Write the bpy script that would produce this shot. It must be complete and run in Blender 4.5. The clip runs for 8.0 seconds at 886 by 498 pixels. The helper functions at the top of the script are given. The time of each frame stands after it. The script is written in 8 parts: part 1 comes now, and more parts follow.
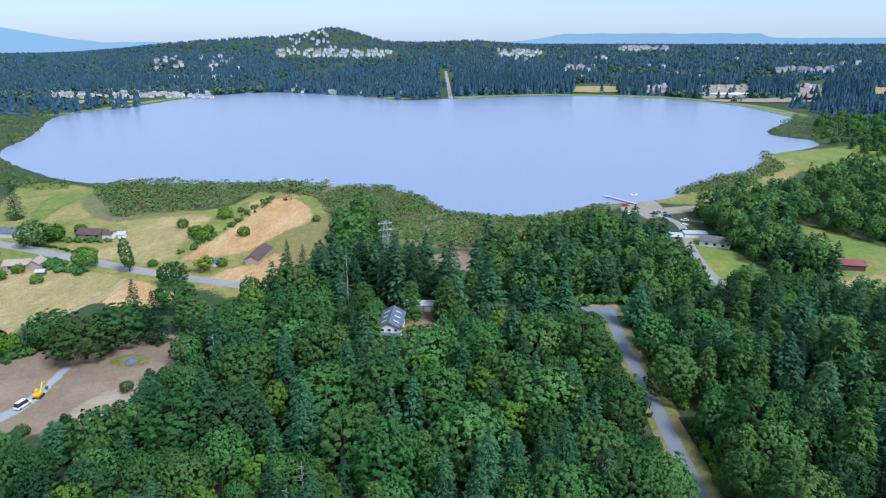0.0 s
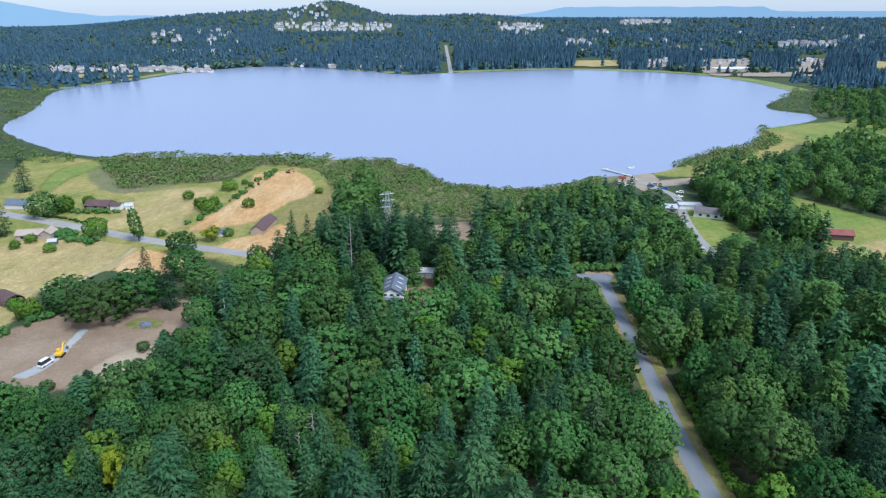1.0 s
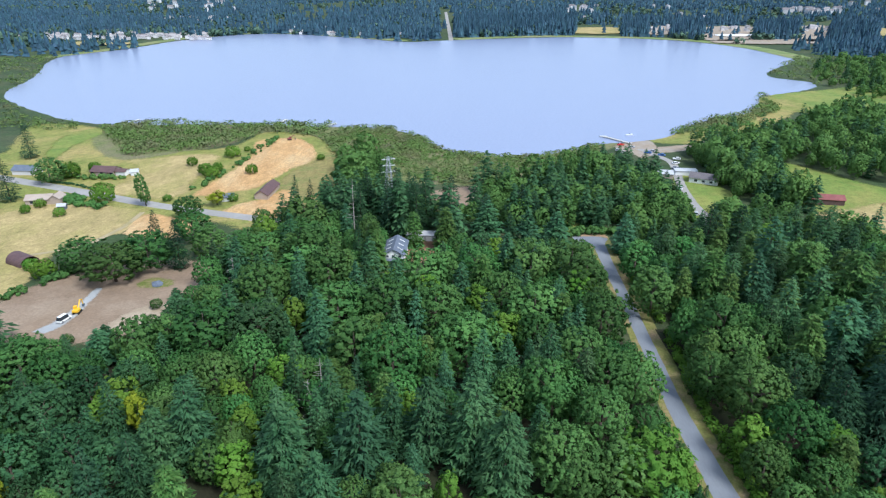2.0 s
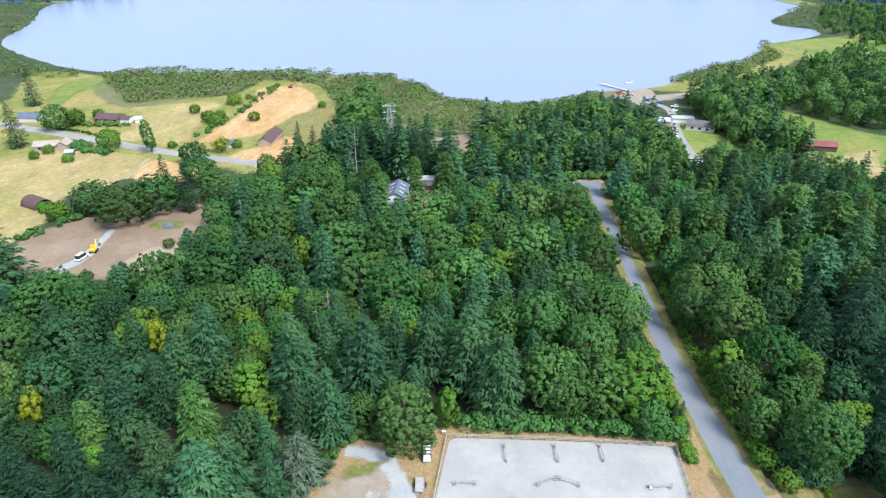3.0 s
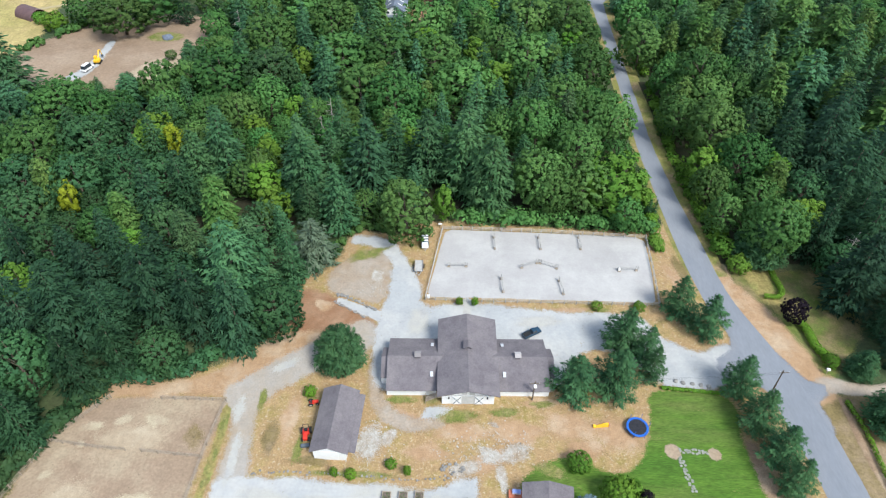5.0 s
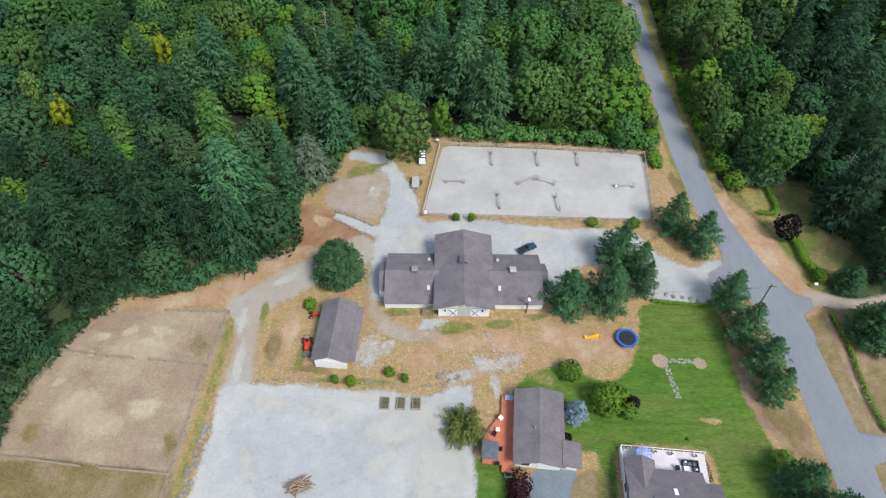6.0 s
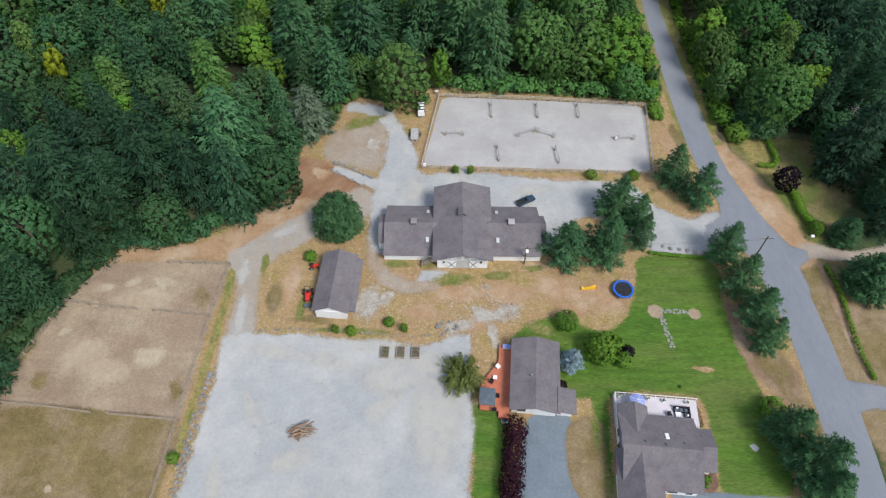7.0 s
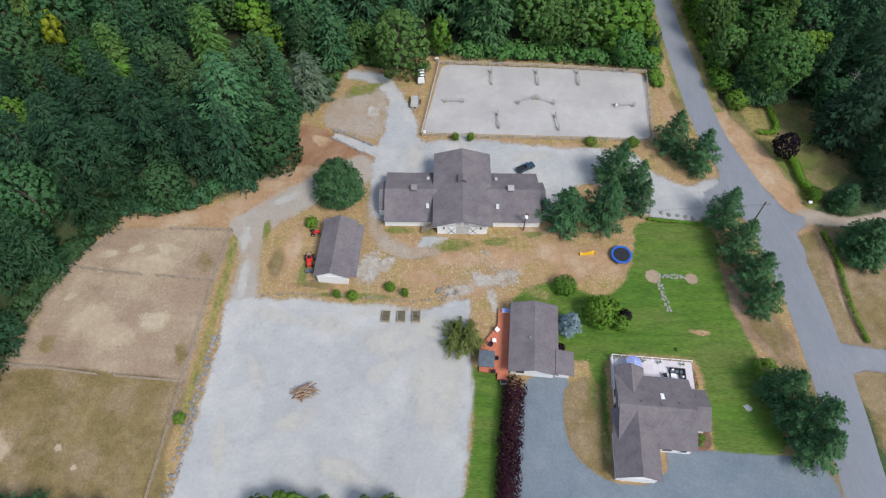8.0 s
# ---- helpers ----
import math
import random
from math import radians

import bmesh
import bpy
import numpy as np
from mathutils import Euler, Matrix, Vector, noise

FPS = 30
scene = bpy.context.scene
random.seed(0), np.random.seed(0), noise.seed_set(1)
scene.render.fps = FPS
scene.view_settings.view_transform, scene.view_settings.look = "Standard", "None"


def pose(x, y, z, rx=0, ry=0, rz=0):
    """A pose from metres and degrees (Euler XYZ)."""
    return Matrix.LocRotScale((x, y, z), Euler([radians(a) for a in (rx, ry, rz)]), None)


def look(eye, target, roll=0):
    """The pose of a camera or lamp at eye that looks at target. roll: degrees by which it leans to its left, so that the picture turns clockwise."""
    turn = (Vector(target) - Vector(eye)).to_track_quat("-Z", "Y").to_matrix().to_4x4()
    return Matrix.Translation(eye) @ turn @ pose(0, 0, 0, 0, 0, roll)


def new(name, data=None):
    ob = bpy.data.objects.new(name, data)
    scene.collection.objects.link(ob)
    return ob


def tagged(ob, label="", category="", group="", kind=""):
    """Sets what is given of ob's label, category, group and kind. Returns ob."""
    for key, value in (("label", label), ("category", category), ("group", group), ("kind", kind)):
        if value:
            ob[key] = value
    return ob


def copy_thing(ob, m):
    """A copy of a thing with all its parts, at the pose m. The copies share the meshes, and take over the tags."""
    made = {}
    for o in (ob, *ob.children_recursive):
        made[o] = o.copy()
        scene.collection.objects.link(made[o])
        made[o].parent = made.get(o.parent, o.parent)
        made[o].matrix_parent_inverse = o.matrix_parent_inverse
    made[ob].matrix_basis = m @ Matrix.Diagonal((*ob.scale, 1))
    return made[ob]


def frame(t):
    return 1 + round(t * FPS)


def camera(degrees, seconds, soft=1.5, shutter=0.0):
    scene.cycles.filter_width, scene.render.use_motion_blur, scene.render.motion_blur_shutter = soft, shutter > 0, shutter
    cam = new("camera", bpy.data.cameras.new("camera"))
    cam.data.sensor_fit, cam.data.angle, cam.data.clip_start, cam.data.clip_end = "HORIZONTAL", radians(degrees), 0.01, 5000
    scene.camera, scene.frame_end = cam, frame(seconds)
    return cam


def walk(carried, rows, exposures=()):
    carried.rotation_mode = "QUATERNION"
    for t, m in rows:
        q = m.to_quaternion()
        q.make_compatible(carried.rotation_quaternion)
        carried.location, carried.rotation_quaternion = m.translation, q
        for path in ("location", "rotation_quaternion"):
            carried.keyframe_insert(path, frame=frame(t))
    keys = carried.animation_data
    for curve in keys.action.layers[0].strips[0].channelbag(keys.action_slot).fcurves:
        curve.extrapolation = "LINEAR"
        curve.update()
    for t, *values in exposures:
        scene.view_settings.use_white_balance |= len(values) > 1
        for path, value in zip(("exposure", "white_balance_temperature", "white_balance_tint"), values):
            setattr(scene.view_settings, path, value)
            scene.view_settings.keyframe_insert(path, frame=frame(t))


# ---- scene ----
cam = camera(71.2, 8.0, soft=1.25)
METRES, EYE, TILT, LEAN, TURN = 46.0, 101.0, -18.9, 0.0, 0.0
ROWS = [
    (0.0, 0.0, 0.0, 0.0, 0.0, 0.0, -0.0),
    (0.5, -0.0015, -0.0966, -0.0343, -0.01, -0.85, 0.01),
    (1.0, -0.0032, -0.189, -0.0666, -0.0, -2.18, -0.0),
    (1.5, -0.0032, -0.2779, -0.0975, 0.0, -3.59, 0.0),
    (3.0, 0.0008, -0.5654, -0.1937, 0.03, -9.22, -0.02),
    (3.5, 0.0051, -0.7033, -0.2381, 0.02, -13.04, -0.15),
    (4.0, 0.0094, -0.7863, -0.2636, 0.09, -16.93, -0.3),
    (4.5, 0.0145, -0.8286, -0.2768, 0.19, -20.54, -0.4),
    (5.0, 0.0198, -0.8569, -0.2828, 0.21, -24.38, -0.46),
    (6.5, 0.0382, -0.8871, -0.2845, 0.22, -34.54, -0.53),
    (7.0, 0.0408, -0.9008, -0.2878, 0.26, -36.02, -0.49),
    (7.5, 0.0417, -0.9189, -0.2933, 0.27, -37.26, -0.46),
    (8.0, 0.0437, -0.9434, -0.3039, 0.27, -38.32, -0.4),
]
walk(cam, [(t, pose(0, 0, EYE, TILT, LEAN, TURN) @ pose(METRES * x, METRES * y, METRES * z, 90 + pitch, roll, yaw)) for t, x, y, z, yaw, pitch, roll in ROWS],
     exposures=[(0.0, 0.78, 5480, 7), (1.5, 0.9, 5680, 8), (3.0, 1.3, 5930, 7), (3.5, 1.42, 5980, 6.5), (4.5, 1.37, 6080, 6.5), (5.2, 1.14, 6270, 8), (6.5, 0.77, 6400, 10), (8.0, 0.68, 6370, 12)])

# ---- daylight: thin overcast, soft sun from the east ----
SUN_UP, SUN_FROM = 52.0, 135.0          # degrees above the horizon; degrees clockwise from +y
world = bpy.data.worlds.new("sky")
scene.world = world
world.use_nodes = True
_n, _l = world.node_tree.nodes, world.node_tree.links
sky = _n.new("ShaderNodeTexSky")
sky.sky_type, sky.sun_disc = "NISHITA", False
sky.sun_elevation, sky.sun_rotation = radians(SUN_UP), radians(SUN_FROM)
sky.air_density, sky.dust_density, sky.ozone_density = 1.0, 0.7, 1.0
_veil = _n.new("ShaderNodeMix")            # thin even cloud over the clear sky
_veil.data_type = "RGBA"
_veil.inputs[0].default_value, _veil.inputs[7].default_value = 0.6, (4.3, 4.95, 6.2, 1)
_l.new(sky.outputs[0], _veil.inputs[6])
_l.new(_veil.outputs[2], _n["Background"].inputs[0])
_n["Background"].inputs[1].default_value = 0.087
sun = new("sun", bpy.data.lights.new("sun", "SUN"))
sun.data.energy, sun.data.angle, sun.data.color = 2.35, radians(20), (1.0, 0.96, 0.9)
_a, _e = radians(SUN_FROM), radians(SUN_UP)
sun.matrix_world = look(Vector((math.sin(_a) * math.cos(_e), math.cos(_a) * math.cos(_e), math.sin(_e))) * 300, (0, 0, 0))

# ---- materials ----
def surface(name, low, high, size=2.0, rough=0.9, fine=0.0, bump=0.0, speck=None, island=0.0, each=0.0, feather=False,
            metal=0.0, stretch=(1, 1, 1), glow=0.0, patch=None, patch_size=12.0):
    """A rough surface whose colour wanders between low and high over `size` metres, with finer grain,
    optional patches of a third colour, colour steps from piece to piece, and a ragged border."""
    m = bpy.data.materials.new(name)
    m.use_nodes = True
    n, l = m.node_tree.nodes, m.node_tree.links
    b = n["Principled BSDF"]
    b.inputs["Roughness"].default_value, b.inputs["Metallic"].default_value = rough, metal
    b.inputs["Specular IOR Level"].default_value = 0.25
    geo = n.new("ShaderNodeNewGeometry")
    mp = n.new("ShaderNodeMapping")
    mp.inputs["Scale"].default_value = stretch
    l.new(geo.outputs["Position"], mp.inputs["Vector"])

    def noise_at(metres, detail=4.0, rough_=0.6):
        t = n.new("ShaderNodeTexNoise")
        t.inputs["Scale"].default_value, t.inputs["Detail"].default_value = 1 / metres, detail
        t.inputs["Roughness"].default_value = rough_
        l.new(mp.outputs[0], t.inputs["Vector"])
        return t.outputs["Fac"]

    def ramp(fac, a, c):
        r = n.new("ShaderNodeMapRange")
        r.inputs["From Min"].default_value, r.inputs["From Max"].default_value = a, c
        l.new(fac, r.inputs["Value"])
        return r.outputs["Result"]

    def mix(fac, a, c, how="MIX"):
        x = n.new("ShaderNodeMix")
        x.data_type, x.blend_type = "RGBA", how
        for k, v in ((0, fac), (6, a), (7, c)):
            if isinstance(v, bpy.types.NodeSocket):
                l.new(v, x.inputs[k])
            else:
                x.inputs[k].default_value = v if k == 0 else (*v, 1)
        return x.outputs[2]

    col = mix(ramp(noise_at(size), 0.32, 0.68), low, high)
    if patch:
        col = mix(ramp(noise_at(patch_size, 6.0, 0.68), 0.46, 0.66), col, patch)
    if speck:
        col = mix(ramp(noise_at(size * 0.12, 3.0), 0.56, 0.7), col, speck)
    if fine:
        for share, amount in ((0.06, fine), (0.24, fine * 0.8)):     # grain, and a coarser mottling
            g = ramp(noise_at(size * share, 3.0), 0.25, 0.75)
            v = n.new("ShaderNodeMapRange")
            v.inputs["To Min"].default_value, v.inputs["To Max"].default_value = 1 - amount, 1 + amount
            l.new(g, v.inputs["Value"])
            col = mix(1.0, col, v.outputs["Result"], "MULTIPLY")
    for amount, socket in ((island, geo.outputs["Random Per Island"]), (each, None)):
        if not amount:
            continue
        if socket is None:
            socket = n.new("ShaderNodeObjectInfo").outputs["Random"]
        h = n.new("ShaderNodeHueSaturation")
        for k, a in (("Hue", amount * (0.065 if socket.name == "Random" else 0.05)), ("Value", amount)):
            v = n.new("ShaderNodeMapRange")
            mid = 0.5 if k == "Hue" else 1.0
            v.inputs["To Min"].default_value, v.inputs["To Max"].default_value = mid - a * (1 if k == "Hue" else 1), mid + a
            if k == "Value":
                w = n.new("ShaderNodeMath")
                w.operation = "MULTIPLY"
                w.inputs[1].default_value = 7.31
                f_ = n.new("ShaderNodeMath")
                f_.operation = "FRACT"
                l.new(socket, w.inputs[0])
                l.new(w.outputs[0], f_.inputs[0])
                l.new(f_.outputs[0], v.inputs["Value"])
            else:
                l.new(socket, v.inputs["Value"])
            l.new(v.outputs["Result"], h.inputs[k])
        l.new(col, h.inputs["Color"])
        col = h.outputs["Color"]
    l.new(col, b.inputs["Base Color"])
    if bump:
        bp = n.new("ShaderNodeBump")
        bp.inputs["Strength"].default_value, bp.inputs["Distance"].default_value = 0.6, bump
        l.new(noise_at(size * 0.15, 5.0), bp.inputs["Height"])
        l.new(bp.outputs[0], b.inputs["Normal"])
    if glow:
        l.new(col, b.inputs["Emission Color"])
        b.inputs["Emission Strength"].default_value = glow
    if feather:
        at = n.new("ShaderNodeAttribute")
        at.attribute_name = "inward"
        total = at.outputs["Fac"]
        for part_, weight in ((ramp(noise_at(2.4, 6.0, 0.7), 0.25, 0.75), 0.75), (ramp(noise_at(0.13, 2.0, 0.9), 0.36, 0.64), 0.75)):
            s = n.new("ShaderNodeMath")           # a border broken into grains and tongues
            s.operation = "MULTIPLY_ADD"
            l.new(part_, s.inputs[0])
            s.inputs[1].default_value = weight
            l.new(total, s.inputs[2])
            total = s.outputs[0]
        cut = n.new("ShaderNodeMath")
        cut.operation = "GREATER_THAN"
        cut.inputs[1].default_value = 1.2
        l.new(total, cut.inputs[0])
        keep = cut.outputs[0]
        tr, sh = n.new("ShaderNodeBsdfTransparent"), n.new("ShaderNodeMixShader")
        l.new(keep, sh.inputs[0])
        l.new(tr.outputs[0], sh.inputs[1])
        l.new(b.outputs[0], sh.inputs[2])
        l.new(sh.outputs[0], n["Material Output"].inputs[0])
    return m


def foliage(name, low, high, each=0.25, island=0.11, size=5.0, thin=0.3, patch=None):
    m = surface(name, low, high, size, 0.65, island=island, each=each, patch=patch, patch_size=size * 1.6)
    n, l = m.node_tree.nodes, m.node_tree.links
    b, t, s = n["Principled BSDF"], n.new("ShaderNodeBsdfTranslucent"), n.new("ShaderNodeMixShader")
    l.new(b.inputs["Base Color"].links[0].from_socket, t.inputs[0])
    s.inputs[0].default_value = thin
    b.inputs["Specular IOR Level"].default_value = 0.1
    l.new(b.outputs[0], s.inputs[1])
    l.new(t.outputs[0], s.inputs[2])
    l.new(s.outputs[0], n["Material Output"].inputs[0])
    return m


M_GROUND = surface("woodland_grass", (0.03, 0.052, 0.02), (0.055, 0.085, 0.03), 9, fine=0.3, patch=(0.075, 0.085, 0.04), patch_size=40)
M_PROPERTY = surface("dry_grass_and_soil", (0.28, 0.185, 0.088), (0.38, 0.26, 0.138), 5, fine=0.22, bump=0.05, patch=(0.235, 0.185, 0.058), patch_size=5, speck=(0.34, 0.275, 0.185), feather=True)
M_GRAVEL = surface("crushed_rock", (0.312, 0.322, 0.322), (0.362, 0.369, 0.364), 10, fine=0.06, bump=0.015, patch=(0.43, 0.42, 0.395), patch_size=16, feather=True)
M_TRACK = surface("gravelly_soil", (0.30, 0.24, 0.18), (0.33, 0.29, 0.24), 6, fine=0.14, bump=0.03, patch=(0.29, 0.215, 0.14), patch_size=10, feather=True)
M_LAWN = surface("mown_lawn", (0.052, 0.116, 0.013), (0.084, 0.155, 0.019), 4, fine=0.3, bump=0.04, stretch=(0.25, 1.2, 1), patch=(0.10, 0.135, 0.03), patch_size=9, feather=True)
M_PADDOCK = surface("trodden_paddock", (0.25, 0.182, 0.125), (0.305, 0.228, 0.158), 8, fine=0.14, bump=0.05, patch=(0.35, 0.285, 0.195), patch_size=16, feather=True)
M_STRAW = surface("parched_grass", (0.145, 0.112, 0.045), (0.205, 0.155, 0.068), 6, fine=0.22, bump=0.05, patch=(0.25, 0.185, 0.115), patch_size=9, feather=True)
M_RED = surface("reddish_earth", (0.22, 0.115, 0.06), (0.29, 0.18, 0.11), 5, fine=0.15, bump=0.06, feather=True)
M_RED2SOIL = surface("needle_strewn_soil", (0.19, 0.125, 0.075), (0.265, 0.18, 0.115), 4, fine=0.22, bump=0.05, patch=(0.30, 0.225, 0.15), patch_size=6, feather=True)
M_SAND = surface("arena_footing", (0.335, 0.323, 0.311), (0.376, 0.363, 0.35), 9, fine=0.04, bump=0.012, patch=(0.42, 0.408, 0.39), patch_size=12)
M_ROAD = surface("worn_asphalt", (0.178, 0.192, 0.215), (0.203, 0.217, 0.24), 7, fine=0.05, stretch=(1, 0.3, 1), patch=(0.215, 0.225, 0.243), patch_size=9)
M_DRIVE = surface("blue_grey_drive", (0.13, 0.165, 0.195), (0.17, 0.20, 0.225), 8, fine=0.1, feather=True)
M_FIELD = surface("hay_field", (0.305, 0.243, 0.1), (0.425, 0.325, 0.145), 12, fine=0.25, stretch=(1, 0.6, 1), patch=(0.28, 0.25, 0.08), patch_size=28, feather=True)
M_TAN = surface("cut_hay_stubble", (0.42, 0.25, 0.105), (0.53, 0.325, 0.14), 9, fine=0.25, stretch=(1, 0.4, 1), patch=(0.52, 0.37, 0.19), patch_size=22, feather=True)
M_MEADOW = surface("rough_meadow", (0.155, 0.19, 0.04), (0.25, 0.235, 0.065), 12, fine=0.3, patch=(0.34, 0.265, 0.10), patch_size=40, feather=True)
M_WEEDY = surface("weedy_stubble", (0.20, 0.185, 0.06), (0.31, 0.21, 0.09), 9, fine=0.3, bump=0.1, patch=(0.15, 0.185, 0.05), patch_size=9, feather=True)
M_VERGE = surface("verge_grass", (0.13, 0.15, 0.035), (0.21, 0.19, 0.06), 3, fine=0.3, bump=0.05, patch=(0.30, 0.21, 0.12), patch_size=7)
M_BRIGHT = surface("green_pasture", (0.12, 0.186, 0.036), (0.19, 0.232, 0.05), 12, fine=0.25, patch=(0.25, 0.24, 0.065), patch_size=30, feather=True)
M_EARTH = surface("graded_earth", (0.22, 0.155, 0.105), (0.27, 0.195, 0.13), 14, fine=0.12, patch=(0.31, 0.235, 0.165), patch_size=25, feather=True)
M_LEAF = foliage("broad_leaves", (0.06, 0.146, 0.04), (0.108, 0.222, 0.058), 0.34)
# copy of the broad-leaf colour, brightened as if the outer woods were better lit
M_BRIGHTLEAF = foliage("brightened_leaves", (0.088, 0.205, 0.052), (0.15, 0.29, 0.075), 0.2, 0.14, 22)
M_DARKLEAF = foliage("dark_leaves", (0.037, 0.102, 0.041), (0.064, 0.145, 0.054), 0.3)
M_BUSH = foliage("bush_leaves", (0.08, 0.17, 0.02), (0.13, 0.23, 0.03), 0.15)
M_HEDGE = foliage("hedge_leaves", (0.11, 0.235, 0.022), (0.17, 0.315, 0.036), 0.12)
M_LIME = foliage("lime_leaves", (0.108, 0.232, 0.03), (0.165, 0.295, 0.046), 0.2)
M_GOLD = foliage("yellow_leaves", (0.22, 0.28, 0.02), (0.29, 0.33, 0.03), 0.08)
M_FIR = foliage("fir_needles", (0.044, 0.122, 0.053), (0.076, 0.172, 0.069), 0.34, 0.15, thin=0.2)
M_SOFTFIR = foliage("hemlock_needles", (0.054, 0.126, 0.048), (0.088, 0.172, 0.066), 0.2, 0.18, thin=0.2)
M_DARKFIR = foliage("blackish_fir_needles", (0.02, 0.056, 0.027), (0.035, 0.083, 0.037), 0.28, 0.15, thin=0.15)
M_REED = foliage("feathery_shrub_leaves", (0.13, 0.175, 0.045), (0.2, 0.24, 0.075), 0.1)
M_CEDAR = foliage("cedar_sprays", (0.07, 0.148, 0.034), (0.112, 0.192, 0.05), 0.2, 0.3, thin=0.2)
M_PINE = foliage("pine_needles", (0.046, 0.122, 0.05), (0.074, 0.165, 0.064), 0.12, 0.3, thin=0.2)
M_PALEFIR = foliage("pale_needles", (0.085, 0.13, 0.08), (0.13, 0.175, 0.11), 0.1, thin=0.15)
M_BLUE = foliage("blue_spruce_needles", (0.17, 0.25, 0.28), (0.26, 0.35, 0.38), 0.1, 0.2, thin=0.1)
M_PURPLE = foliage("purple_leaves", (0.020, 0.006, 0.012), (0.036, 0.010, 0.018), 0.1)
M_PLUM = foliage("black_plum_leaves", (0.010, 0.007, 0.012), (0.018, 0.012, 0.02), 0.1)
M_CREAM = surface("spilt_pale_hay", (0.36, 0.30, 0.205), (0.43, 0.37, 0.26), 2, fine=0.18, bump=0.03, patch=(0.34, 0.27, 0.19), patch_size=2.5, feather=True)
M_FINES = surface("washed_rock_dust", (0.37, 0.36, 0.325), (0.415, 0.40, 0.36), 5, fine=0.06, patch=(0.315, 0.315, 0.305), patch_size=5, feather=True)
M_SCRUB = foliage("marsh_shrub_leaves", (0.115, 0.195, 0.05), (0.165, 0.235, 0.07), 0.1, 0.16, 14, 0.2, (0.175, 0.175, 0.09))
# far foliage: bluish distance haze is painted into both base colours
M_HAZYFIR = foliage("hazy_fir_needles", (0.042, 0.092, 0.128), (0.062, 0.125, 0.165), 0.1, 0.3, 60, 0.1)
M_HAZYLEAF = foliage("hazy_leaves", (0.07, 0.13, 0.095), (0.11, 0.175, 0.115), 0.1, 0.3, 60, 0.15)
M_MOSS = surface("mossy_ground", (0.11, 0.115, 0.03), (0.20, 0.155, 0.08), 5, fine=0.25, patch=(0.10, 0.15, 0.025), patch_size=8, feather=True)
M_RUBBLE = surface("pale_rubble", (0.33, 0.30, 0.25), (0.44, 0.42, 0.38), 1.2, fine=0.3, bump=0.1, speck=(0.22, 0.18, 0.14), patch=(0.27, 0.2, 0.13), patch_size=4, feather=True)
M_RUBBLESTONE = surface("pale_stones", (0.34, 0.32, 0.28), (0.45, 0.43, 0.39), 0.8, fine=0.2)
M_GREENBIT = surface("rough_green_grass", (0.11, 0.14, 0.028), (0.18, 0.18, 0.055), 2.5, fine=0.35, bump=0.06, patch=(0.25, 0.205, 0.10), patch_size=2.6, feather=True)
M_SOIL = surface("bare_tan_soil", (0.30, 0.188, 0.102), (0.375, 0.25, 0.148), 4, fine=0.16, bump=0.03, patch=(0.40, 0.30, 0.2), patch_size=6, feather=True)
M_MARSH = surface("marsh_ground", (0.12, 0.15, 0.045), (0.175, 0.175, 0.075), 10, fine=0.3, patch=(0.19, 0.16, 0.10), patch_size=30, feather=True)
M_PALETRACK = surface("pale_farm_track", (0.30, 0.27, 0.23), (0.345, 0.32, 0.285), 6, fine=0.1, bump=0.02, patch=(0.31, 0.25, 0.18), patch_size=12, feather=True)
M_PALEROAD = surface("pale_worn_lane", (0.29, 0.275, 0.25), (0.34, 0.32, 0.295), 6, fine=0.1, patch=(0.26, 0.25, 0.24), patch_size=12)
M_GREYROAD = surface("sun_bleached_asphalt", (0.285, 0.272, 0.255), (0.325, 0.31, 0.29), 6, fine=0.08, patch=(0.34, 0.325, 0.30), patch_size=14)
M_DUSTY = surface("dusty_wheel_track", (0.36, 0.29, 0.17), (0.43, 0.35, 0.22), 3, fine=0.12, patch=(0.31, 0.26, 0.12), patch_size=6)
M_REEDS = surface("shore_reeds", (0.13, 0.185, 0.06), (0.20, 0.24, 0.085), 30, fine=0.25, patch=(0.25, 0.24, 0.11), patch_size=60)
M_WORN = surface("trampled_pale_soil", (0.32, 0.25, 0.17), (0.37, 0.295, 0.205), 4, fine=0.14, bump=0.03, patch=(0.40, 0.33, 0.235), patch_size=5, feather=True)
M_APRON = surface("worn_asphalt_edge", (0.178, 0.192, 0.215), (0.203, 0.217, 0.24), 7, fine=0.05, patch=(0.23, 0.232, 0.245), patch_size=7, feather=True)
M_MULCH = surface("bark_mulch", (0.13, 0.075, 0.05), (0.19, 0.115, 0.08), 1.5, fine=0.3, bump=0.05, feather=True)
M_BEIGE = surface("beige_paint", (0.36, 0.29, 0.24), (0.42, 0.35, 0.29), 3, 0.7, fine=0.06)
M_SLAB = surface("worn_paving", (0.22, 0.23, 0.19), (0.30, 0.30, 0.26), 0.8, fine=0.15)
M_FRAME = surface("grey_white_frame", (0.42, 0.43, 0.45), (0.50, 0.51, 0.53), 0.8, 0.5)
M_BARK = surface("bark", (0.09, 0.07, 0.055), (0.16, 0.13, 0.10), 0.6, fine=0.3, bump=0.03)
M_DEAD = surface("dead_wood", (0.30, 0.27, 0.24), (0.40, 0.37, 0.33), 0.8, fine=0.2)
M_SHINGLE = surface("asphalt_shingles", (0.122, 0.108, 0.116), (0.158, 0.142, 0.15), 1.6, fine=0.16, bump=0.01, patch=(0.175, 0.157, 0.16), patch_size=5)
M_GREYWOOD = surface("grey_weathered_poles", (0.30, 0.295, 0.28), (0.42, 0.41, 0.39), 0.6, fine=0.15)
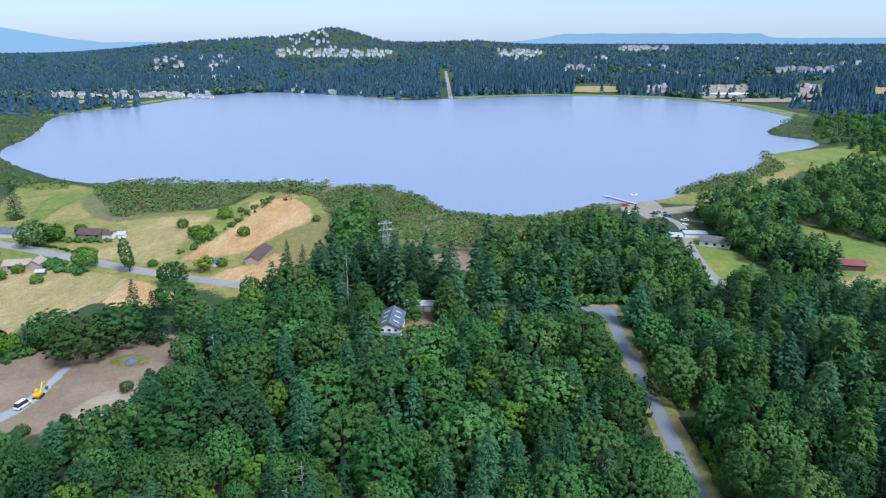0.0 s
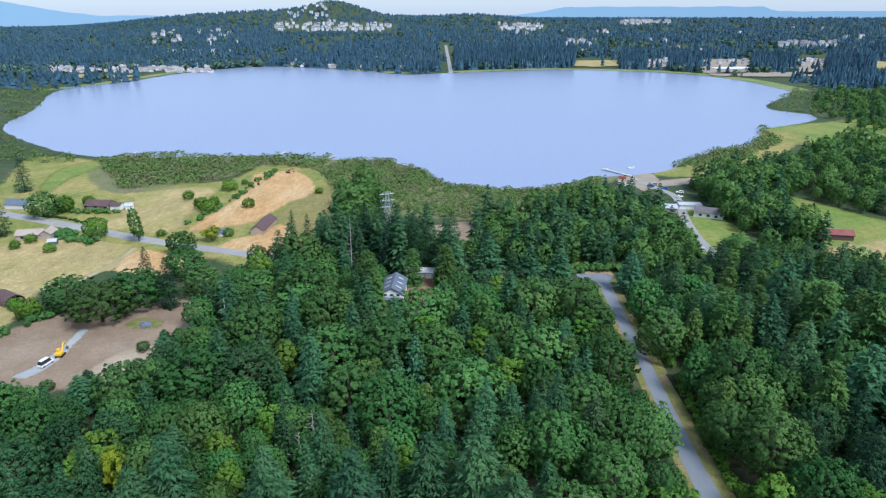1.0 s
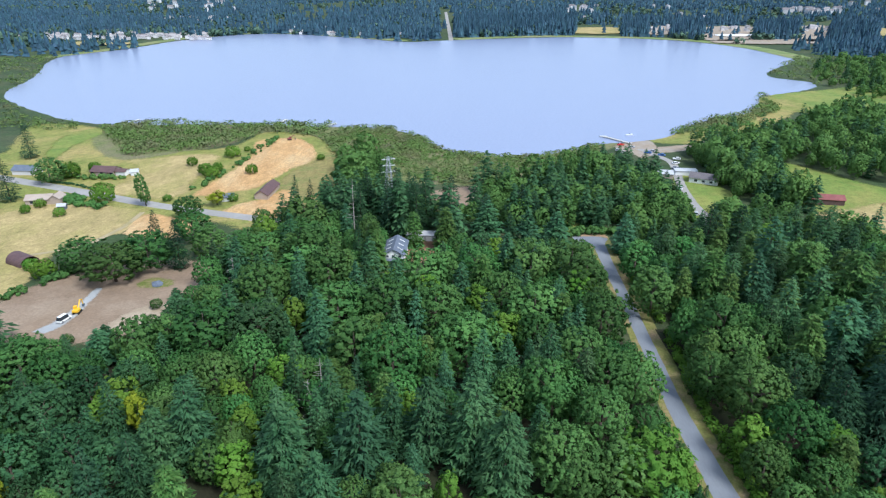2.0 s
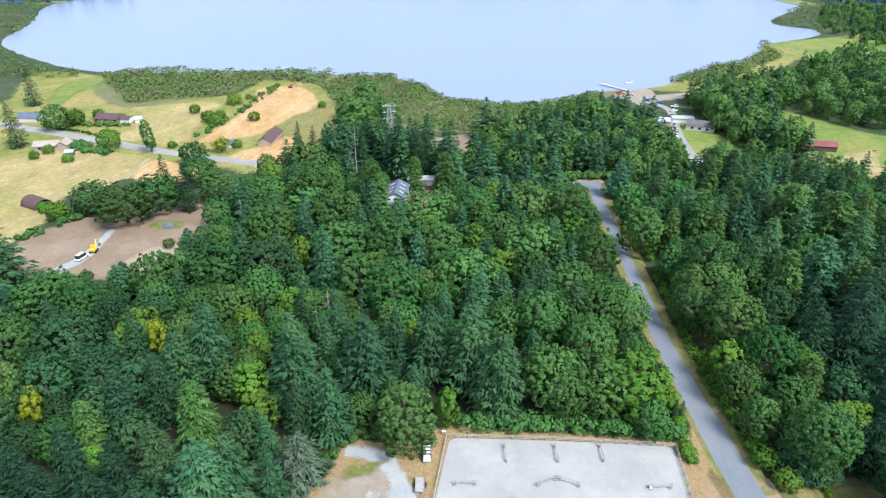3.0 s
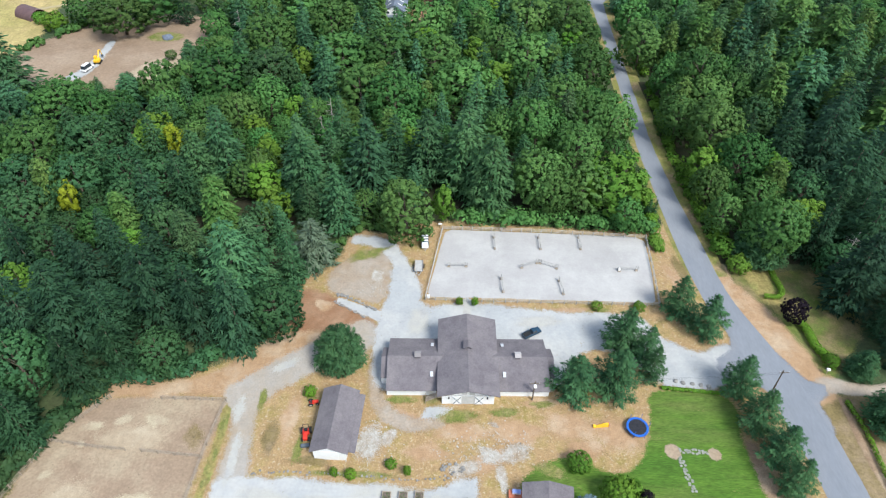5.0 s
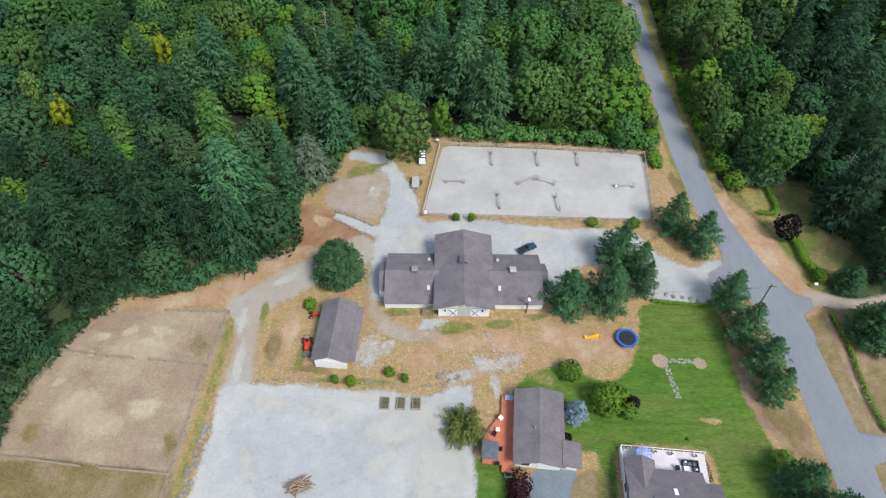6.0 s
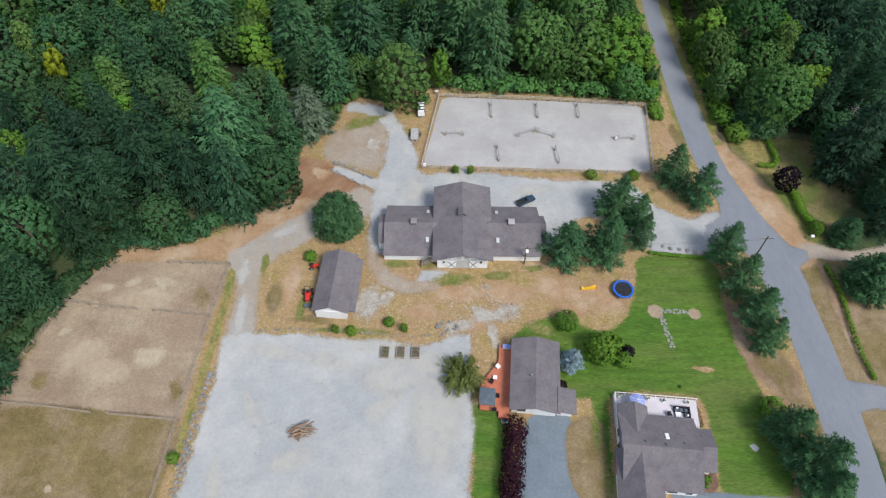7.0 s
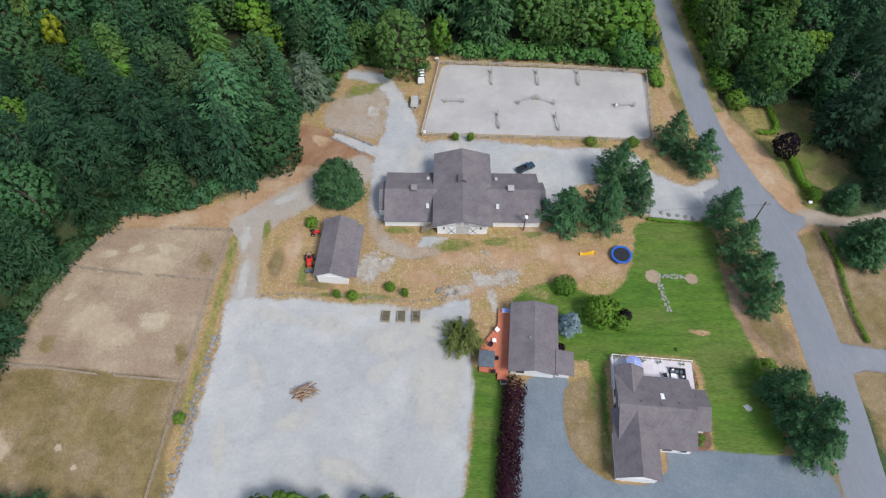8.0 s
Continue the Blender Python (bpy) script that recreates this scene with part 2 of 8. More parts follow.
# leaf litter with the shade between trees painted into its colour
M_SHADEDUFF = surface("shade_dark_leaf_litter", (0.022, 0.024, 0.012), (0.04, 0.036, 0.02), 5, fine=0.3, bump=0.1, patch=(0.03, 0.042, 0.016), patch_size=8)
M_WHITE = surface("white_paint", (0.74, 0.74, 0.72), (0.80, 0.80, 0.79), 1.5, 0.55, fine=0.03)
M_REDWOOD = surface("red_stained_boards", (0.42, 0.13, 0.07), (0.50, 0.17, 0.10), 1.2, 0.6, fine=0.1)
M_GREYDECK = surface("pale_composite_boards", (0.52, 0.48, 0.50), (0.60, 0.56, 0.58), 2, 0.6, fine=0.05)
M_WOOD = surface("weathered_timber", (0.26, 0.21, 0.16), (0.36, 0.30, 0.23), 0.7, fine=0.2)
M_BLACK = surface("black_wicker", (0.015, 0.015, 0.02), (0.03, 0.03, 0.035), 0.4, 0.6)
M_DARKGREY = surface("dark_grey_fabric", (0.08, 0.10, 0.12), (0.11, 0.13, 0.15), 0.8, 0.8)
M_BLUEPAD = surface("blue_vinyl", (0.02, 0.10, 0.42), (0.03, 0.14, 0.5), 0.7, 0.45)
M_PARASOL = surface("blue_canvas", (0.20, 0.26, 0.55), (0.28, 0.34, 0.62), 0.6, 0.8)
M_REDPAINT = surface("red_enamel", (0.5, 0.03, 0.02), (0.6, 0.05, 0.03), 0.5, 0.35)
M_REDROOF = surface("red_metal_sheet", (0.21, 0.07, 0.065), (0.27, 0.095, 0.085), 3, 0.5, fine=0.1)
M_YELLOW = surface("yellow_enamel", (0.75, 0.42, 0.02), (0.8, 0.48, 0.04), 0.6, 0.4)
M_ROCK = surface("grey_rock", (0.17, 0.165, 0.155), (0.27, 0.26, 0.24), 0.8, fine=0.2, each=0.15)
M_CONCRETE = surface("concrete", (0.42, 0.42, 0.40), (0.52, 0.51, 0.49), 1.5, fine=0.1)
M_RUBBER = surface("black_rubber", (0.015, 0.015, 0.015), (0.025, 0.025, 0.025), 0.3, 0.8)
M_STEEL = surface("galvanised_steel", (0.42, 0.44, 0.46), (0.5, 0.52, 0.54), 0.5, 0.45, metal=0.6)
M_NAVY = surface("navy_car_paint", (0.018, 0.045, 0.075), (0.028, 0.062, 0.1), 1, 0.25)
M_HOUSEFAR = surface("pale_house_paint", (0.56, 0.54, 0.54), (0.76, 0.74, 0.73), 40, 0.7, each=0.22)
M_ROOFFAR = surface("weathered_roofing", (0.24, 0.22, 0.22), (0.38, 0.35, 0.34), 60, 0.8, each=0.3, island=0.3)
M_TOWN = surface("white_town_paint", (0.48, 0.48, 0.50), (0.68, 0.68, 0.69), 60, 0.7, island=0.2)
M_BROWNROOF = surface("brown_metal_roof", (0.10, 0.06, 0.06), (0.14, 0.085, 0.08), 3, 0.6, fine=0.1, stretch=(1, 4, 1))
M_SLATE = surface("blue_grey_roofing", (0.11, 0.13, 0.17), (0.15, 0.175, 0.215), 2, 0.6, fine=0.1)

M_GLASS = bpy.data.materials.new("window_glass")
M_GLASS.use_nodes = True
_b = M_GLASS.node_tree.nodes["Principled BSDF"]
_b.inputs["Base Color"].default_value, _b.inputs["Roughness"].default_value = (0.03, 0.04, 0.05, 1), 0.08

M_WATER = bpy.data.materials.new("sky_pale_lake_water")
M_WATER.use_nodes = True
_n, _l = M_WATER.node_tree.nodes, M_WATER.node_tree.links
_b = _n["Principled BSDF"]
# water lightened in base colour to add to the sky's reflection
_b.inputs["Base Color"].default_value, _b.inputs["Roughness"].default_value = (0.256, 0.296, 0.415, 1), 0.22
_b.inputs["IOR"].default_value = 1.33
_g, _t, _bp = _n.new("ShaderNodeNewGeometry"), _n.new("ShaderNodeTexNoise"), _n.new("ShaderNodeBump")
_t.inputs["Scale"].default_value, _t.inputs["Detail"].default_value = 0.35, 4
_bp.inputs["Strength"].default_value, _bp.inputs["Distance"].default_value = 0.5, 0.5
_l.new(_g.outputs["Position"], _t.inputs["Vector"])
_l.new(_t.outputs["Fac"], _bp.inputs["Height"])
_l.new(_bp.outputs[0], _b.inputs["Normal"])

# haze over the far hills, put in as blue emission
M_HAZE = bpy.data.materials.new("hazy_distant_hills")
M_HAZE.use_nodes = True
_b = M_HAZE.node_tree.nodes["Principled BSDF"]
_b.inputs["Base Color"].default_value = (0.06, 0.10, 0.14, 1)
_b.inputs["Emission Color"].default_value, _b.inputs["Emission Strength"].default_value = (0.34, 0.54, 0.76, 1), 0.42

# ---- helpers for meshes ----
def thing(name, label, category, at=(0, 0, 0), turn=0.0, group="", kind=""):
    ob = new(name)
    ob.empty_display_size = 0.3
    ob.matrix_basis = pose(*at, 0, 0, turn)
    return tagged(ob, label, category, group, kind)


def mesh_of(name, verts, faces, material, smooth=False):
    me = bpy.data.meshes.new(name)
    me.from_pydata(verts, [], faces)
    me.materials.append(material)
    if smooth:
        me.polygons.foreach_set("use_smooth", [True] * len(me.polygons))
    me.update()
    return me


def part(name, bm, material, parent, label="", smooth=False):
    """Links a bmesh (or a mesh) as one object under a thing or a part."""
    if isinstance(bm, bmesh.types.BMesh):
        me = bpy.data.meshes.new(name)
        bm.normal_update()
        bm.to_mesh(me)
        bm.free()
        me.materials.append(material)
        if smooth:
            me.polygons.foreach_set("use_smooth", [True] * len(me.polygons))
    else:
        me = bm
    ob = new(name, me)
    ob.parent = parent
    return tagged(ob, label) if label else ob


def box(bm, x0, x1, y0, y1, z0, z1, m=None, bevel=0.0):
    made = bmesh.ops.create_cube(bm, size=1.0)["verts"]
    t = Matrix.Translation(((x0 + x1) / 2, (y0 + y1) / 2, (z0 + z1) / 2)) @ Matrix.Diagonal((x1 - x0, y1 - y0, z1 - z0, 1))
    bmesh.ops.transform(bm, matrix=(m @ t) if m else t, verts=made)
    if bevel:
        edges = list({e for v in made for e in v.link_edges})
        bmesh.ops.bevel(bm, geom=edges, offset=bevel, segments=1, affect="EDGES")
    return bm


def boxes(*rows, bevel=0.0):
    bm = bmesh.new()
    for r in rows:
        box(bm, *r, bevel=bevel)
    return bm


def rod(bm, a, b, r0, r1=None, sides=6):
    a, b = Vector(a), Vector(b)
    d = b - a
    m = Matrix.Translation((a + b) / 2) @ d.to_track_quat("Z", "Y").to_matrix().to_4x4()
    bmesh.ops.create_cone(bm, cap_ends=True, segments=sides, radius1=r0, radius2=r0 if r1 is None else r1, depth=d.length, matrix=m)
    return bm


def rods(*rows, sides=6):
    bm = bmesh.new()
    for r in rows:
        rod(bm, *r, sides=sides)
    return bm


def extruded(outline, z0, z1, bm=None):
    """A solid over a flat outline."""
    bm = bm or bmesh.new()
    low, high = [bm.verts.new((x, y, z0)) for x, y in outline], [bm.verts.new((x, y, z1)) for x, y in outline]
    k = len(outline)
    bm.faces.new(high), bm.faces.new(low[::-1])
    for i in range(k):
        bm.faces.new((low[i], low[(i + 1) % k], high[(i + 1) % k], high[i]))
    return bm


def curve_through(points, closed=True, step=1.5):
    """A smooth line (Catmull-Rom) through points, about one vertex each step metres."""
    p, out = [Vector(q) for q in points], []
    k = len(p)
    for i in range(k if closed else k - 1):
        a, b, c, d = (p[(i + j) % k] if closed else p[max(0, min(k - 1, i + j))] for j in (-1, 0, 1, 2))
        n = max(1, int((c - b).length / step))
        for j in range(n):
            t = j / n
            out.append(0.5 * (2 * b + (c - a) * t + (2 * a - 5 * b + 4 * c - d) * t * t + (3 * b - a - 3 * c + d) * t ** 3))
    if not closed:
        out.append(p[-1])
    return out


def inside(x, y, outline):
    hit, k = False, len(outline)
    for i in range(k):
        (x0, y0), (x1, y1) = outline[i], outline[i - 1]
        if (y0 > y) != (y1 > y) and x < (x1 - x0) * (y - y0) / (y1 - y0) + x0:
            hit = not hit
    return hit


def near_line(x, y, line):
    return min((Vector((x, y)) - Vector(q)).length for q in line)


# ---- the lie of the land ----
def smooth01(a):
    a = min(1.0, max(0.0, a))
    return a * a * (3 - 2 * a)


def terrain(x, y):
    """Level round the farm, falling 5 m to the lake, rising to wooded hills beyond it."""
    z = -5 * min(1.0, max(0.0, (y - 160) / 120))
    if y > 1240:
        west = smooth01((x / y + 0.62) / 0.25)
        z += 62 * smooth01((y - 1300) / 2300) * (0.25 + 0.75 * west)
        for hx, hy, sx, sy, h in ((-560, 3450, 120, 250, 62), (-850, 3400, 260, 320, 34), (-1250, 3200, 330, 320, 14), (150, 3200, 160, 260, 26), (-330, 3350, 200, 300, 14)):
            z += h * math.exp(-(((x - hx) / sx) ** 2 + ((y - hy) / sy) ** 2) / 2)
    return z


def patch(name, label, category, outline, material, lift, margin=1.0, ragged=0.5, step=1.6, centre=None):
    """A flat piece of ground with a ragged margin, laid on the land."""
    line = curve_through(outline, True, step)
    area = sum(a.x * b.y - b.x * a.y for a, b in zip(line, line[1:] + line[:1]))
    if area < 0:
        line.reverse()
    k, bm = len(line), bmesh.new()
    key = bm.verts.layers.float.new("inward")
    outer, inner = [], []
    for i, q in enumerate(line):
        d = line[(i + 1) % k] - line[i - 1]
        nrm = Vector((d.y, -d.x)).normalized() if d.length else Vector((0, 0))
        w = ragged * noise.noise((q.x * 0.16, q.y * 0.16, 3.0))
        a, b = q + nrm * (margin * 0.5 + w), q - nrm * (margin * 0.5 - w)
        if centre:
            a, b = q, Vector(centre).lerp(q, 0.35)
        va, vb = bm.verts.new((a.x, a.y, 0)), bm.verts.new((b.x, b.y, 0))
        va[key], vb[key] = 0.0, 1.0
        outer.append(va), inner.append(vb)
    for i in range(k):
        j = (i + 1) % k
        bm.faces.new((outer[i], outer[j], inner[j], inner[i]))
    bmesh.ops.triangle_fill(bm, edges=[bm.edges.get((inner[i], inner[(i + 1) % k])) for i in range(k)], use_beauty=True)
    for cut in (160, 280):
        bmesh.ops.bisect_plane(bm, geom=bm.verts[:] + bm.edges[:] + bm.faces[:], plane_co=(0, cut, 0), plane_no=(0, 1, 0))
    for v in bm.verts:
        v.co.z = terrain(v.co.x, v.co.y) + (lift * 0.3 if lift < 1 else lift)
    bmesh.ops.recalc_face_normals(bm, faces=bm.faces[:])
    for f in bm.faces:
        if f.normal.z < 0:
            f.normal_flip()
    return tagged(part(name, bm, material, None), label, category, kind="structure")


def ribbon(name, label, category, points, width, material, lift, step=3.0):
    """A strip along a line; width is one number, or one for each point."""
    wide = width if isinstance(width, list) else [width] * len(points)
    line, bm, rows = curve_through([(x, y, w) for (x, y), w in zip(points, wide)], False, step), bmesh.new(), []
    for i, (q, width) in enumerate((p.to_2d(), p.z) for p in line):
        d = (line[min(i + 1, len(line) - 1)] - line[max(i - 1, 0)]).to_2d()
        nrm = Vector((-d.y, d.x)).normalized()
        r = []
        for s in (-1, -0.5, 0, 0.5, 1):
            w = s * width / 2 + (0.18 * noise.noise((q.x * 0.4, q.y * 0.4, s)) if abs(s) == 1 else 0)
            p = q + nrm * w
            r.append(bm.verts.new((p.x, p.y, terrain(p.x, p.y) + lift * 0.3 + 0.03 * (1 - s * s))))
        rows.append(r)
    for a, b in zip(rows, rows[1:]):
        for i in range(4):
            bm.faces.new((a[i], b[i], b[i + 1], a[i + 1]))
    for f in bm.faces:
        f.normal_update()
        if f.normal.z < 0:
            f.normal_flip()
    return tagged(part(name, bm, material, None, smooth=True), label, category, kind="structure")


# ---- outlines on the ground, metres, placed to fit the camera's view ----
YARD = [(63.2, 36.3), (59.1, 38.1), (53.1, 36.2), (49.3, 38.0), (46.2, 40.7), (43.3, 45.2), (34.8, 46.4), (27.4, 46.3), (16.3, 48.1), (7.6, 48.7), (-3.0, 48.3), (-4.1, 54.2), (-6.3, 59.6), (-8.7, 65.1), (-12.3, 69.3), (-20.5, 70.6), (-21.4, 68.2), (-15.5, 66.8), (-11.5, 62.3), (-10.9, 54.1), (-12.4, 46.2), (-12.9, 42.4), (-12.9, 32.5), (-10.7, 26.8), (1.6, 26.6), (22.1, 27.1), (27.4, 34.4), (32.4, 36.7), (39.1, 33.8), (45.1, 28.1), (55.4, 27.8), (63.3, 31.8)]
LOT = [(-32.9, 8.5), (-21.3, 8.2), (-12.9, 7.6), (-2.4, 6.7), (2.8, 7.7), (7.0, 9.2), (6.7, 2.0), (7.2, -8.5), (6.1, -21.6), (4.8, -27.5), (3.8, -33.8), (-40.6, -34.2), (-39.6, -26.4), (-39.0, -19.3), (-38.2, -5.9), (-37.6, 1.6), (-37.9, 7.3)]
TRACK = [(-37.6, 1.6), (-32.8, 8.3), (-33.3, 18.5), (-32.0, 24.5), (-26.1, 29.5), (-15.0, 35.4), (-12.0, 40.1), (-15.7, 44.0), (-22.6, 40.0), (-31.4, 33.8), (-38.5, 27.9), (-40.5, 25.1), (-37.7, 19.7), (-37.3, 9.7)]
PROPERTY = [(-20.6, 72.2), (-9.7, 71.5), (-0.2, 76.1), (51.2, 73.5), (54.6, 84), (56.8, 84), (57.6, 66), (59.8, 47.3), (64.3, 26.9), (68.4, 13.8), (70.4, -2.8), (71.8, -22.8), (72.4, -38.5), (19.7, -42.4), (-67.7, -43.0), (-89.8, -24.9), (-77.6, -12.2), (-75.1, -4.1), (-68.8, 15.6), (-63.0, 27.4), (-50.2, 28.9), (-38.8, 35.9), (-31.0, 43.8), (-31.1, 53.9), (-23.8, 63.0)]
LAWN = [(41.7, 26.6), (55.4, 25.4), (55.3, 15.5), (55.7, 5.9), (57.9, -2.9), (58.3, -12.0), (57.8, -18.5), (51.3, -19.1), (46.8, -18.6), (47.0, -13.1), (47.3, -4.1), (46.4, -2.6), (32.2, -2.1), (30.3, -9.3), (29.2, -18.8), (28.1, -15.1), (27.6, -3.2), (24.6, -3.2), (22.6, 1.1), (14.2, 5.5), (14.9, 8.4), (18.2, 11.2), (24.2, 12.7), (31.3, 9.8), (36.5, 12.8), (39.6, 20.5)]
STRIP = [(7.6, -4.4), (13.4, -6.7), (12.0, -16.2), (11.0, -26.0), (10.6, -32.2), (4.8, -32.3), (6.5, -21.6), (7.4, -11.5)]
DRIVE = [(17.0, -6.6), (23.7, -6.6), (22.6, -11.4), (23.1, -17.9), (25.9, -21.5), (30.1, -23.7), (35.0, -23.6), (38.3, -21.4), (39.0, -17.3), (46.4, -18.6), (58.5, -19.3), (69.4, -19.5), (71.8, -31.8), (20.5, -35.2), (12.7, -31.5), (14.5, -15.2)]
ISLAND = [(23.4, -8.4), (26.3, -6.3), (29.1, -7.3), (29.0, -15.1), (29.7, -23.2), (25.9, -21.3), (23.1, -17.7), (22.7, -12.3)]
PADDOCK = [(-61.7, 24.2), (-39.8, 23.7), (-40.9, 14.6), (-41.8, -5.4), (-42.4, -16.6), (-43.0, -27.9), (-43.6, -35.7), (-83.2, -36.0), (-83.5, -19.7), (-74.7, -5.2), (-68.8, 15.6)]
MOUND = [(-23.5, 60.3), (-16.1, 66.0), (-11.2, 62.3), (-11.0, 54.1), (-13.0, 49.0), (-18.7, 50.6), (-23.9, 52.3), (-25.1, 56.6)]
REDDIRT = [(-31.3, 50.5), (-26.5, 52.2), (-14.6, 44.8), (-13.0, 40.1), (-19.9, 36.9), (-26.9, 35.3), (-30.7, 41.4)]
VERGE_E = [(61.8, 99.2), (63.9, 68.9), (68.3, 46.6), (74.3, 31.7), (77.9, 30.3), (77.8, 33.5), (73.8, 44.2), (70.2, 54.2), (67.0, 56.8), (64.5, 74.9), (65.4, 99.2)]
GARDEN_E = [(67.0, 56.8), (70.8, 61.4), (78.2, 59.7), (88.0, 58.0), (89.2, 42.8), (78.0, 30.5), (75.7, 36.4), (72.2, 47.5)]
LANE_E = [(73.6, 29.4), (76.8, 30.2), (84.3, 28.5), (92.9, 30.7), (103.8, 36.7), (105.2, 34.5), (91.8, 27.9), (83.4, 26.1), (75.6, 26.6), (73.4, 24.9)]
VERGE_SE = [(73.5, 26.3), (76.7, 26.3), (91.3, 26.4), (101.6, 16.0), (82.5, -26.9), (75.6, -14.7), (75.4, -2.8), (74.1, 8.4), (72.9, 19.5)]
CLEARING = [(-149.6, 164.4), (-145.6, 181.5), (-127.5, 199.3), (-106.8, 205.9), (-83.8, 193.5), (-84.1, 178.7), (-97.1, 162.3), (-95.3, 147.7), (-109.4, 141.1), (-128.1, 138.1)]
CLEARING_EDGE = [(-80, 196), (-83, 178.7), (-96, 162.3), (-94.3, 147.7), (-108.4, 140), (-128.1, 137), (-150, 160)]
CLTRACK = [(-127.2, 147.5), (-122.9, 157.2), (-123.5, 178.4), (-121.6, 178.4), (-119.2, 156.4), (-123.0, 146.8)]
FIELD_W = [(-229.7, 252.0), (-216.2, 256.6), (-203.7, 278.7), (-175.4, 275.0), (-146.8, 265.5), (-142.4, 236.0), (-158.6, 224.3), (-154.7, 194.2), (-150.9, 171.9), (-157.2, 161.9), (-172.1, 157.4)]
MEADOW = [(-296.1, 339.4), (-287.8, 377.5), (-316.5, 460.4), (-263.4, 450.7), (-191.2, 391.9), (-145.7, 391.9), (-131.3, 437.8), (-110.4, 437.8), (-69.9, 391.9), (-55.3, 297.9), (-57.4, 246.2), (-85.9, 238.8), (-119.3, 254.1), (-232.1, 254.1)]
TAN_A = [(-195.3, 300.4), (-187.2, 305.8), (-178.6, 315.1), (-185.7, 346.5), (-197.2, 358.2), (-179.4, 368.1), (-147.1, 373.3), (-142.5, 339.8), (-140.9, 317.1), (-138.1, 294.4), (-155.3, 288.5), (-179.5, 296.9)]
TAN_B = [(-130.8, 291.8), (-130.3, 307.6), (-125.5, 337.6), (-123.8, 375.9), (-129.5, 410.2), (-107.5, 418.1), (-95.3, 407.2), (-82.8, 377.2), (-83.1, 358.2), (-91.1, 342.0), (-97.1, 322.0), (-102.2, 305.8), (-112.7, 299.5), (-123.2, 292.7)]
TAN_C = [(-107.4, 265.7), (-102.0, 279.8), (-95.5, 285.3), (-87.1, 301.3), (-77.4, 288.5), (-73.9, 270.7), (-78.3, 257.4), (-89.6, 252.8)]
GREEN_A = [(-256.2, 370.7), (-273.7, 423.7), (-263.4, 450.7), (-252.5, 437.8), (-251.9, 391.9), (-245.4, 361.4)]
YARDFAR = [(-25.0, 206.5), (-24.8, 224.9), (-12.1, 231.7), (-3.5, 227.6), (-4.4, 206.5), (-14.0, 200.9)]
BAREFAR = [(-5.8, 297.9), (23.1, 305.5), (19.5, 271.0), (-1.2, 262.3)]
EFIELD = [(203.7, 351.4), (219.3, 345.3), (239.9, 305.5), (267.4, 288.8), (207.4, 212.3), (195.3, 238.8), (185.3, 250.1), (182.6, 272.8), (183.0, 297.9)]
EFIELD2 = [(297.3, 582.3), (380.9, 620.7), (471.9, 656.3), (395.1, 540.1), (322.2, 507.8), (281.5, 532.3)]
ELAWN = [(143.1, 339.4), (153.7, 296.1), (145.0, 272.8), (119.8, 258.1), (129.9, 317.5)]
LAKE = [(-428, 599), (-364, 530), (-288, 474), (-231, 464), (-157, 464), (-96, 458), (-35, 446), (-15, 417), (6, 383), (51, 370), (78, 383), (108, 402), (156, 420), (193, 464), (266, 518), (304, 584), (369, 625), (398, 668), (378, 731), (496, 896), (478, 1035), (407, 1153), (233, 1211), (16, 1153), (-64, 1122), (-152, 1187), (-287, 1274), (-389, 1274), (-467, 1153), (-500, 1009), (-543, 896), (-466, 709)]

ROADEND_LAWN = [(56.3, 257.4), (62.6, 258.8), (63.3, 250.2), (59.3, 236.3), (53.8, 237.4)]
GLADE = [(91.9, 288.0), (99.7, 288.0), (99.1, 277.0), (98.1, 264.0), (93.3, 260.5), (90.9, 269.6)]

MAPLES_WEST = [(-110.4, 117.6, 9.0), (-118.4, 106.6, 7.8), (-106.6, 94.2, 8.1), (-92.4, 95.7, 8.2), (-84.6, 128.2, 6.5), (-81.9, 149.5, 10.2), (-66.8, 132.1, 9.6), (-53.7, 136.0, 9.4), (-59.2, 160.9, 8.3), (-78.0, 111.7, 5.6), (-57.5, 112.9, 6.0), (-87.9, 108.5, 5.6), (-68.8, 83.4, 6.3), (-79.5, 85.7, 5.7), (-90.5, 82.0, 6.9), (-104.3, 81.8, 6.2), (-96.1, 68.8, 6.2), (-63.3, 66.2, 4.8), (-32.7, 40.8, 5.8), (-74.0, 51.6, 6.2), (-65.3, 42.2, 5.0), (-56.1, 50.9, 4.7), (-64.3, 96.1, 5.2), (-86.8, 58.4, 4.9)]
MAPLES_MID = [(-59.0, 230.0, 11.6), (-48.9, 191.7, 9.8), (-39.8, 174.3, 8.2), (-32.3, 148.2, 9.7), (-50.7, 121.9, 5.8), (-17.4, 148.5, 8.8), (-6.9, 172.2, 11.7), (-2.4, 146.7, 8.3), (-13.6, 119.1, 8.3), (6.4, 126.8, 10.2), (-24.3, 125.7, 7.2), (27.1, 145.1, 8.3), (30.4, 178.5, 8.3), (11.6, 178.1, 7.3), (-7.9, 71.1, 6.2), (26.2, 104.4, 8.2), (25.3, 83.6, 7.4), (-19.7, 96.8, 5.2), (35.6, 94.9, 6.7), (28.0, 72.6, 6.0), (36.9, 70.6, 5.9), (36.7, 123.2, 6.8), (41.3, 110.5, 7.1), (46.7, 141.5, 7.3), (45.0, 178.8, 8.3), (47.7, 110.6, 6.7), (17.1, 107.2, 5.5), (47.4, 168.0, 7.0), (18.6, 157.6, 6.7)]
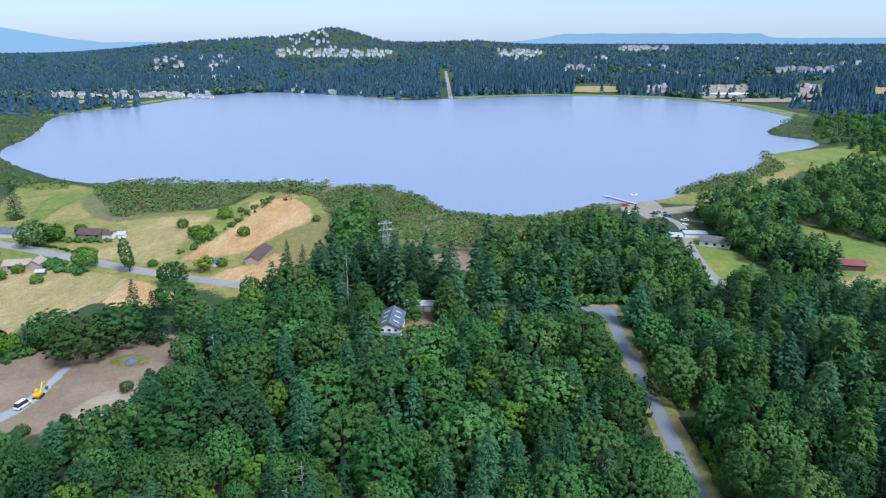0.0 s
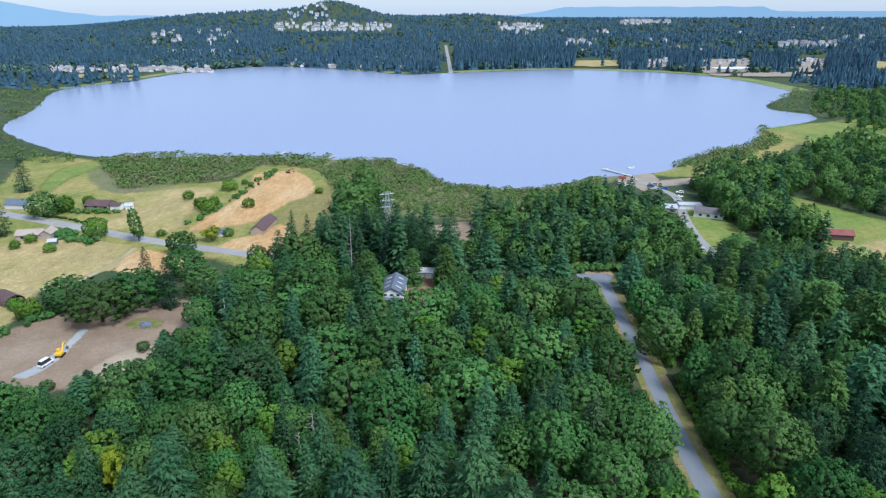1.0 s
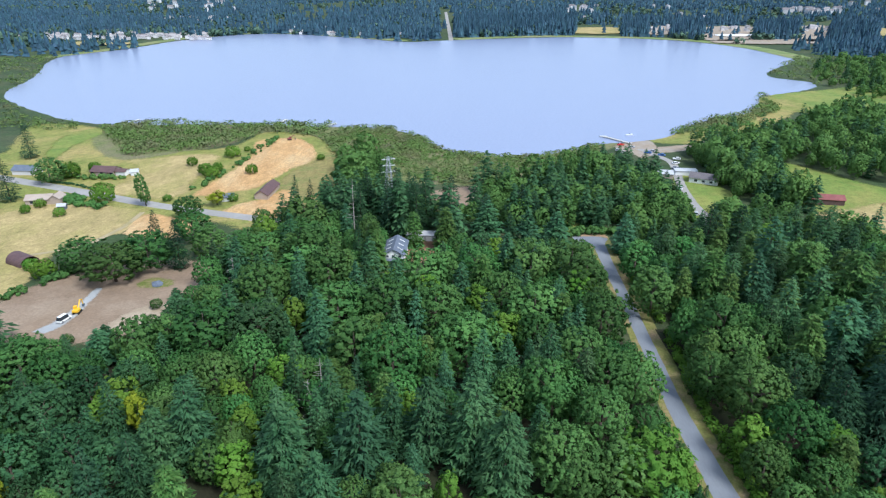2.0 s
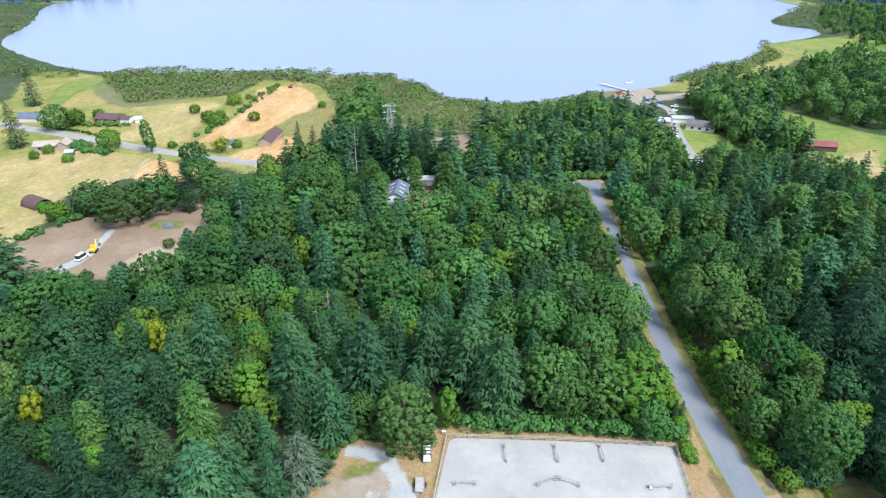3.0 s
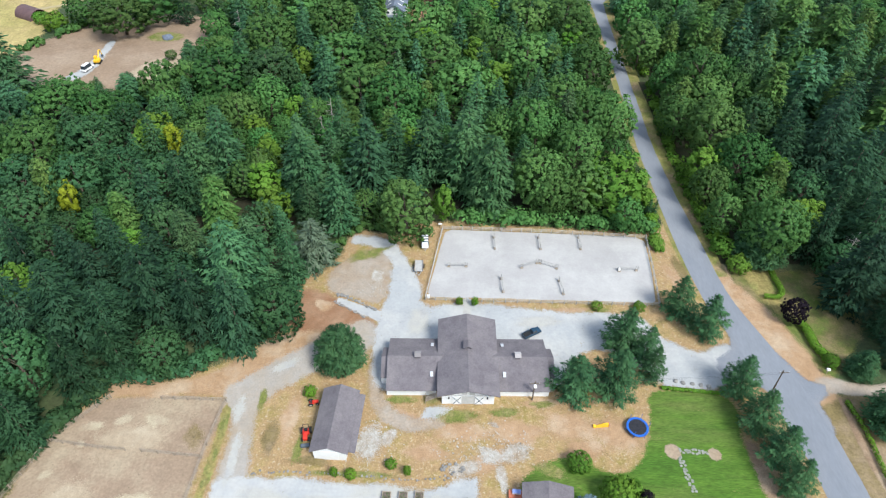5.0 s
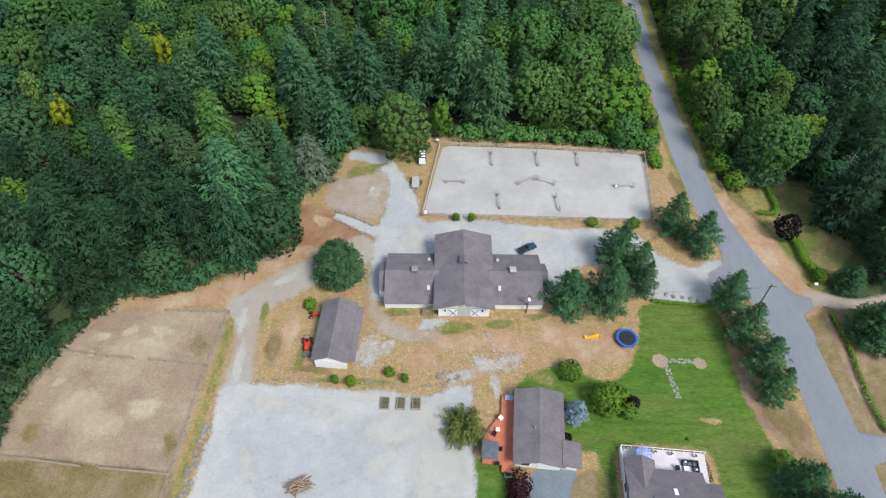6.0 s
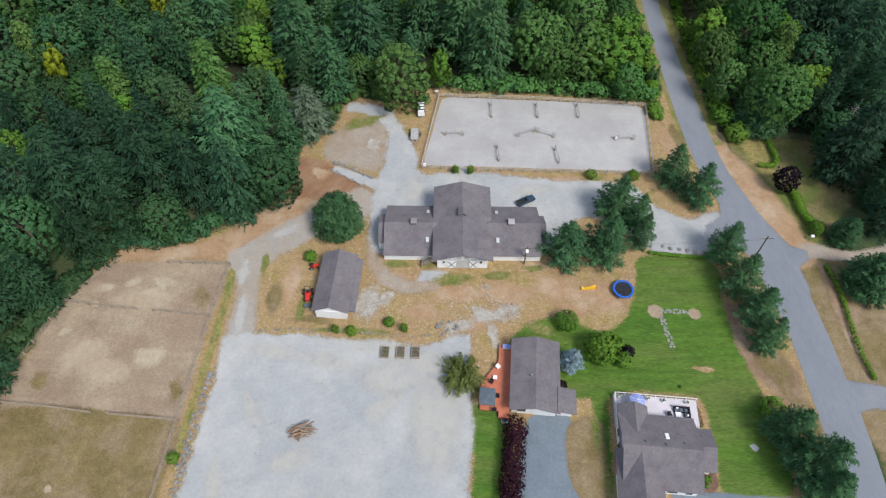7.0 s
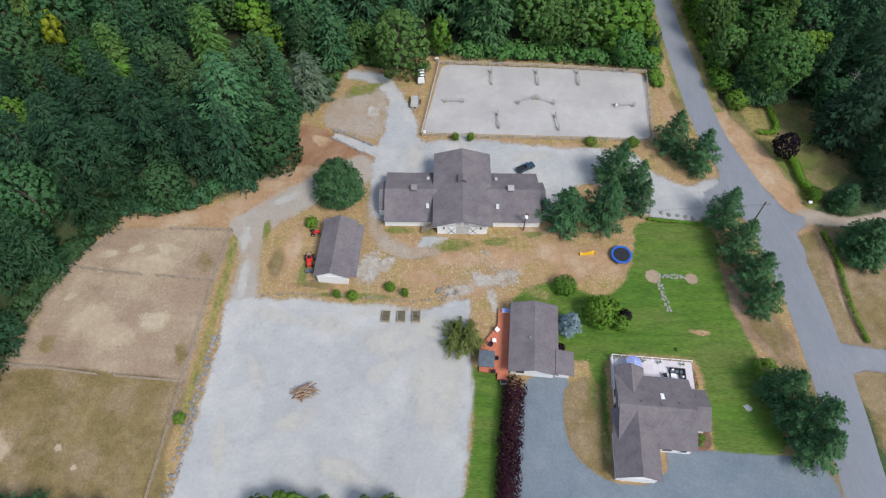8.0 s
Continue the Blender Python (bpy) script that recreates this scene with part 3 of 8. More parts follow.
MAPLES_EAST = [(79.0, 134.4, 8.3), (71.2, 138.0, 4.9), (74.6, 105.1, 7.4), (78.2, 91.6, 7.0), (76.7, 65.1, 6.7), (67.1, 158.4, 6.7), (151.5, 175.4, 8.7), (77.8, 77.5, 4.8), (79.1, 123.8, 6.8), (87.1, 127.4, 6.0), (69.4, 185.1, 6.4), (127.5, 155.1, 5.8), (67.8, 113.9, 5.6), (89.0, 114.2, 5.6), (68.0, 73.0, 4.0)]
FIRS_WEST = [(-97.1, 131.6, 5.7), (-55.4, 91.0, 6.5), (-61.1, 85.9, 5.0), (-34.2, 86.3, 7.1), (-54.5, 58.7, 4.9), (-42.6, 48.6, 7.8), (-56.4, 42.3, 6.9), (-72.4, 36.4, 7.3), (-89.8, 54.8, 4.2), (-79.9, 36.3, 5.9), (-39.6, 55.3, 4.8), (-65.0, 36.5, 4.8), (-135.6, 136.6, 9.8), (-122.6, 115.8, 7.4), (-71.7, 179.5, 5.2), (-36.0, 136.3, 5.4), (-47.7, 39.5, 5.4)]
FIRS_MID = [(-17.9, 86.5, 8.2), (-32.7, 81.5, 6.6), (-3.1, 92.9, 7.0), (7.1, 89.3, 8.0), (12.4, 79.8, 6.2), (22.2, 181.4, 5.7), (33.9, 214.0, 7.0), (3.6, 228.3, 7.3), (18.3, 228.6, 7.3), (45.6, 214.2, 7.0), (16.1, 117.8, 4.9), (22.1, 111.6, 4.0), (-23.9, 72.8, 5.3), (34.5, 108.8, 4.8)]
FIRS_EAST = [(108.0, 125.8, 8.1), (98.5, 79.6, 9.6), (123.2, 116.1, 8.1), (108.2, 105.3, 8.5), (126.5, 180.9, 8.3), (113.8, 180.7, 8.3), (103.2, 205.5, 8.0), (83.3, 169.0, 7.0), (112.2, 199.0, 7.8), (134.3, 220.5, 8.3), (143.6, 199.7, 7.8), (101.1, 96.8, 7.5), (96.5, 63.1, 7.5), (99.6, 159.1, 5.8), (93.5, 164.0, 5.9), (115.3, 150.7, 6.6), (124.5, 138.8, 7.1), (173.6, 214.1, 4.7), (81.4, 192.0, 6.0), (90.6, 96.7, 6.0), (113.3, 91.8, 7.2), (72.9, 211.8, 5.8), (87.8, 49.0, 6.3)]
LIMES_AT = [(-80.6, 100.2, 3.8), (-51.4, 106.3, 4.0), (-45.7, 96.6, 3.8), (-43.9, 83.6, 4.2), (-68.1, 58.9, 3.4), (-88.3, 48.1, 3.5), (-45.1, 145.9, 4.6), (17.8, 137.2, 5.4), (-41.5, 116.5, 4.5), (42.9, 79.4, 8.0), (0.7, 73.4, 2.8), (45.1, 165.2, 5.0), (85.7, 89.4, 4.0), (81.0, 119.6, 3.3), (-40.6, 75.1, 4.1), (34.5, 243.7, 5.1), (-17.1, 171.9, 4.1)]
YELLOW_AT = [(-70.0, 97.0, 2.7), (-88.6, 73.4, 2.2)]
CEDARS_AT = [(-52.3, 71.6, 4.9), (-73.8, 69.3, 3.9), (-32.6, 174.5, 4.9), (-56.5, 191.5, 5.4), (-25.2, 195.3, 4.4), (35.1, 143.3, 4.5), (-11.9, 219.6, 4.8), (-96.8, 79.8, 4.2), (1.2, 216.3, 5.4), (13.0, 90.8, 4.3)]
PALE_AT = [(-28.0, 60.3, 5.9)]
PINES_AT = [(37.5, 37.3, 4.9), (25.9, 25.7, 4.7), (33.7, 26.9, 5.3), (41.7, 34.6, 3.4), (41.5, 30.0, 2.9), (51.5, 46.8, 4.3), (55.8, 41.3, 4.2), (57.6, 26.7, 4.0), (58.7, 19.4, 4.0), (59.9, 12.6, 3.9), (60.3, 7.3, 3.4), (58.6, -9.5, 4.2), (60.7, -14.7, 5.0), (60.8, -18.7, 4.0)]
ROUND_AT = [(-19.3, 33.4, 6.0), (83.3, 19.6, 5.9), (75.1, 64.6, 7.1), (83.0, 31.2, 3.4)]
BUSHES_AT = [(30.5, 5.4, 3.1), (24.9, 11.3, 2.1), (-41.2, -14.1, 1.0), (34.3, 47.8, 1.2), (43.4, 47.5, 1.4), (69.0, 60.1, 2.6), (34.3, 3.6, 1.5), (33.3, 6.9, 1.5), (66.9, 65.9, 2.7), (57.9, -4.9, 2.0), (78.4, 33.4, 1.7)]
DARK_AT = [(75.2, 44.9, 2.6)]
SPRUCE_AT = [(24.6, 3.0, 2.4)]
CLUMP_AT = [(-135.5, 193.1, 7.6), (-119.4, 184.3, 10.1), (-112.1, 196.2, 8.9), (-92.5, 209.0, 6.5), (-77.0, 194.5, 6.8), (-56.7, 209.3, 11.6), (-48.0, 181.6, 10.4), (-120.7, 257.3, 6.1), (-219.7, 315.1, 8.1), (-107.3, 227.5, 7.5), (-69.0, 202.6, 6.8)]
CLUMPFIRS_AT = [(-100.6, 196.7, 5.6), (-116.2, 213.4, 4.7), (-73.0, 273.7, 3.4), (-64.9, 268.6, 3.6), (-57.1, 263.6, 3.9), (-262.1, 366.0, 8.9), (-222.5, 283.7, 8.8), (-32.0, 196.8, 3.9)]
ROWFIRS_AT = [(-34.1, 250.0, 5.9), (-27.9, 254.7, 6.1), (-21.5, 250.0, 5.9), (-14.8, 247.2, 5.9), (-7.6, 243.6, 5.1), (-23.8, 236.6, 5.0), (-11.2, 236.6, 5.0), (3.9, 236.6, 6.2), (19.3, 241.0, 7.1), (26.9, 212.8, 4.7), (40.4, 245.5, 7.9), (36.2, 254.8, 6.8), (-36.5, 236.5, 3.8)]
FIELDBUSH_AT = [(-112.0, 332.5, 3.7), (-107.7, 283.6, 2.6), (-141.6, 283.5, 2.4), (-133.2, 336.0, 3.3), (-138.0, 330.1, 4.3), (-132.8, 324.4, 4.3), (-147.1, 187.8, 4.3), (-156.6, 194.8, 2.8), (-174.1, 283.5, 5.9), (-213.2, 324.3, 5.7), (-205.8, 336.0, 3.7), (-129.3, 382.7, 2.2), (-76.8, 361.6, 2.5), (-134.4, 368.4, 4.8), (-201.0, 273.7, 2.9), (-183.1, 259.5, 2.8), (-202.4, 264.1, 2.5), (-152.8, 348.4, 3.4)]
POPLAR_AT = [(-149.1, 275.4, 3.4)]
GOLD_AT = [(-114.1, 277.2, 4.6)]

ROAD = [(66.3, 231.3), (64, 200), (62.1, 167.5), (60.6, 135.5), (59.4, 110.4), (59.7, 86), (60, 76.8), (60.4, 66.9), (60.9, 57.6), (62, 48.9), (64.2, 40.9), (67.3, 28), (69.2, 13.1), (69.6, 5), (69.7, -9), (68.9, -23), (68.2, -42), (67, -90)]
ROAD_WIDE = [5.2, 4.6, 4.2, 4.3, 4.7, 5.3, 6, 6.2, 6.2, 6.3, 6.6, 7.2, 7.4, 7.3, 7.4, 7.4, 7.4, 7.4]
CROSSROAD = [(-60, 247), (-82.5, 254.1), (-94.3, 258.1), (-125.2, 269.3), (-152.3, 280.2), (-201.3, 301.7), (-234.2, 315.5), (-290, 338), (-420, 385)]
PARKROAD = [(122, 246), (125.3, 260.6), (126.5, 275.6), (129.7, 299.8), (133.4, 318), (139, 340), (141.5, 357), (137, 372), (131, 388)]
FARROAD = [(14, 1146), (14, 1230), (12, 1500), (8, 1900)]


def build_ground():
    ys = sorted({*range(-4500, -500, 500), *range(-500, -100, 50), *range(-100, 480, 20), *range(480, 1300, 40), *range(1300, 4700, 70)})
    xs = sorted({*range(-4600, -700, 130), *range(-700, 701, 50), *range(790, 4700, 130)})
    verts = [(x, y, terrain(x, y)) for y in ys for x in xs]
    w = len(xs)
    faces = [(j * w + i, j * w + i + 1, (j + 1) * w + i + 1, (j + 1) * w + i) for j in range(len(ys) - 1) for i in range(w - 1)]
    tagged(new("ground", mesh_of("ground", verts, faces, M_GROUND, True)), "wooded and grassy farmland falling gently to a lake", "ground", kind="structure")


build_ground()
patch("water", "calm blue-grey lake, pale sky sheen painted into its colour", "lake", LAKE, M_WATER, 0.12, 4.0, 3.0, 8.0)
patch("meadow", "rough green and yellow meadow beside the lake marsh", "meadow", MEADOW, M_MEADOW, 0.03, 6, 3, 6)
patch("hay_field", "dry straw-coloured hay field beside a country road", "field", FIELD_W, M_FIELD, 0.05, 4, 2, 5)
patch("hay_field", "yellow-green hay stubble beside a country road", "field", [(-194.8, 267.1), (-193.7, 275.9), (-183.8, 279.8), (-161.2, 272.9), (-148.7, 267.1), (-146.5, 247.1), (-146.0, 230.6), (-155.9, 224.1), (-169.4, 224.1)], M_FIELD, 0.045, 4, 2, 5)
patch("hay_field", "pale cut hay field with green edges", "field", TAN_A, M_FIELD, 0.07, 6, 3, 5)
patch("hay_field", "orange-tan ploughed hill field above the marsh", "field", TAN_B, M_TAN, 0.09, 4, 2, 5)
patch("hay_field", "orange-tan mown field beside a long brown barn", "field", TAN_C, M_TAN, 0.09, 4, 2, 5)
patch("rough_slope", "rough tan slope mottled with green weeds", "field", [(-89.8, 305.8), (-89.5, 335.4), (-80.9, 355.8), (-72.6, 379.9), (-63.4, 346.5), (-61.1, 307.6), (-65.5, 285.3), (-73.3, 275.9)], M_WEEDY, 0.07, 5, 2, 5)
patch("pasture", "bright green pasture strip by the lake", "pasture", GREEN_A, M_BRIGHT, 0.07, 5, 2, 5)
patch("pasture", "green pasture with mown strips behind the wood", "pasture", EFIELD, M_BRIGHT, 0.05, 5, 2, 5)
patch("pasture", "yellow-green pasture beside the lake", "pasture", EFIELD2, M_BRIGHT, 0.05, 6, 3, 6)
patch("clearing", "graded bare brown earth clearing among trees", "clearing", CLEARING, M_EARTH, 0.05, 3, 1.5, 3)
patch("sandy_bank", "pale sandy bank at a clearing edge", "earth", [(-105.2, 146.6), (-104.8, 156.7), (-99.4, 164.1), (-88.2, 168.0), (-87.3, 162.8), (-94.4, 149.3)], M_WORN, 0.08, 2, 1, 3)
patch("weedy_spot", "rough green weeds round a pile in a clearing", "weeds", [(-110.6, 182.5), (-107.3, 187.2), (-98.5, 184.8), (-98.0, 179.5), (-106.9, 178.8)], M_GREENBIT, 0.09, 2, 1, 2)
patch("dirt_track", "pale gravel track across graded earth", "track", CLTRACK, M_GRAVEL, 0.09, 1.2, 0.5, 3)
patch("yard", "bare reddish-brown yard round a small house", "yard", YARDFAR, M_RED, 0.05, 2, 1, 3)
patch("bare_field", "bare brown field behind a row of firs", "field", BAREFAR, M_EARTH, 0.05, 3, 1, 4)
patch("boat_launch_lot", "pale gravel car park at the boat launch", "car park", [(116, 392), (125, 404), (141, 413.5), (145.5, 402.5), (139.7, 377.5), (127, 367), (123, 377.5)], M_TRACK, 0.09, 2, 1, 3)
patch("sandy_path", "pale sandy path beside the lake", "path", [(144, 392), (166, 399.5), (190, 412), (184, 399), (160, 384), (142, 379)], M_TRACK, 0.08, 2, 1, 3)
patch("marsh", "olive and brown lake marsh with low scrub", "marsh", [(-262, 452), (-240, 400), (-202, 362), (-168, 385), (-148, 400), (-131, 438), (-91, 424), (-72, 380), (-62, 340), (-28, 318), (0, 312), (36, 308), (66, 340), (101, 378), (120, 402), (108, 412), (40, 380), (-20, 425), (-60, 460), (-160, 474), (-230, 474)], M_MARSH, 0.04, 5, 2, 6)
patch("pasture", "yellow-green shore meadow beside the lake", "pasture", [(146, 412), (190, 446), (262, 518), (296, 570), (330, 560), (290, 500), (230, 440), (192, 414), (165, 402)], M_MEADOW, 0.06, 5, 2, 5)
patch("stubble_field", "orange-tan stubble beside a farm track", "field", [(-140.9, 236.3), (-143.2, 262.2), (-123.3, 254.1), (-112.9, 241.0), (-114.9, 230.6), (-128.7, 230.6)], M_TAN, 0.06, 3, 1, 3)
patch("pasture", "yellow-tan pasture below a red barn", "pasture", [(180, 262), (205, 272), (226, 281), (214, 262), (200, 236), (184, 244)], M_FIELD, 0.07, 6, 2, 4)
ribbon("farm_track", "pale dirt track across a hay field", "track", [(-146.4, 265), (-145.5, 244), (-149.3, 224), (-157, 215), (-172, 207)], 2.4, M_DUSTY, 0.4)
patch("lawn", "green lawn beside grey-roofed houses", "lawn", ELAWN, M_BRIGHT, 0.07, 2, 1, 3)
patch("property_ground", "dry grass and pale soil of the horse farm", "ground", PROPERTY, M_PROPERTY, 0.03, 2.0, 1.0)
patch("verge", "dry brown grass verge along the road", "verge", [(58, 99), (59, 75), (62, 50), (66, 36), (71, 25), (76.5, 25.5), (78.2, 30.3), (78.2, 34), (74.2, 44.2), (70.6, 54.2), (67.4, 56.8), (64.5, 74.9), (64.2, 99)], M_SOIL, 0.03, 1.5)
patch("asphalt_apron", "worn grey asphalt apron at a drive and lane mouth", "road", [(61.4, 43), (65.5, 43.5), (69.6, 35), (72.6, 29.6), (75.4, 28.4), (75.0, 26.2), (72.6, 24.6), (72.8, 18), (69, 18), (65.0, 25.5), (61.4, 29.2), (56.5, 30.4), (56.3, 34.6), (60, 37)], M_APRON, 0.125, 1.0, 0.1)
patch("asphalt_apron", "flared grey asphalt where two roads meet", "road", [(56.1, 230.6), (63.6, 231.2), (70.5, 229.5), (69.4, 225.2), (65.7, 218.9), (62.8, 215.9), (62.1, 223.1), (57.8, 225.7)], M_APRON, 0.135, 1.0, 0.1)
patch("sandy_shoulder", "bare sandy shoulder across a road end", "soil", [(60.9, 233.4), (66.9, 235.2), (71.1, 233.4), (70.6, 229.0), (63.6, 231.2), (58.8, 230.1)], M_SOIL, 0.11, 1.0, 0.2)
patch("lawn", "small mown lawn among trees by a road end", "lawn", ROADEND_LAWN, M_BRIGHT, 0.07, 1.5)
patch("clearing", "small brown grassy clearing among trees", "clearing", GLADE, M_WEEDY, 0.07, 2.0)
ribbon("verge", "yellow-green grass verge along the road", "verge", [(x + 0.7, y) for x, y in ROAD[:9]], 9.6, M_VERGE, 0.05)
patch("garden", "mossy green and brown garden under trees", "garden", GARDEN_E, M_MOSS, 0.05, 2.0)
patch("lawn", "small dry yellowish lawn inside a garden", "lawn", [(73.7, 61.8), (76.2, 60.7), (75.2, 54.7), (75.2, 48.4), (73.8, 46.4), (71.0, 52.5), (70.2, 57.8)], M_WEEDY, 0.075, 1.2, 0.3)
ribbon("garden_path", "reddish bare path winding through a garden", "path", [(82.2, 58.5), (82.9, 52), (84.6, 46.6), (86.6, 43.6), (84.6, 40.4), (81.6, 36.5), (80.2, 31.8)], 2.6, M_RED2SOIL, 0.085)
patch("verge", "dry yellow grass verge beside the road", "verge", [(70, 27)] + VERGE_SE[1:5] + [(76, -40), (74, -14.7), (72, -2.8), (71, 8.4), (69, 19.5)], M_STRAW, 0.025, 2.0)
patch("ditch", "bare pale ditch bank along a verge", "soil", [(76.7, 25.7), (77.4, 25.7), (77.7, 14.5), (78.2, 2.2), (77.2, 1.8), (76.0, 12.0)], M_RED2SOIL, 0.08, 0.5, 0.2)
patch("verge", "reddish bare soil under roadside pines", "soil", [(54.4, 14.5), (57.6, 15.5), (58.8, 5.9), (63.3, 4.2), (65.0, 2.5), (65.1, -3.9), (62.8, -5.0), (58.3, 0.3), (54.3, 4.7)], M_RED2SOIL, 0.06, 1.6, 0.5)
patch("lane", "grey asphalt lane branching from the road", "lane", [(70.9, 1.0), (73.2, 0.7), (76.4, -0.0), (83.9, -1.4), (82.5, -5.0), (75.8, -4.4), (73.0, -5.3), (70.1, -8.0), (70.1, -3.9)], M_APRON, 0.13, 0.8, 0.2)
patch("lane", "narrow gravel lane leaving the road between trees", "lane", LANE_E, M_TRACK, 0.07, 1.0, 0.3)
patch("paddock_ground", "trodden bare brown earth of a horse paddock", "paddock", PADDOCK, M_PADDOCK, 0.05, 1.5)
patch("dry_paddock", "parched yellow-brown grass of a horse paddock", "paddock", [(-74, -6.2), (-42.2, -8.2), (-42.6, -18), (-43.4, -36), (-83, -36), (-84, -20)], M_STRAW, 0.07, 1.2)
patch("earth_bank", "reddish bare earth at the edge of the wood", "earth", REDDIRT, M_RED, 0.05, 2.0, 0.6)
patch("earth_mound", "bare sandy mound with yellow weeds", "earth", MOUND, M_TRACK, 0.07, 1.5)
patch("dirt_track", "broad pinkish dirt track between wood and paddock", "track", [(-63, 26.8), (-53.7, 27.6), (-45.8, 29.2), (-40.4, 33), (-33.6, 39), (-25, 41), (-21, 37), (-28, 31), (-33, 27), (-35.6, 20), (-38.5, 24), (-48, 25), (-62.8, 24.3)], M_SOIL, 0.085, 1.6)
patch("dirt_track", "pale gravelly farm track", "track", TRACK, M_PALETRACK, 0.09, 1.8)
patch("gravel_yard", "pale blue-grey gravel yard round a horse barn", "gravel yard", YARD, M_GRAVEL, 0.11, 1.6)
patch("gravel_bay", "narrow gravel bay between low rock walls", "gravel yard", [(-22.0, 50.3), (-17, 48.2), (-12, 46.0), (-12, 43.4), (-16, 45.4), (-22.4, 49.0)], M_GRAVEL, 0.115, 0.6, 0.2)
patch("gravel_lot", "large level lot of pale grey crushed rock", "gravel lot", LOT, M_GRAVEL, 0.11, 1.4)
patch("lawn", "mown green lawn with a few bare spots", "lawn", LAWN, M_LAWN, 0.07, 1.2, 0.4)
patch("lawn", "narrow green lawn strip beside a gravel lot", "lawn", STRIP, M_LAWN, 0.07, 1.5, 0.5)
patch("driveway", "blue-grey gravel driveway to the houses", "driveway", DRIVE, M_DRIVE, 0.09, 0.6, 0.2)
patch("dry_island", "dry straw-coloured grass island in a driveway", "grass", ISLAND, M_STRAW, 0.12, 1.2, 0.4)
patch("arena_floor", "pale grey sand footing of a riding arena", "arena", [(1.6, 72.2), (3, 73), (26, 72), (48, 70.8), (49.6, 69.5), (49, 60), (47.6, 50.2), (47, 49.7), (23, 50.4), (-1.6, 51), (-2.2, 52), (-0.4, 62)], M_SAND, 0.13, 0.3, 0.1)
ribbon("road", "worn grey asphalt country road", "road", ROAD, ROAD_WIDE, M_ROAD, 0.14)
ribbon("road", "grey asphalt country road past hay fields", "road", CROSSROAD, 7.4, M_GREYROAD, 0.14)
ribbon("road", "narrow asphalt road to the boat launch", "road", PARKROAD, 5.0, M_PALEROAD, 0.4)
ribbon("shore", "pale green reeds along the far shore", "shore", [(506, 884), (494, 1045), (420, 1174), (236, 1232), (120, 1214), (22, 1172)], 34, M_REEDS, 1.0, 12)
ribbon("shore", "green grassy shore below lakeside houses", "shore", [(-66, 1142), (-156, 1207), (-290, 1294), (-394, 1294), (-486, 1168), (-522, 1010), (-566, 896)], 26, M_REEDS, 1.0, 12)
ribbon("road", "straight road climbing away from the lake", "road", FARROAD, 8.0, M_PALEROAD, 1.0, 20)


def build_backdrop():
    """Hills and islands far across the water, their haze painted as a blue glow."""
    verts, faces = [], []
    for i in range(161):
        a = radians(-44 + 88 * i / 160)
        x, y = 4750 * math.sin(a), 4750 * math.cos(a)
        u = math.tan(a) * 1099 + 784
        h = 101 + 20 * noise.noise((u * 0.01, 0, 1))
        h = 70 + 110 * smooth01((230 - u) / 260) + 55 * smooth01((u - 890) / 120) * (1 - 0.5 * smooth01((u - 1310) / 30)) + 6 * noise.noise((u * 0.03, 0, 1))
        verts += [(x, y, -10), (x, y, h)]
    faces = [(2 * i, 2 * i + 2, 2 * i + 3, 2 * i + 1) for i in range(160)]
    tagged(new("backdrop", mesh_of("backdrop", verts, faces, M_HAZE)), "haze-blue glowing hills and islands on the horizon", "hills", kind="structure")


build_backdrop()

# ---- trees ----
def spread(rng, n, up=0.25):
    d = rng.normal(size=(n, 3))
    d[:, 2] += up
    return d / np.linalg.norm(d, axis=1, keepdims=True)


def leaf_quads(rng, centre, normal, size, facing=None):
    """Kite-shaped sprays of leaves: four corners each, and the way in which the spray as a whole faces."""
    n = len(centre)
    side = np.cross(normal, rng.normal(size=(n, 3)))
    side /= np.linalg.norm(side, axis=1, keepdims=True) + 1e-9
    along = np.cross(normal, side)
    s = (size * rng.uniform(0.7, 1.3, n))[:, None]
    return np.stack([centre + along * s * 0.62, centre + side * s * 0.45 - normal * s * 0.12, centre - along * s * 0.5, centre - side * s * 0.45 - normal * s * 0.12, normal if facing is None else facing], 1)


def leaf_tris(rng, centre, normal, size, facing):
    """Small pointed sprays of leaves: three corners each, and the way in which the spray as a whole faces."""
    n = len(centre)
    side = np.cross(normal, rng.normal(size=(n, 3)))
    side /= np.linalg.norm(side, axis=1, keepdims=True) + 1e-9
    along = np.cross(normal, side)
    s = (size * rng.uniform(0.65, 1.35, n))[:, None]
    return np.stack([centre + along * s * 0.7, centre + side * s * 0.5 - along * s * 0.35 - normal * s * 0.1, centre - side * s * 0.5 - along * s * 0.35 - normal * s * 0.1, facing], 1)


def quad_mesh(name, sprays, material):
    """Sprays of three or four corners, each lit as the rounded bough that it belongs to."""
    k = sprays.shape[1] - 1
    q, facing = sprays[:, :k].copy(), sprays[:, k]
    flat = np.cross(q[:, 1] - q[:, 0], q[:, k - 1] - q[:, 0])
    turned = (flat * facing).sum(1) < 0
    q[turned] = q[turned][:, ::-1]
    facing = facing / (np.linalg.norm(facing, axis=1, keepdims=True) + 1e-9)
    v = q.reshape(-1, 3)
    me = mesh_of(name, v.tolist(), np.arange(len(v)).reshape(-1, k).tolist(), material)
    me.polygons.foreach_set("use_smooth", np.ones(len(q), dtype=bool))
    me.normals_split_custom_set_from_vertices(np.repeat(facing, k, axis=0).tolist())
    return me


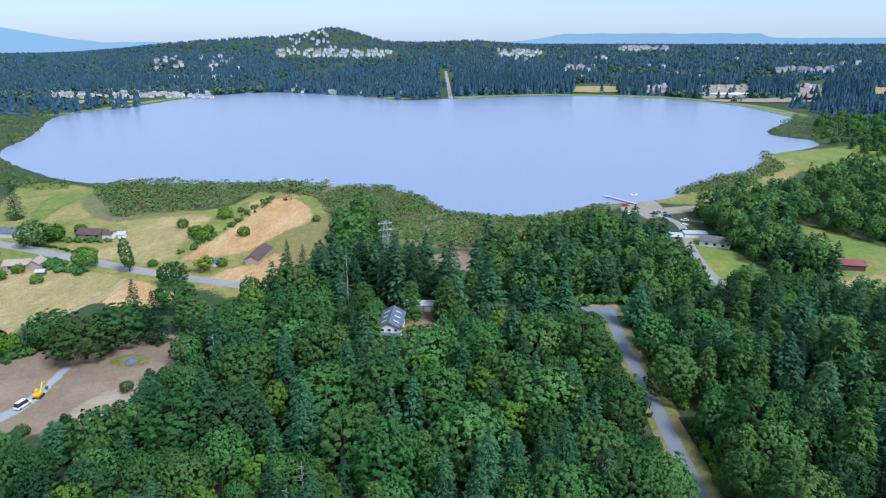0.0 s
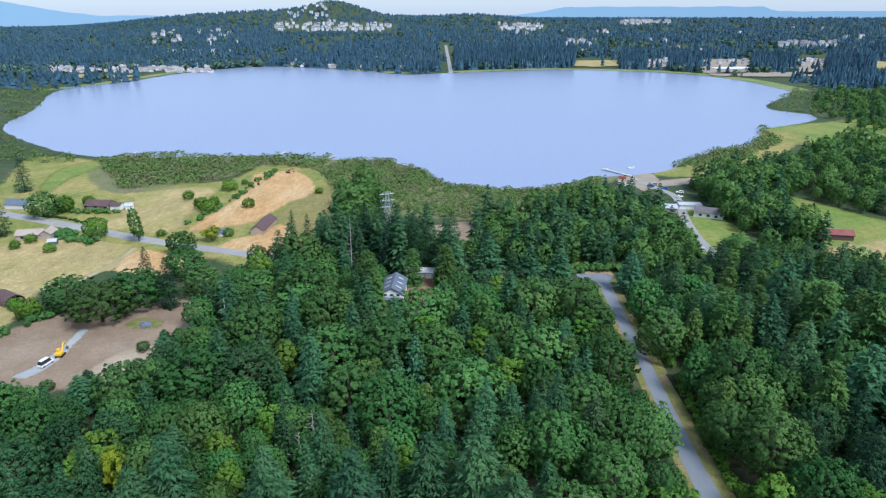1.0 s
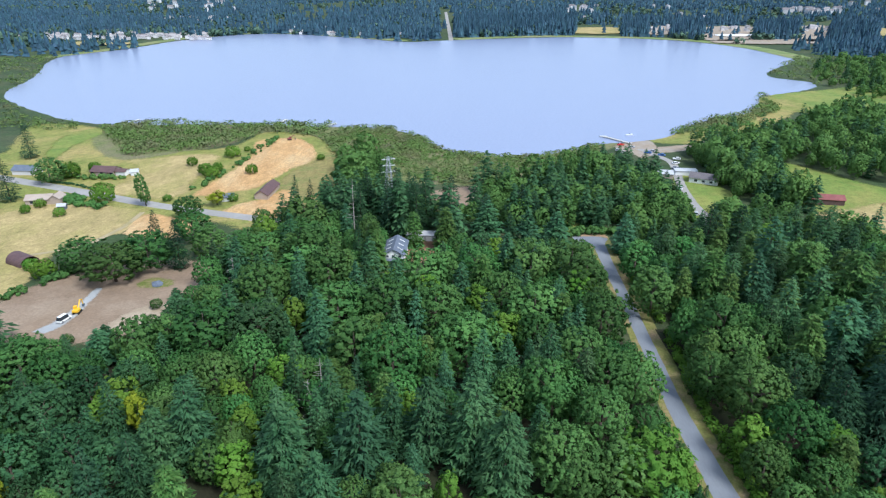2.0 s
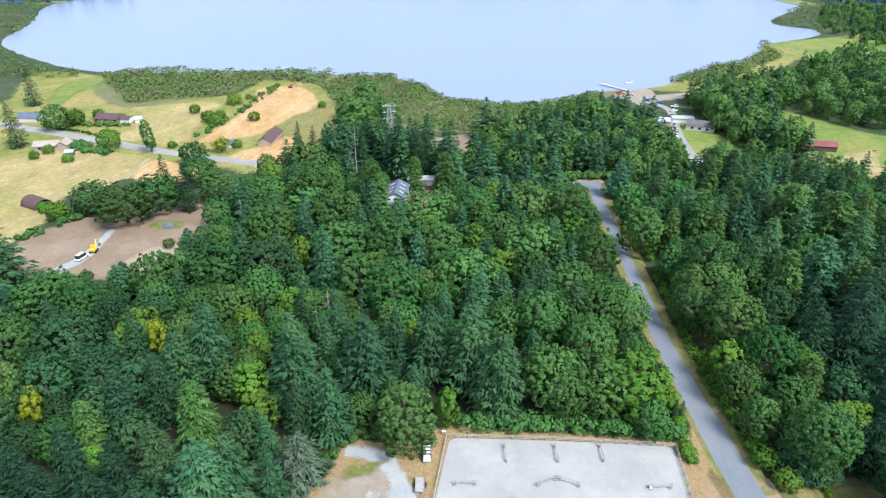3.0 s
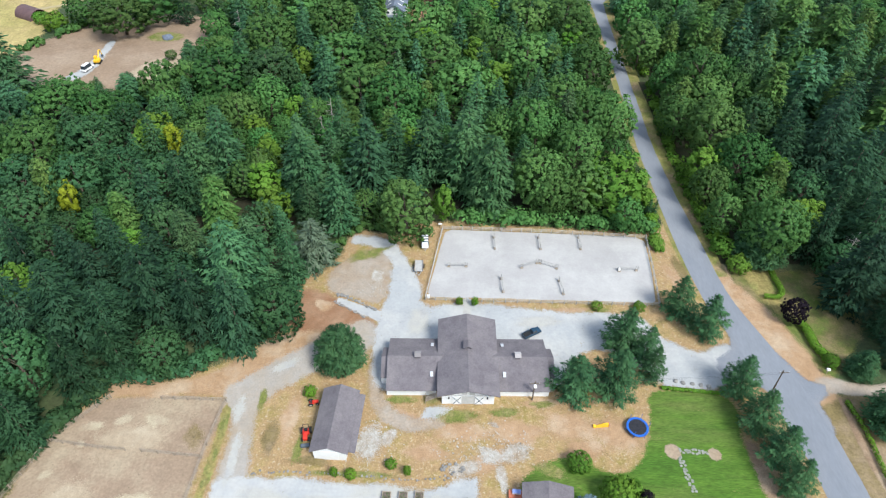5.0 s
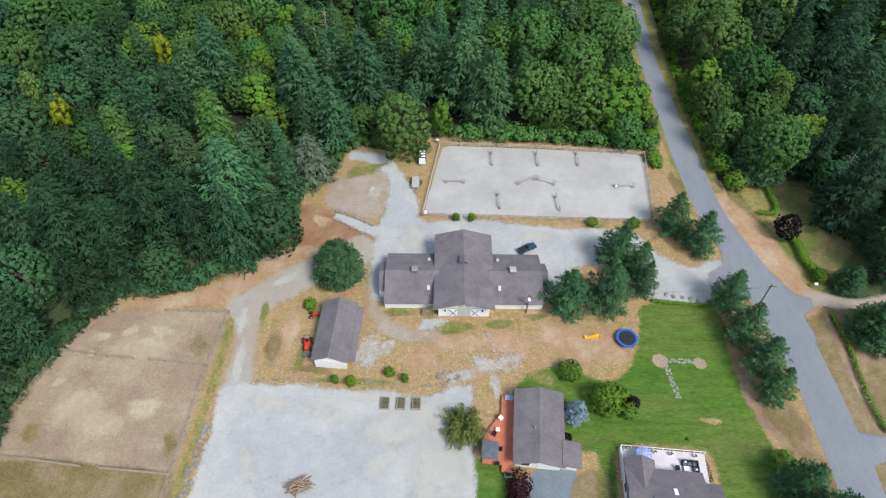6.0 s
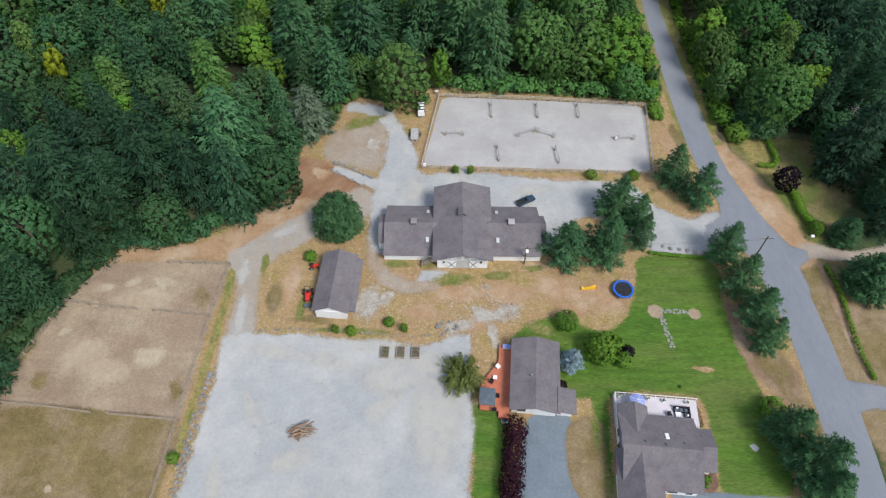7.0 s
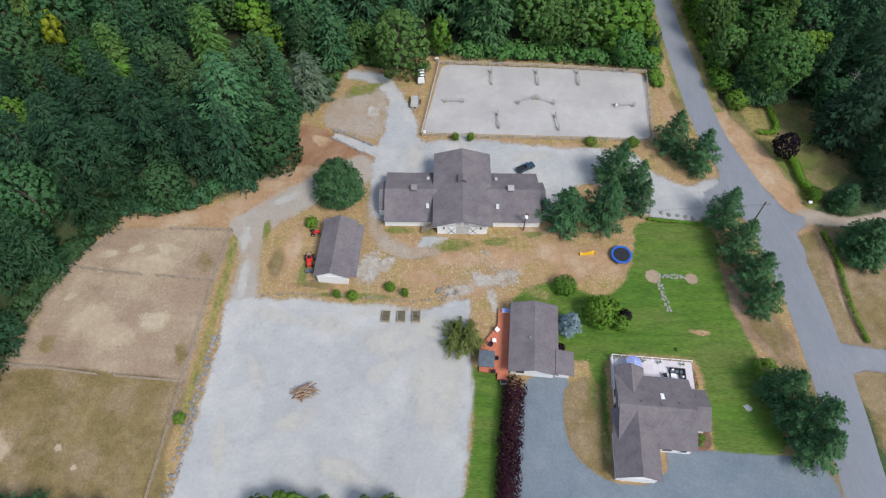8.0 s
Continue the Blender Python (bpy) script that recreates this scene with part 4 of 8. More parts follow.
def broad_crown(seed, h, r, leaves=3200, size=0.55, low=0.1, tufts=230, billow=0.16):
    """A domed crown in uneven billows, thick with tufts of leaf sprays that face outwards, with gaps between."""
    rng = np.random.default_rng(seed)
    ch = h * (1 - low) / 2
    i = np.arange(tufts)
    z = 1 - 1.78 * (i + 0.5) / tufts                      # from the top nearly down to the foot
    a = i * 2.39996 + rng.normal(0, 0.12, tufts)
    d = np.column_stack([np.cos(a) * np.sqrt(1 - z * z), np.sin(a) * np.sqrt(1 - z * z), z]) + rng.normal(0, 0.05, (tufts, 3))
    boughs = spread(rng, 13, 0.35)                        # the large billows of the crown
    near = (d @ boughs.T).max(1)
    wob = 0.84 + billow * 3.2 * (near - 0.86) + rng.uniform(-0.05, 0.05, tufts)
    c = d * np.clip(wob, 0.5, 1.06)[:, None] * np.array([r, r, ch])
    lr = rng.uniform(0.75, 1.3, tufts) * 1.6 * r / math.sqrt(tufts)
    pick = rng.choice(tufts, leaves, p=lr ** 2 / (lr ** 2).sum())
    e = spread(rng, leaves, 0.2) + d[pick] * 0.9
    e /= np.linalg.norm(e, axis=1, keepdims=True)
    p = c[pick] + e * lr[pick][:, None] * rng.uniform(0.7, 1.08, leaves)[:, None]
    p[:, 2] = np.clip(p[:, 2] + h - ch, 0.3, None)
    n = e + rng.normal(size=(leaves, 3)) * 0.45 + np.array([0, 0, 0.25])
    n /= np.linalg.norm(n, axis=1, keepdims=True)
    bough = boughs[(d @ boughs.T).argmax(1)][pick]
    k = max(8, leaves // 8)                               # larger sprays deeper in, so that the crown is closed
    inner = rng.integers(0, tufts, k)
    pi = c[inner] * rng.uniform(0.8, 0.97, k)[:, None] + np.array([0, 0, h - ch])
    pi[:, 2] = np.clip(pi[:, 2], 0.2, None)
    shell = leaf_tris(rng, pi, d[inner], 2.6 * r / math.sqrt(tufts), d[inner])
    return np.concatenate([shell, leaf_tris(rng, p, n, size, e * 0.62 + d[pick] * 0.45 + bough * 0.2 + np.array([0, 0, 0.1]) + rng.normal(size=(leaves, 3)) * 0.12)])


def trunk_mesh(seed, h, r, limbs=6, reach=2.5):
    rng = random.Random(seed)
    bm = bmesh.new()
    rod(bm, (0, 0, -0.4), (0.1, 0, h * 0.5), r, r * 0.6, 7)
    rod(bm, (0.1, 0, h * 0.5), (0.2, 0.1, h * 0.9), r * 0.6, r * 0.15, 6)
    for i in range(limbs):
        a, z = rng.uniform(0, 6.28), h * rng.uniform(0.3, 0.65)
        rod(bm, (0.1, 0, z), (math.cos(a) * reach, math.sin(a) * reach, z + reach * rng.uniform(0.5, 1.0)), r * 0.3, r * 0.1, 5)
    return bm


def fir_crown(seed, h, r, low=0.06, gap=0.95, droop=0.3, wide=1.0, narrow=1.0, thick=0.24, ring=8, each=18, size=0.8, vary=(0.7, 1.15)):
    """Whorls of drooping boughs, each a fan of small pointed sprays."""
    rng = np.random.default_rng(seed)
    rows, z, turn = [], h * low, 0.0
    while z < h * 0.985:
        f = (z / h - low) / (1 - low)
        reach = r * (1 - f) ** (0.72 * narrow) * (0.6 + 0.4 * min(1, f * 6)) + 0.22
        k = ring if f < 0.55 else (ring - 1 if f < 0.8 else ring - 3)
        turn += 0.7
        for i in range(k):
            rows.append((turn + 6.283 * i / k + rng.uniform(-0.3, 0.3), reach * rng.uniform(*vary), z + rng.uniform(-0.35, 0.35) * gap, f))
        z += gap * (1.05 - 0.55 * f)
    boughs = np.array(rows)
    count = np.clip((each * (0.3 + 0.85 * boughs[:, 1] / r)).astype(int), 4, None)
    a, ln, zz, f = np.repeat(boughs, count, axis=0).T
    n = len(a)
    dr = np.repeat(droop * rng.uniform(0.6, 1.4, len(rows)), count) * (1.2 - f)
    tilt = np.repeat(rng.normal(0, 0.3, (len(rows), 3)), count, axis=0)
    t = rng.uniform(0.03, 1.0, n) ** 0.6
    c, s = np.cos(a), np.sin(a)
    side = rng.normal(size=n) * thick * ln * (1.15 - 0.85 * t)
    drop = dr * ln * t ** 1.2 - 0.12 * ln * t ** 3 + 0.3 * np.abs(side)
    p = np.column_stack([c * ln * t - s * side, s * ln * t + c * side, np.clip(zz - drop + rng.normal(size=n) * 0.07, 0.1, None)])
    w = a + np.sign(side) * 0.5 + rng.normal(size=n) * 0.35
    along = np.column_stack([np.cos(w), np.sin(w), -0.3 - 0.4 * dr + rng.normal(size=n) * 0.15])
    lat = np.column_stack([-np.sin(w), np.cos(w), rng.normal(size=n) * 0.4])
    m = (size * rng.uniform(0.7, 1.3, n) * (0.55 + 0.45 * ln / r))[:, None]
    facing = np.column_stack([c * 0.6, s * 0.6, np.full(n, 0.72)]) + tilt + lat * np.sign(side)[:, None] * 0.2 + rng.normal(size=(n, 3)) * 0.16
    q = np.stack([p + along * m * 0.7, p - along * m * 0.4 + lat * m * 0.26 * wide, p - along * m * 0.4 - lat * m * 0.26 * wide, facing], 1)
    top = np.array([[[0.16, 0, h * 0.93], [-0.1, 0.12, h * 0.93], [0, 0, h * 1.03], [0, -0.5, 0.8]]])
    return np.concatenate([q, top])


def tree(name, label, category, crown, leaf_material, trunk, bark=None):
    ob = thing(name, label, category)
    part("trunk", trunk, bark or M_BARK, ob, smooth=True)
    part("crown", quad_mesh("crown", crown, leaf_material), leaf_material, ob)
    return ob


AWAY = pose(0, -3000, -200)
# each sort: the tree, its height and its crown's radius
SOFTFIRS = [(tree("fir_tree", lb, "fir tree", fir_crown(s, 22, r, 0.04, 0.9, dr, 1.1, nr, 0.27, 8, 18, 0.8, (0.8, 1.12)), M_SOFTFIR, rods(((0, 0, -0.5), (0, 0, 20.5), 0.34, 0.04))), 22, r)
            for s, r, dr, nr, lb in ((66, 5.6, 0.5, 0.75, "soft light green hemlock tree"), (67, 6.0, 0.4, 0.85, "broad yellow-green fir tree with drooping boughs"))]
FIRS = [(tree("fir_tree", lb, "fir tree", fir_crown(s, 22, r, lo, gp, dr, wd, nr, th), M_FIR, rods(((0, 0, -0.5), (0, 0, 20.5), 0.34, 0.04))), 22, r)
        for s, r, lo, gp, dr, wd, nr, th, lb in (
            (1, 5.6, 0.06, 0.98, 0.24, 1.0, 1.05, 0.24, "tall dark green fir tree with drooping branches"),
            (2, 5.2, 0.05, 0.9, 0.18, 0.9, 1.15, 0.22, "tall slender dark green fir tree"),
            (3, 6.2, 0.06, 1.05, 0.30, 1.1, 0.95, 0.26, "broad dark green fir tree with heavy boughs"),
            (4, 5.8, 0.04, 0.9, 0.42, 1.0, 0.85, 0.26, "dense green hemlock tree with drooping sprays"),
            (5, 5.4, 0.08, 1.1, 0.14, 1.1, 1.15, 0.22, "dark fir tree with layered branches"))]
LEAFY = [(tree("broadleaf_tree", lb, "deciduous tree", broad_crown(s, 16, r, n, sz, lo, tf, bl), M_LEAF, trunk_mesh(s, 16, 0.38, 7, 3.4)), 16, r)
         for s, r, n, sz, lo, tf, bl, lb in (
             (11, 7.0, 4400, 0.48, 0.02, 400, 0.17, "rounded green maple tree with billowing crown"),
             (12, 6.4, 3900, 0.46, 0.0, 340, 0.14, "full green maple tree in the wood"),
             (13, 7.8, 5000, 0.5, 0.04, 480, 0.18, "broad spreading green maple tree"),
             (14, 5.4, 3300, 0.46, -0.04, 280, 0.2, "upright green alder tree in full leaf"),
             (15, 7.2, 4500, 0.48, 0.0, 460, 0.13, "dense dark green maple tree"),
             (16, 6.6, 4100, 0.48, 0.0, 360, 0.22, "green maple tree with a knobbly crown"))]
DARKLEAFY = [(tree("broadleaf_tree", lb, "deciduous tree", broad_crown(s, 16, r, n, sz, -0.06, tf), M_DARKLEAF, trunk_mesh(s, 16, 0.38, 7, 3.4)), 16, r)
             for s, r, n, sz, tf, lb in ((61, 6.8, 4100, 0.48, 380, "deep green maple tree among firs"), (62, 6.0, 3600, 0.46, 320, "deep green alder tree at a wood edge"))]
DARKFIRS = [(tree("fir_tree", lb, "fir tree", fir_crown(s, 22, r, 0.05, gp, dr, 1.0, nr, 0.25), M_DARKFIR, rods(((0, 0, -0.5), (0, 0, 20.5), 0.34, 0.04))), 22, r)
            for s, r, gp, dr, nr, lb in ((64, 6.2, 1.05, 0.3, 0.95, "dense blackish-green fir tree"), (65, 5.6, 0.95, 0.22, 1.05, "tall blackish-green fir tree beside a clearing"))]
FARFIRS = [(tree("fir_tree", lb, "fir tree", fir_crown(s, 22, r, 0.06, 1.3, dr, 1.3, nr, 0.27, 7, 13, 1.15), M_FIR, rods(((0, 0, -0.5), (0, 0, 20.5), 0.34, 0.04))), 22, r)
           for s, r, dr, nr, lb in ((6, 5.4, 0.26, 1.05, "tall dark green fir tree in a wood"), (7, 5.8, 0.34, 0.9, "broad green fir tree among maples"), (8, 5.0, 0.2, 1.15, "slender green fir tree in a wood"))]
FARLEAFY = [(tree("broadleaf_tree", lb, "deciduous tree", broad_crown(s, 16, r, n, sz, 0.0, tf, bl), M_LEAF, trunk_mesh(s, 16, 0.38, 5, 3.4)), 16, r)
            for s, r, n, sz, tf, bl, lb in ((17, 7.0, 2100, 0.72, 240, 0.17, "rounded green maple tree in a wood"), (18, 6.2, 1800, 0.7, 200, 0.2, "green alder tree in a wood"), (19, 7.6, 2300, 0.75, 270, 0.15, "broad green maple tree in a wood"))]
LIMES = [(tree("lime_green_tree", lb, "deciduous tree", broad_crown(s, 12, r, n, 0.46, 0.04, tf, 0.24), M_LIME, trunk_mesh(s, 12, 0.2, 5, 1.8)), 12, r)
         for s, r, n, tf, lb in ((21, 3.6, 1700, 70, "bright yellow-green young tree in the wood"), (22, 4.4, 2300, 110, "rounded bright green tree with yellowish leaves"))]
YELLOWS = [(tree("yellow_tree", "small bright yellow-leaved tree", "deciduous tree", broad_crown(23, 12, 3.2, 1100, 0.5, 0.25, 34, 0.3), M_GOLD, trunk_mesh(23, 12, 0.18, 5, 1.6)), 12, 3.2)]
CEDARS = [(tree("cedar_tree", lb, "cedar tree", fir_crown(s, 18, r, 0.03, 0.8, 0.62, 1.2, 0.62, 0.26, 8, 18, 0.72, (0.8, 1.12)), M_CEDAR, rods(((0, 0, -0.5), (0, 0, 16), 0.25, 0.04))), 18, r)
          for s, r, lb in ((31, 3.4, "narrow light green cedar tree with drooping tips"), (32, 4.0, "olive-green cedar tree with hanging sprays"))]
PALES = [(tree("pale_fir_tree", "grey-green ailing fir tree with thin sprays", "fir tree", fir_crown(33, 16, 4.8, 0.05, 1.0, 0.34, 0.8, 0.75, 0.2, 8, 18, 0.8, (0.6, 1.2)), M_PALEFIR, rods(((0, 0, -0.5), (0, 0, 14), 0.3, 0.04))), 16, 4.8)]
PINES = [(tree("pine_tree", "young green pine tree with bushy branches", "pine tree", fir_crown(s, 9, 4.2, 0.02, 0.7, dr, 0.9, nr, 0.2, 10, 52, 0.38, (0.6, 1.18)), M_PINE, rods(((0, 0, -0.3), (0, 0, 8), 0.2, 0.03))), 9, 4.0) for s, dr, nr in ((35, 0.0, 1.25), (36, -0.1, 1.1), (37, -0.04, 1.2))]
ROUNDS = [(tree("round_tree", "dense rounded dark green conifer beside a shed", "conifer", fir_crown(41, 9, 5.2, 0.02, 0.62, 0.05, 1.0, 0.62, 0.24, 13, 62, 0.4, (0.86, 1.06)), M_PINE, trunk_mesh(41, 9, 0.3, 6, 2.4)), 9, 5.2)]
DARKS = [(tree("plum_tree", "nearly black dark-leaved plum tree", "deciduous tree", broad_crown(42, 6, 2.6, 2200, 0.3, 0.06, 170, 0.2), M_PLUM, trunk_mesh(42, 6, 0.15, 5, 1.2)), 6, 2.6)]
SPRUCES = [(tree("blue_spruce", "silvery blue spruce on a lawn", "spruce tree", fir_crown(43, 6, 2.5, 0.03, 0.5, 0.0, 1.0, 0.8, 0.22, 11, 34, 0.3, (0.75, 1.12)), M_BLUE, rods(((0, 0, -0.2), (0, 0, 5.4), 0.14, 0.03))), 6, 2.5)]
POPLARS = [(tree("poplar_tree", "tall narrow poplar tree beside a road", "poplar tree", broad_crown(44, 16, 3.0, 2600, 0.6, -0.02, 220), M_LEAF, trunk_mesh(44, 16, 0.25, 4, 1.0)), 16, 3.2)]
BUSHES = [(tree("bush", lb, "bush", broad_crown(s, 2.0, 1.3, 1100, 0.17, 0.02, 120, 0.2), mt, trunk_mesh(s, 1.6, 0.06, 3, 0.4)), 2.0, 1.3)
          for s, mt, lb in ((45, M_BUSH, "rounded bright green bush"), (46, M_LIME, "rounded yellow-green leafy bush"))]
BRIGHTS = [(tree("bush", "bright yellow-green upright garden shrub", "bush", broad_crown(47, 2.0, 1.3, 1300, 0.16, 0.02, 90, 0.26), M_HEDGE, trunk_mesh(47, 1.6, 0.06, 3, 0.4)), 2.0, 1.3)]
for _sort in (SOFTFIRS, FIRS, LEAFY, FARFIRS, FARLEAFY, DARKLEAFY, DARKFIRS, LIMES, YELLOWS, CEDARS, PALES, PINES, ROUNDS, DARKS, SPRUCES, POPLARS, BUSHES, BRIGHTS):
    for _ob, _h, _r in _sort:
        _ob.matrix_basis = AWAY
PLANTED, STANDS = {}, []


def plant(kinds, x, y, h, r, rng):
    """Sets one tree of height h and crown radius r; the first of each sort is moved into place, the rest are copies."""
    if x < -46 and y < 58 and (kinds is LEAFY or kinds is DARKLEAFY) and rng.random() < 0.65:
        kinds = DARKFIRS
    if (x < -46 and y < 58) or (x > 92 and y < 232 and rng.random() < 0.12) or (x > 84 and y < 118):       # darker tree copies put shade into these corners of the wood
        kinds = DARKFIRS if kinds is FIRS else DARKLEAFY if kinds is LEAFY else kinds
    if x > 64 and y > 110 and kinds is FIRS:        # a mixed wood east of the road
        u = rng.random()
        kinds = CEDARS if u < 0.2 else SOFTFIRS if u < 0.38 else LEAFY if u < 0.56 else FIRS
        if kinds is LEAFY:
            h, r = h * 0.72, r * 1.05
    if -130 < x < -58 and 100 < y < 178:        # trees lowered to fit the camera's view, so that the clearing shows
        h = min(h, max(3.4, 0.76 * near_line(x, y, CLEARING_EDGE)))
        r = min(r, 0.62 * h)
    if 4 < x < 80 and y > 186:
        h = min(h, 17.5 + 0.04 * (x % 13))
    if y > 125:
        kinds = FARFIRS if kinds is FIRS else FARLEAFY if kinds is LEAFY else kinds
    unused = [k for k in kinds if k[0].name not in PLANTED]
    ob, h0, r0 = unused[0] if unused else kinds[rng.randrange(len(kinds))]
    m = pose(x, y, terrain(x, y), rng.uniform(-2, 2), rng.uniform(-2, 2), rng.uniform(0, 360))
    if ob.name not in PLANTED:
        made = ob
        ob.matrix_basis = m
    else:
        made = copy_thing(ob, m)
    PLANTED[ob.name] = PLANTED.get(ob.name, 0) + 1
    made.scale = (r / r0, r / r0, h / h0)
    STANDS.append((x, y, r))
    return made


def plant_all(kinds, rows, height, seed, most=99.0):
    """Trees at places fitted to the camera's view; height is a function of the crown's radius."""
    rng = random.Random(seed)
    for x, y, r in rows:
        r = min(r, most)
        if 0 < x < 53 and 62 < y < 92:
            y = max(y, 74.5 + r * 0.9)          # crowns stay behind the arena's fence
        plant(kinds, x, y, height(r) * rng.uniform(0.93, 1.07), r, rng)


def maple_height(r):
    return min(18.0, 7 + 1.25 * r)


def fir_height(r):
    return min(25.0, 9 + 2.1 * r)


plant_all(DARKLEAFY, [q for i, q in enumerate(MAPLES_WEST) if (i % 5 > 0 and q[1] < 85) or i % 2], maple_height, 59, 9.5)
ROADEND_LAWN = [(56.3, 257.4), (62.6, 258.8), (63.3, 250.2), (59.3, 236.3), (53.8, 237.4)]
GLADE = [(91.9, 288.0), (99.7, 288.0), (99.1, 277.0), (98.1, 264.0), (93.3, 260.5), (90.9, 269.6)]

MAPLES_WEST = [q for i, q in enumerate(MAPLES_WEST) if not ((i % 5 > 0 and q[1] < 85) or i % 2)]
for _i, _rows in enumerate((MAPLES_WEST, MAPLES_MID, MAPLES_EAST)):
    plant_all(LEAFY, [(x, y, r * 1.08) for x, y, r in _rows], maple_height, 60 + _i, 10.0)
plant_all(LEAFY, [(x, y, r * 1.1) for x, y, r in CLUMP_AT], lambda r: 4.5 + 1.05 * r, 63, 10.5)
SOFT_AT = [(-61.1, 85.9, 5.0), (-54.5, 58.7, 4.9), (7.1, 89.3, 8.0), (34.5, 108.8, 4.8), (22.1, 111.6, 4.0), (12.4, 79.8, 6.2), (83.3, 169.0, 7.0), (81.4, 192.0, 6.0), (93.5, 164.0, 5.9)]
plant_all(SOFTFIRS, [(x, y, r * 1.2) for x, y, r in SOFT_AT], lambda r: fir_height(r / 1.2), 69)
for _i, _rows in enumerate((FIRS_WEST, FIRS_MID, FIRS_EAST)):
    plant_all(FIRS, [(x, y, r * 1.2) for x, y, r in _rows if (x, y, r) not in SOFT_AT], lambda r: fir_height(r / 1.2), 70 + _i, 9.5)
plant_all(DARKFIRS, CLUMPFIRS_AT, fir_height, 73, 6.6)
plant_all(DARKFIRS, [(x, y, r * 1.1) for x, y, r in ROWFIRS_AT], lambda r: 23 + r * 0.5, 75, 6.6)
plant_all(LIMES, LIMES_AT, lambda r: 7 + 1.1 * r, 76)
plant_all(YELLOWS, YELLOW_AT, lambda r: 13, 77)
plant_all(CEDARS, CEDARS_AT, lambda r: 8 + 1.8 * r, 78)
plant_all(PALES, PALE_AT, lambda r: 15, 79)
plant_all(PINES, [(x, y, r * 1.18) for x, y, r in PINES_AT], lambda r: 5.6 + 1.2 * r, 80, 5.8)
plant_all(PINES, [(54.0, 78.8, 1.3)], lambda r: 5.5, 93)
plant_all(ROUNDS, ROUND_AT, lambda r: 3.5 + 1.0 * r, 81)
plant_all(DARKS, DARK_AT, lambda r: 6.5, 82)
plant_all(DARKS, [(22.9, -1.0, 0.9), (35.3, 5.4, 1.2)], lambda r: 1.5 * r, 92)
plant_all(SPRUCES, SPRUCE_AT, lambda r: 5.5, 83)
plant_all(POPLARS, POPLAR_AT, lambda r: 17, 84, 3.4)
plant_all(YELLOWS, GOLD_AT, lambda r: 7, 85)
plant_all(LIMES, [(-25, -28.6, 2.2), (-22, -28.2, 2.4), (-19.2, -28.4, 2.4), (-16.0, -28.7, 2.3), (-8.6, -28.5, 2.3), (-5.4, -28.4, 2.2)], lambda r: 2.4 * r, 88)
plant_all(PINES, [(-64, -28.6, 3.0), (-59.5, -28.4, 2.8), (-53.4, -29.0, 2.4), (-49.6, -28.8, 2.2), (14.4, -29.2, 2.0)], lambda r: 2.2 * r, 90)
plant_all(BUSHES, BUSHES_AT, lambda r: 1.5 * r, 86)
plant_all(BRIGHTS, [(4.6, 48.6, 0.75), (7.9, 48.4, 0.75), (67.9, 70.9, 2.0), (52.4, 74.4, 1.7), (-24.1, 25.4, 1.2), (-7.8, 10.9, 1.0), (-4.9, 9.5, 0.7), (-17.4, 9.2, 0.7), (-14.6, 9.0, 1.0)], lambda r: 2.3 if r < 0.9 else 1.7 * r, 91)
plant_all(PINES, [(52.6, 78.9, 1.5)], lambda r: 5.5, 93)
plant_all(BUSHES, FIELDBUSH_AT, lambda r: 1.5 * r, 87)

SIGHT = [(-27, 172), (-4, 168), (2, 212), (-25, 210)]      # kept treeless so that the farmhouse shows from the camera
CLEAR = [SIGHT, ROADEND_LAWN, GLADE, PROPERTY, CLEARING, FIELD_W, YARDFAR, VERGE_E, GARDEN_E, VERGE_SE, LANE_E, ELAWN, EFIELD, BAREFAR, TAN_A, TAN_B, TAN_C, MEADOW]
ROADLINES = [curve_through(ROAD, False, 6), curve_through(CROSSROAD, False, 8), curve_through(PARKROAD, False, 6)]


def free(x, y, clear, gap=4.5):
    return not any(inside(x, y, c) for c in clear) and all(near_line(x, y, l) > gap for l in ROADLINES)


# wood outlines: outline, share of firs, mean heights of firs and leafy trees, spacing
WOODS = [
    ([(-64, -30), (-95, -30), (-95, 30), (-66, 34), (-60, 30)], 0.8, 20, 13, 6.0),
    ([(-95, -30), (-60, -30), (-60, 30), (-24, 30), (-18, 80), (-20, 110), (-105, 125), (-140, 60), (-110, -10)], 0.45, 17, 11, 6.4),
    ([(-20, 70), (56, 74), (56, 130), (-95, 125), (-95, 110)], 0.4, 16, 10, 6.6),
    ([(-95, 120), (56, 128), (58, 205), (-20, 205), (-80, 205), (-84, 178), (-97, 162), (-95, 148), (-110, 141), (-135, 136), (-120, 110)], 0.45, 17, 10.5, 6.8),
    ([(92, 108), (150, 108), (190, 200), (140, 224), (96, 224)], 0.85, 19, 12, 6.6),
    ([(64, 58), (95, 55), (100, 34), (140, 40), (175, 130), (180, 205), (130, 212), (100, 205), (68, 216), (64, 120)], 0.4, 17, 11, 7.0),
    ([(88, 58), (92, 32), (110, 36), (130, 60), (100, 80)], 0.85, 20, 13, 6.6),
    ([(-84, 205), (-20, 205), (-26, 232), (-60, 244), (-84, 246)], 0.3, 15, 10.5, 7.0),
]


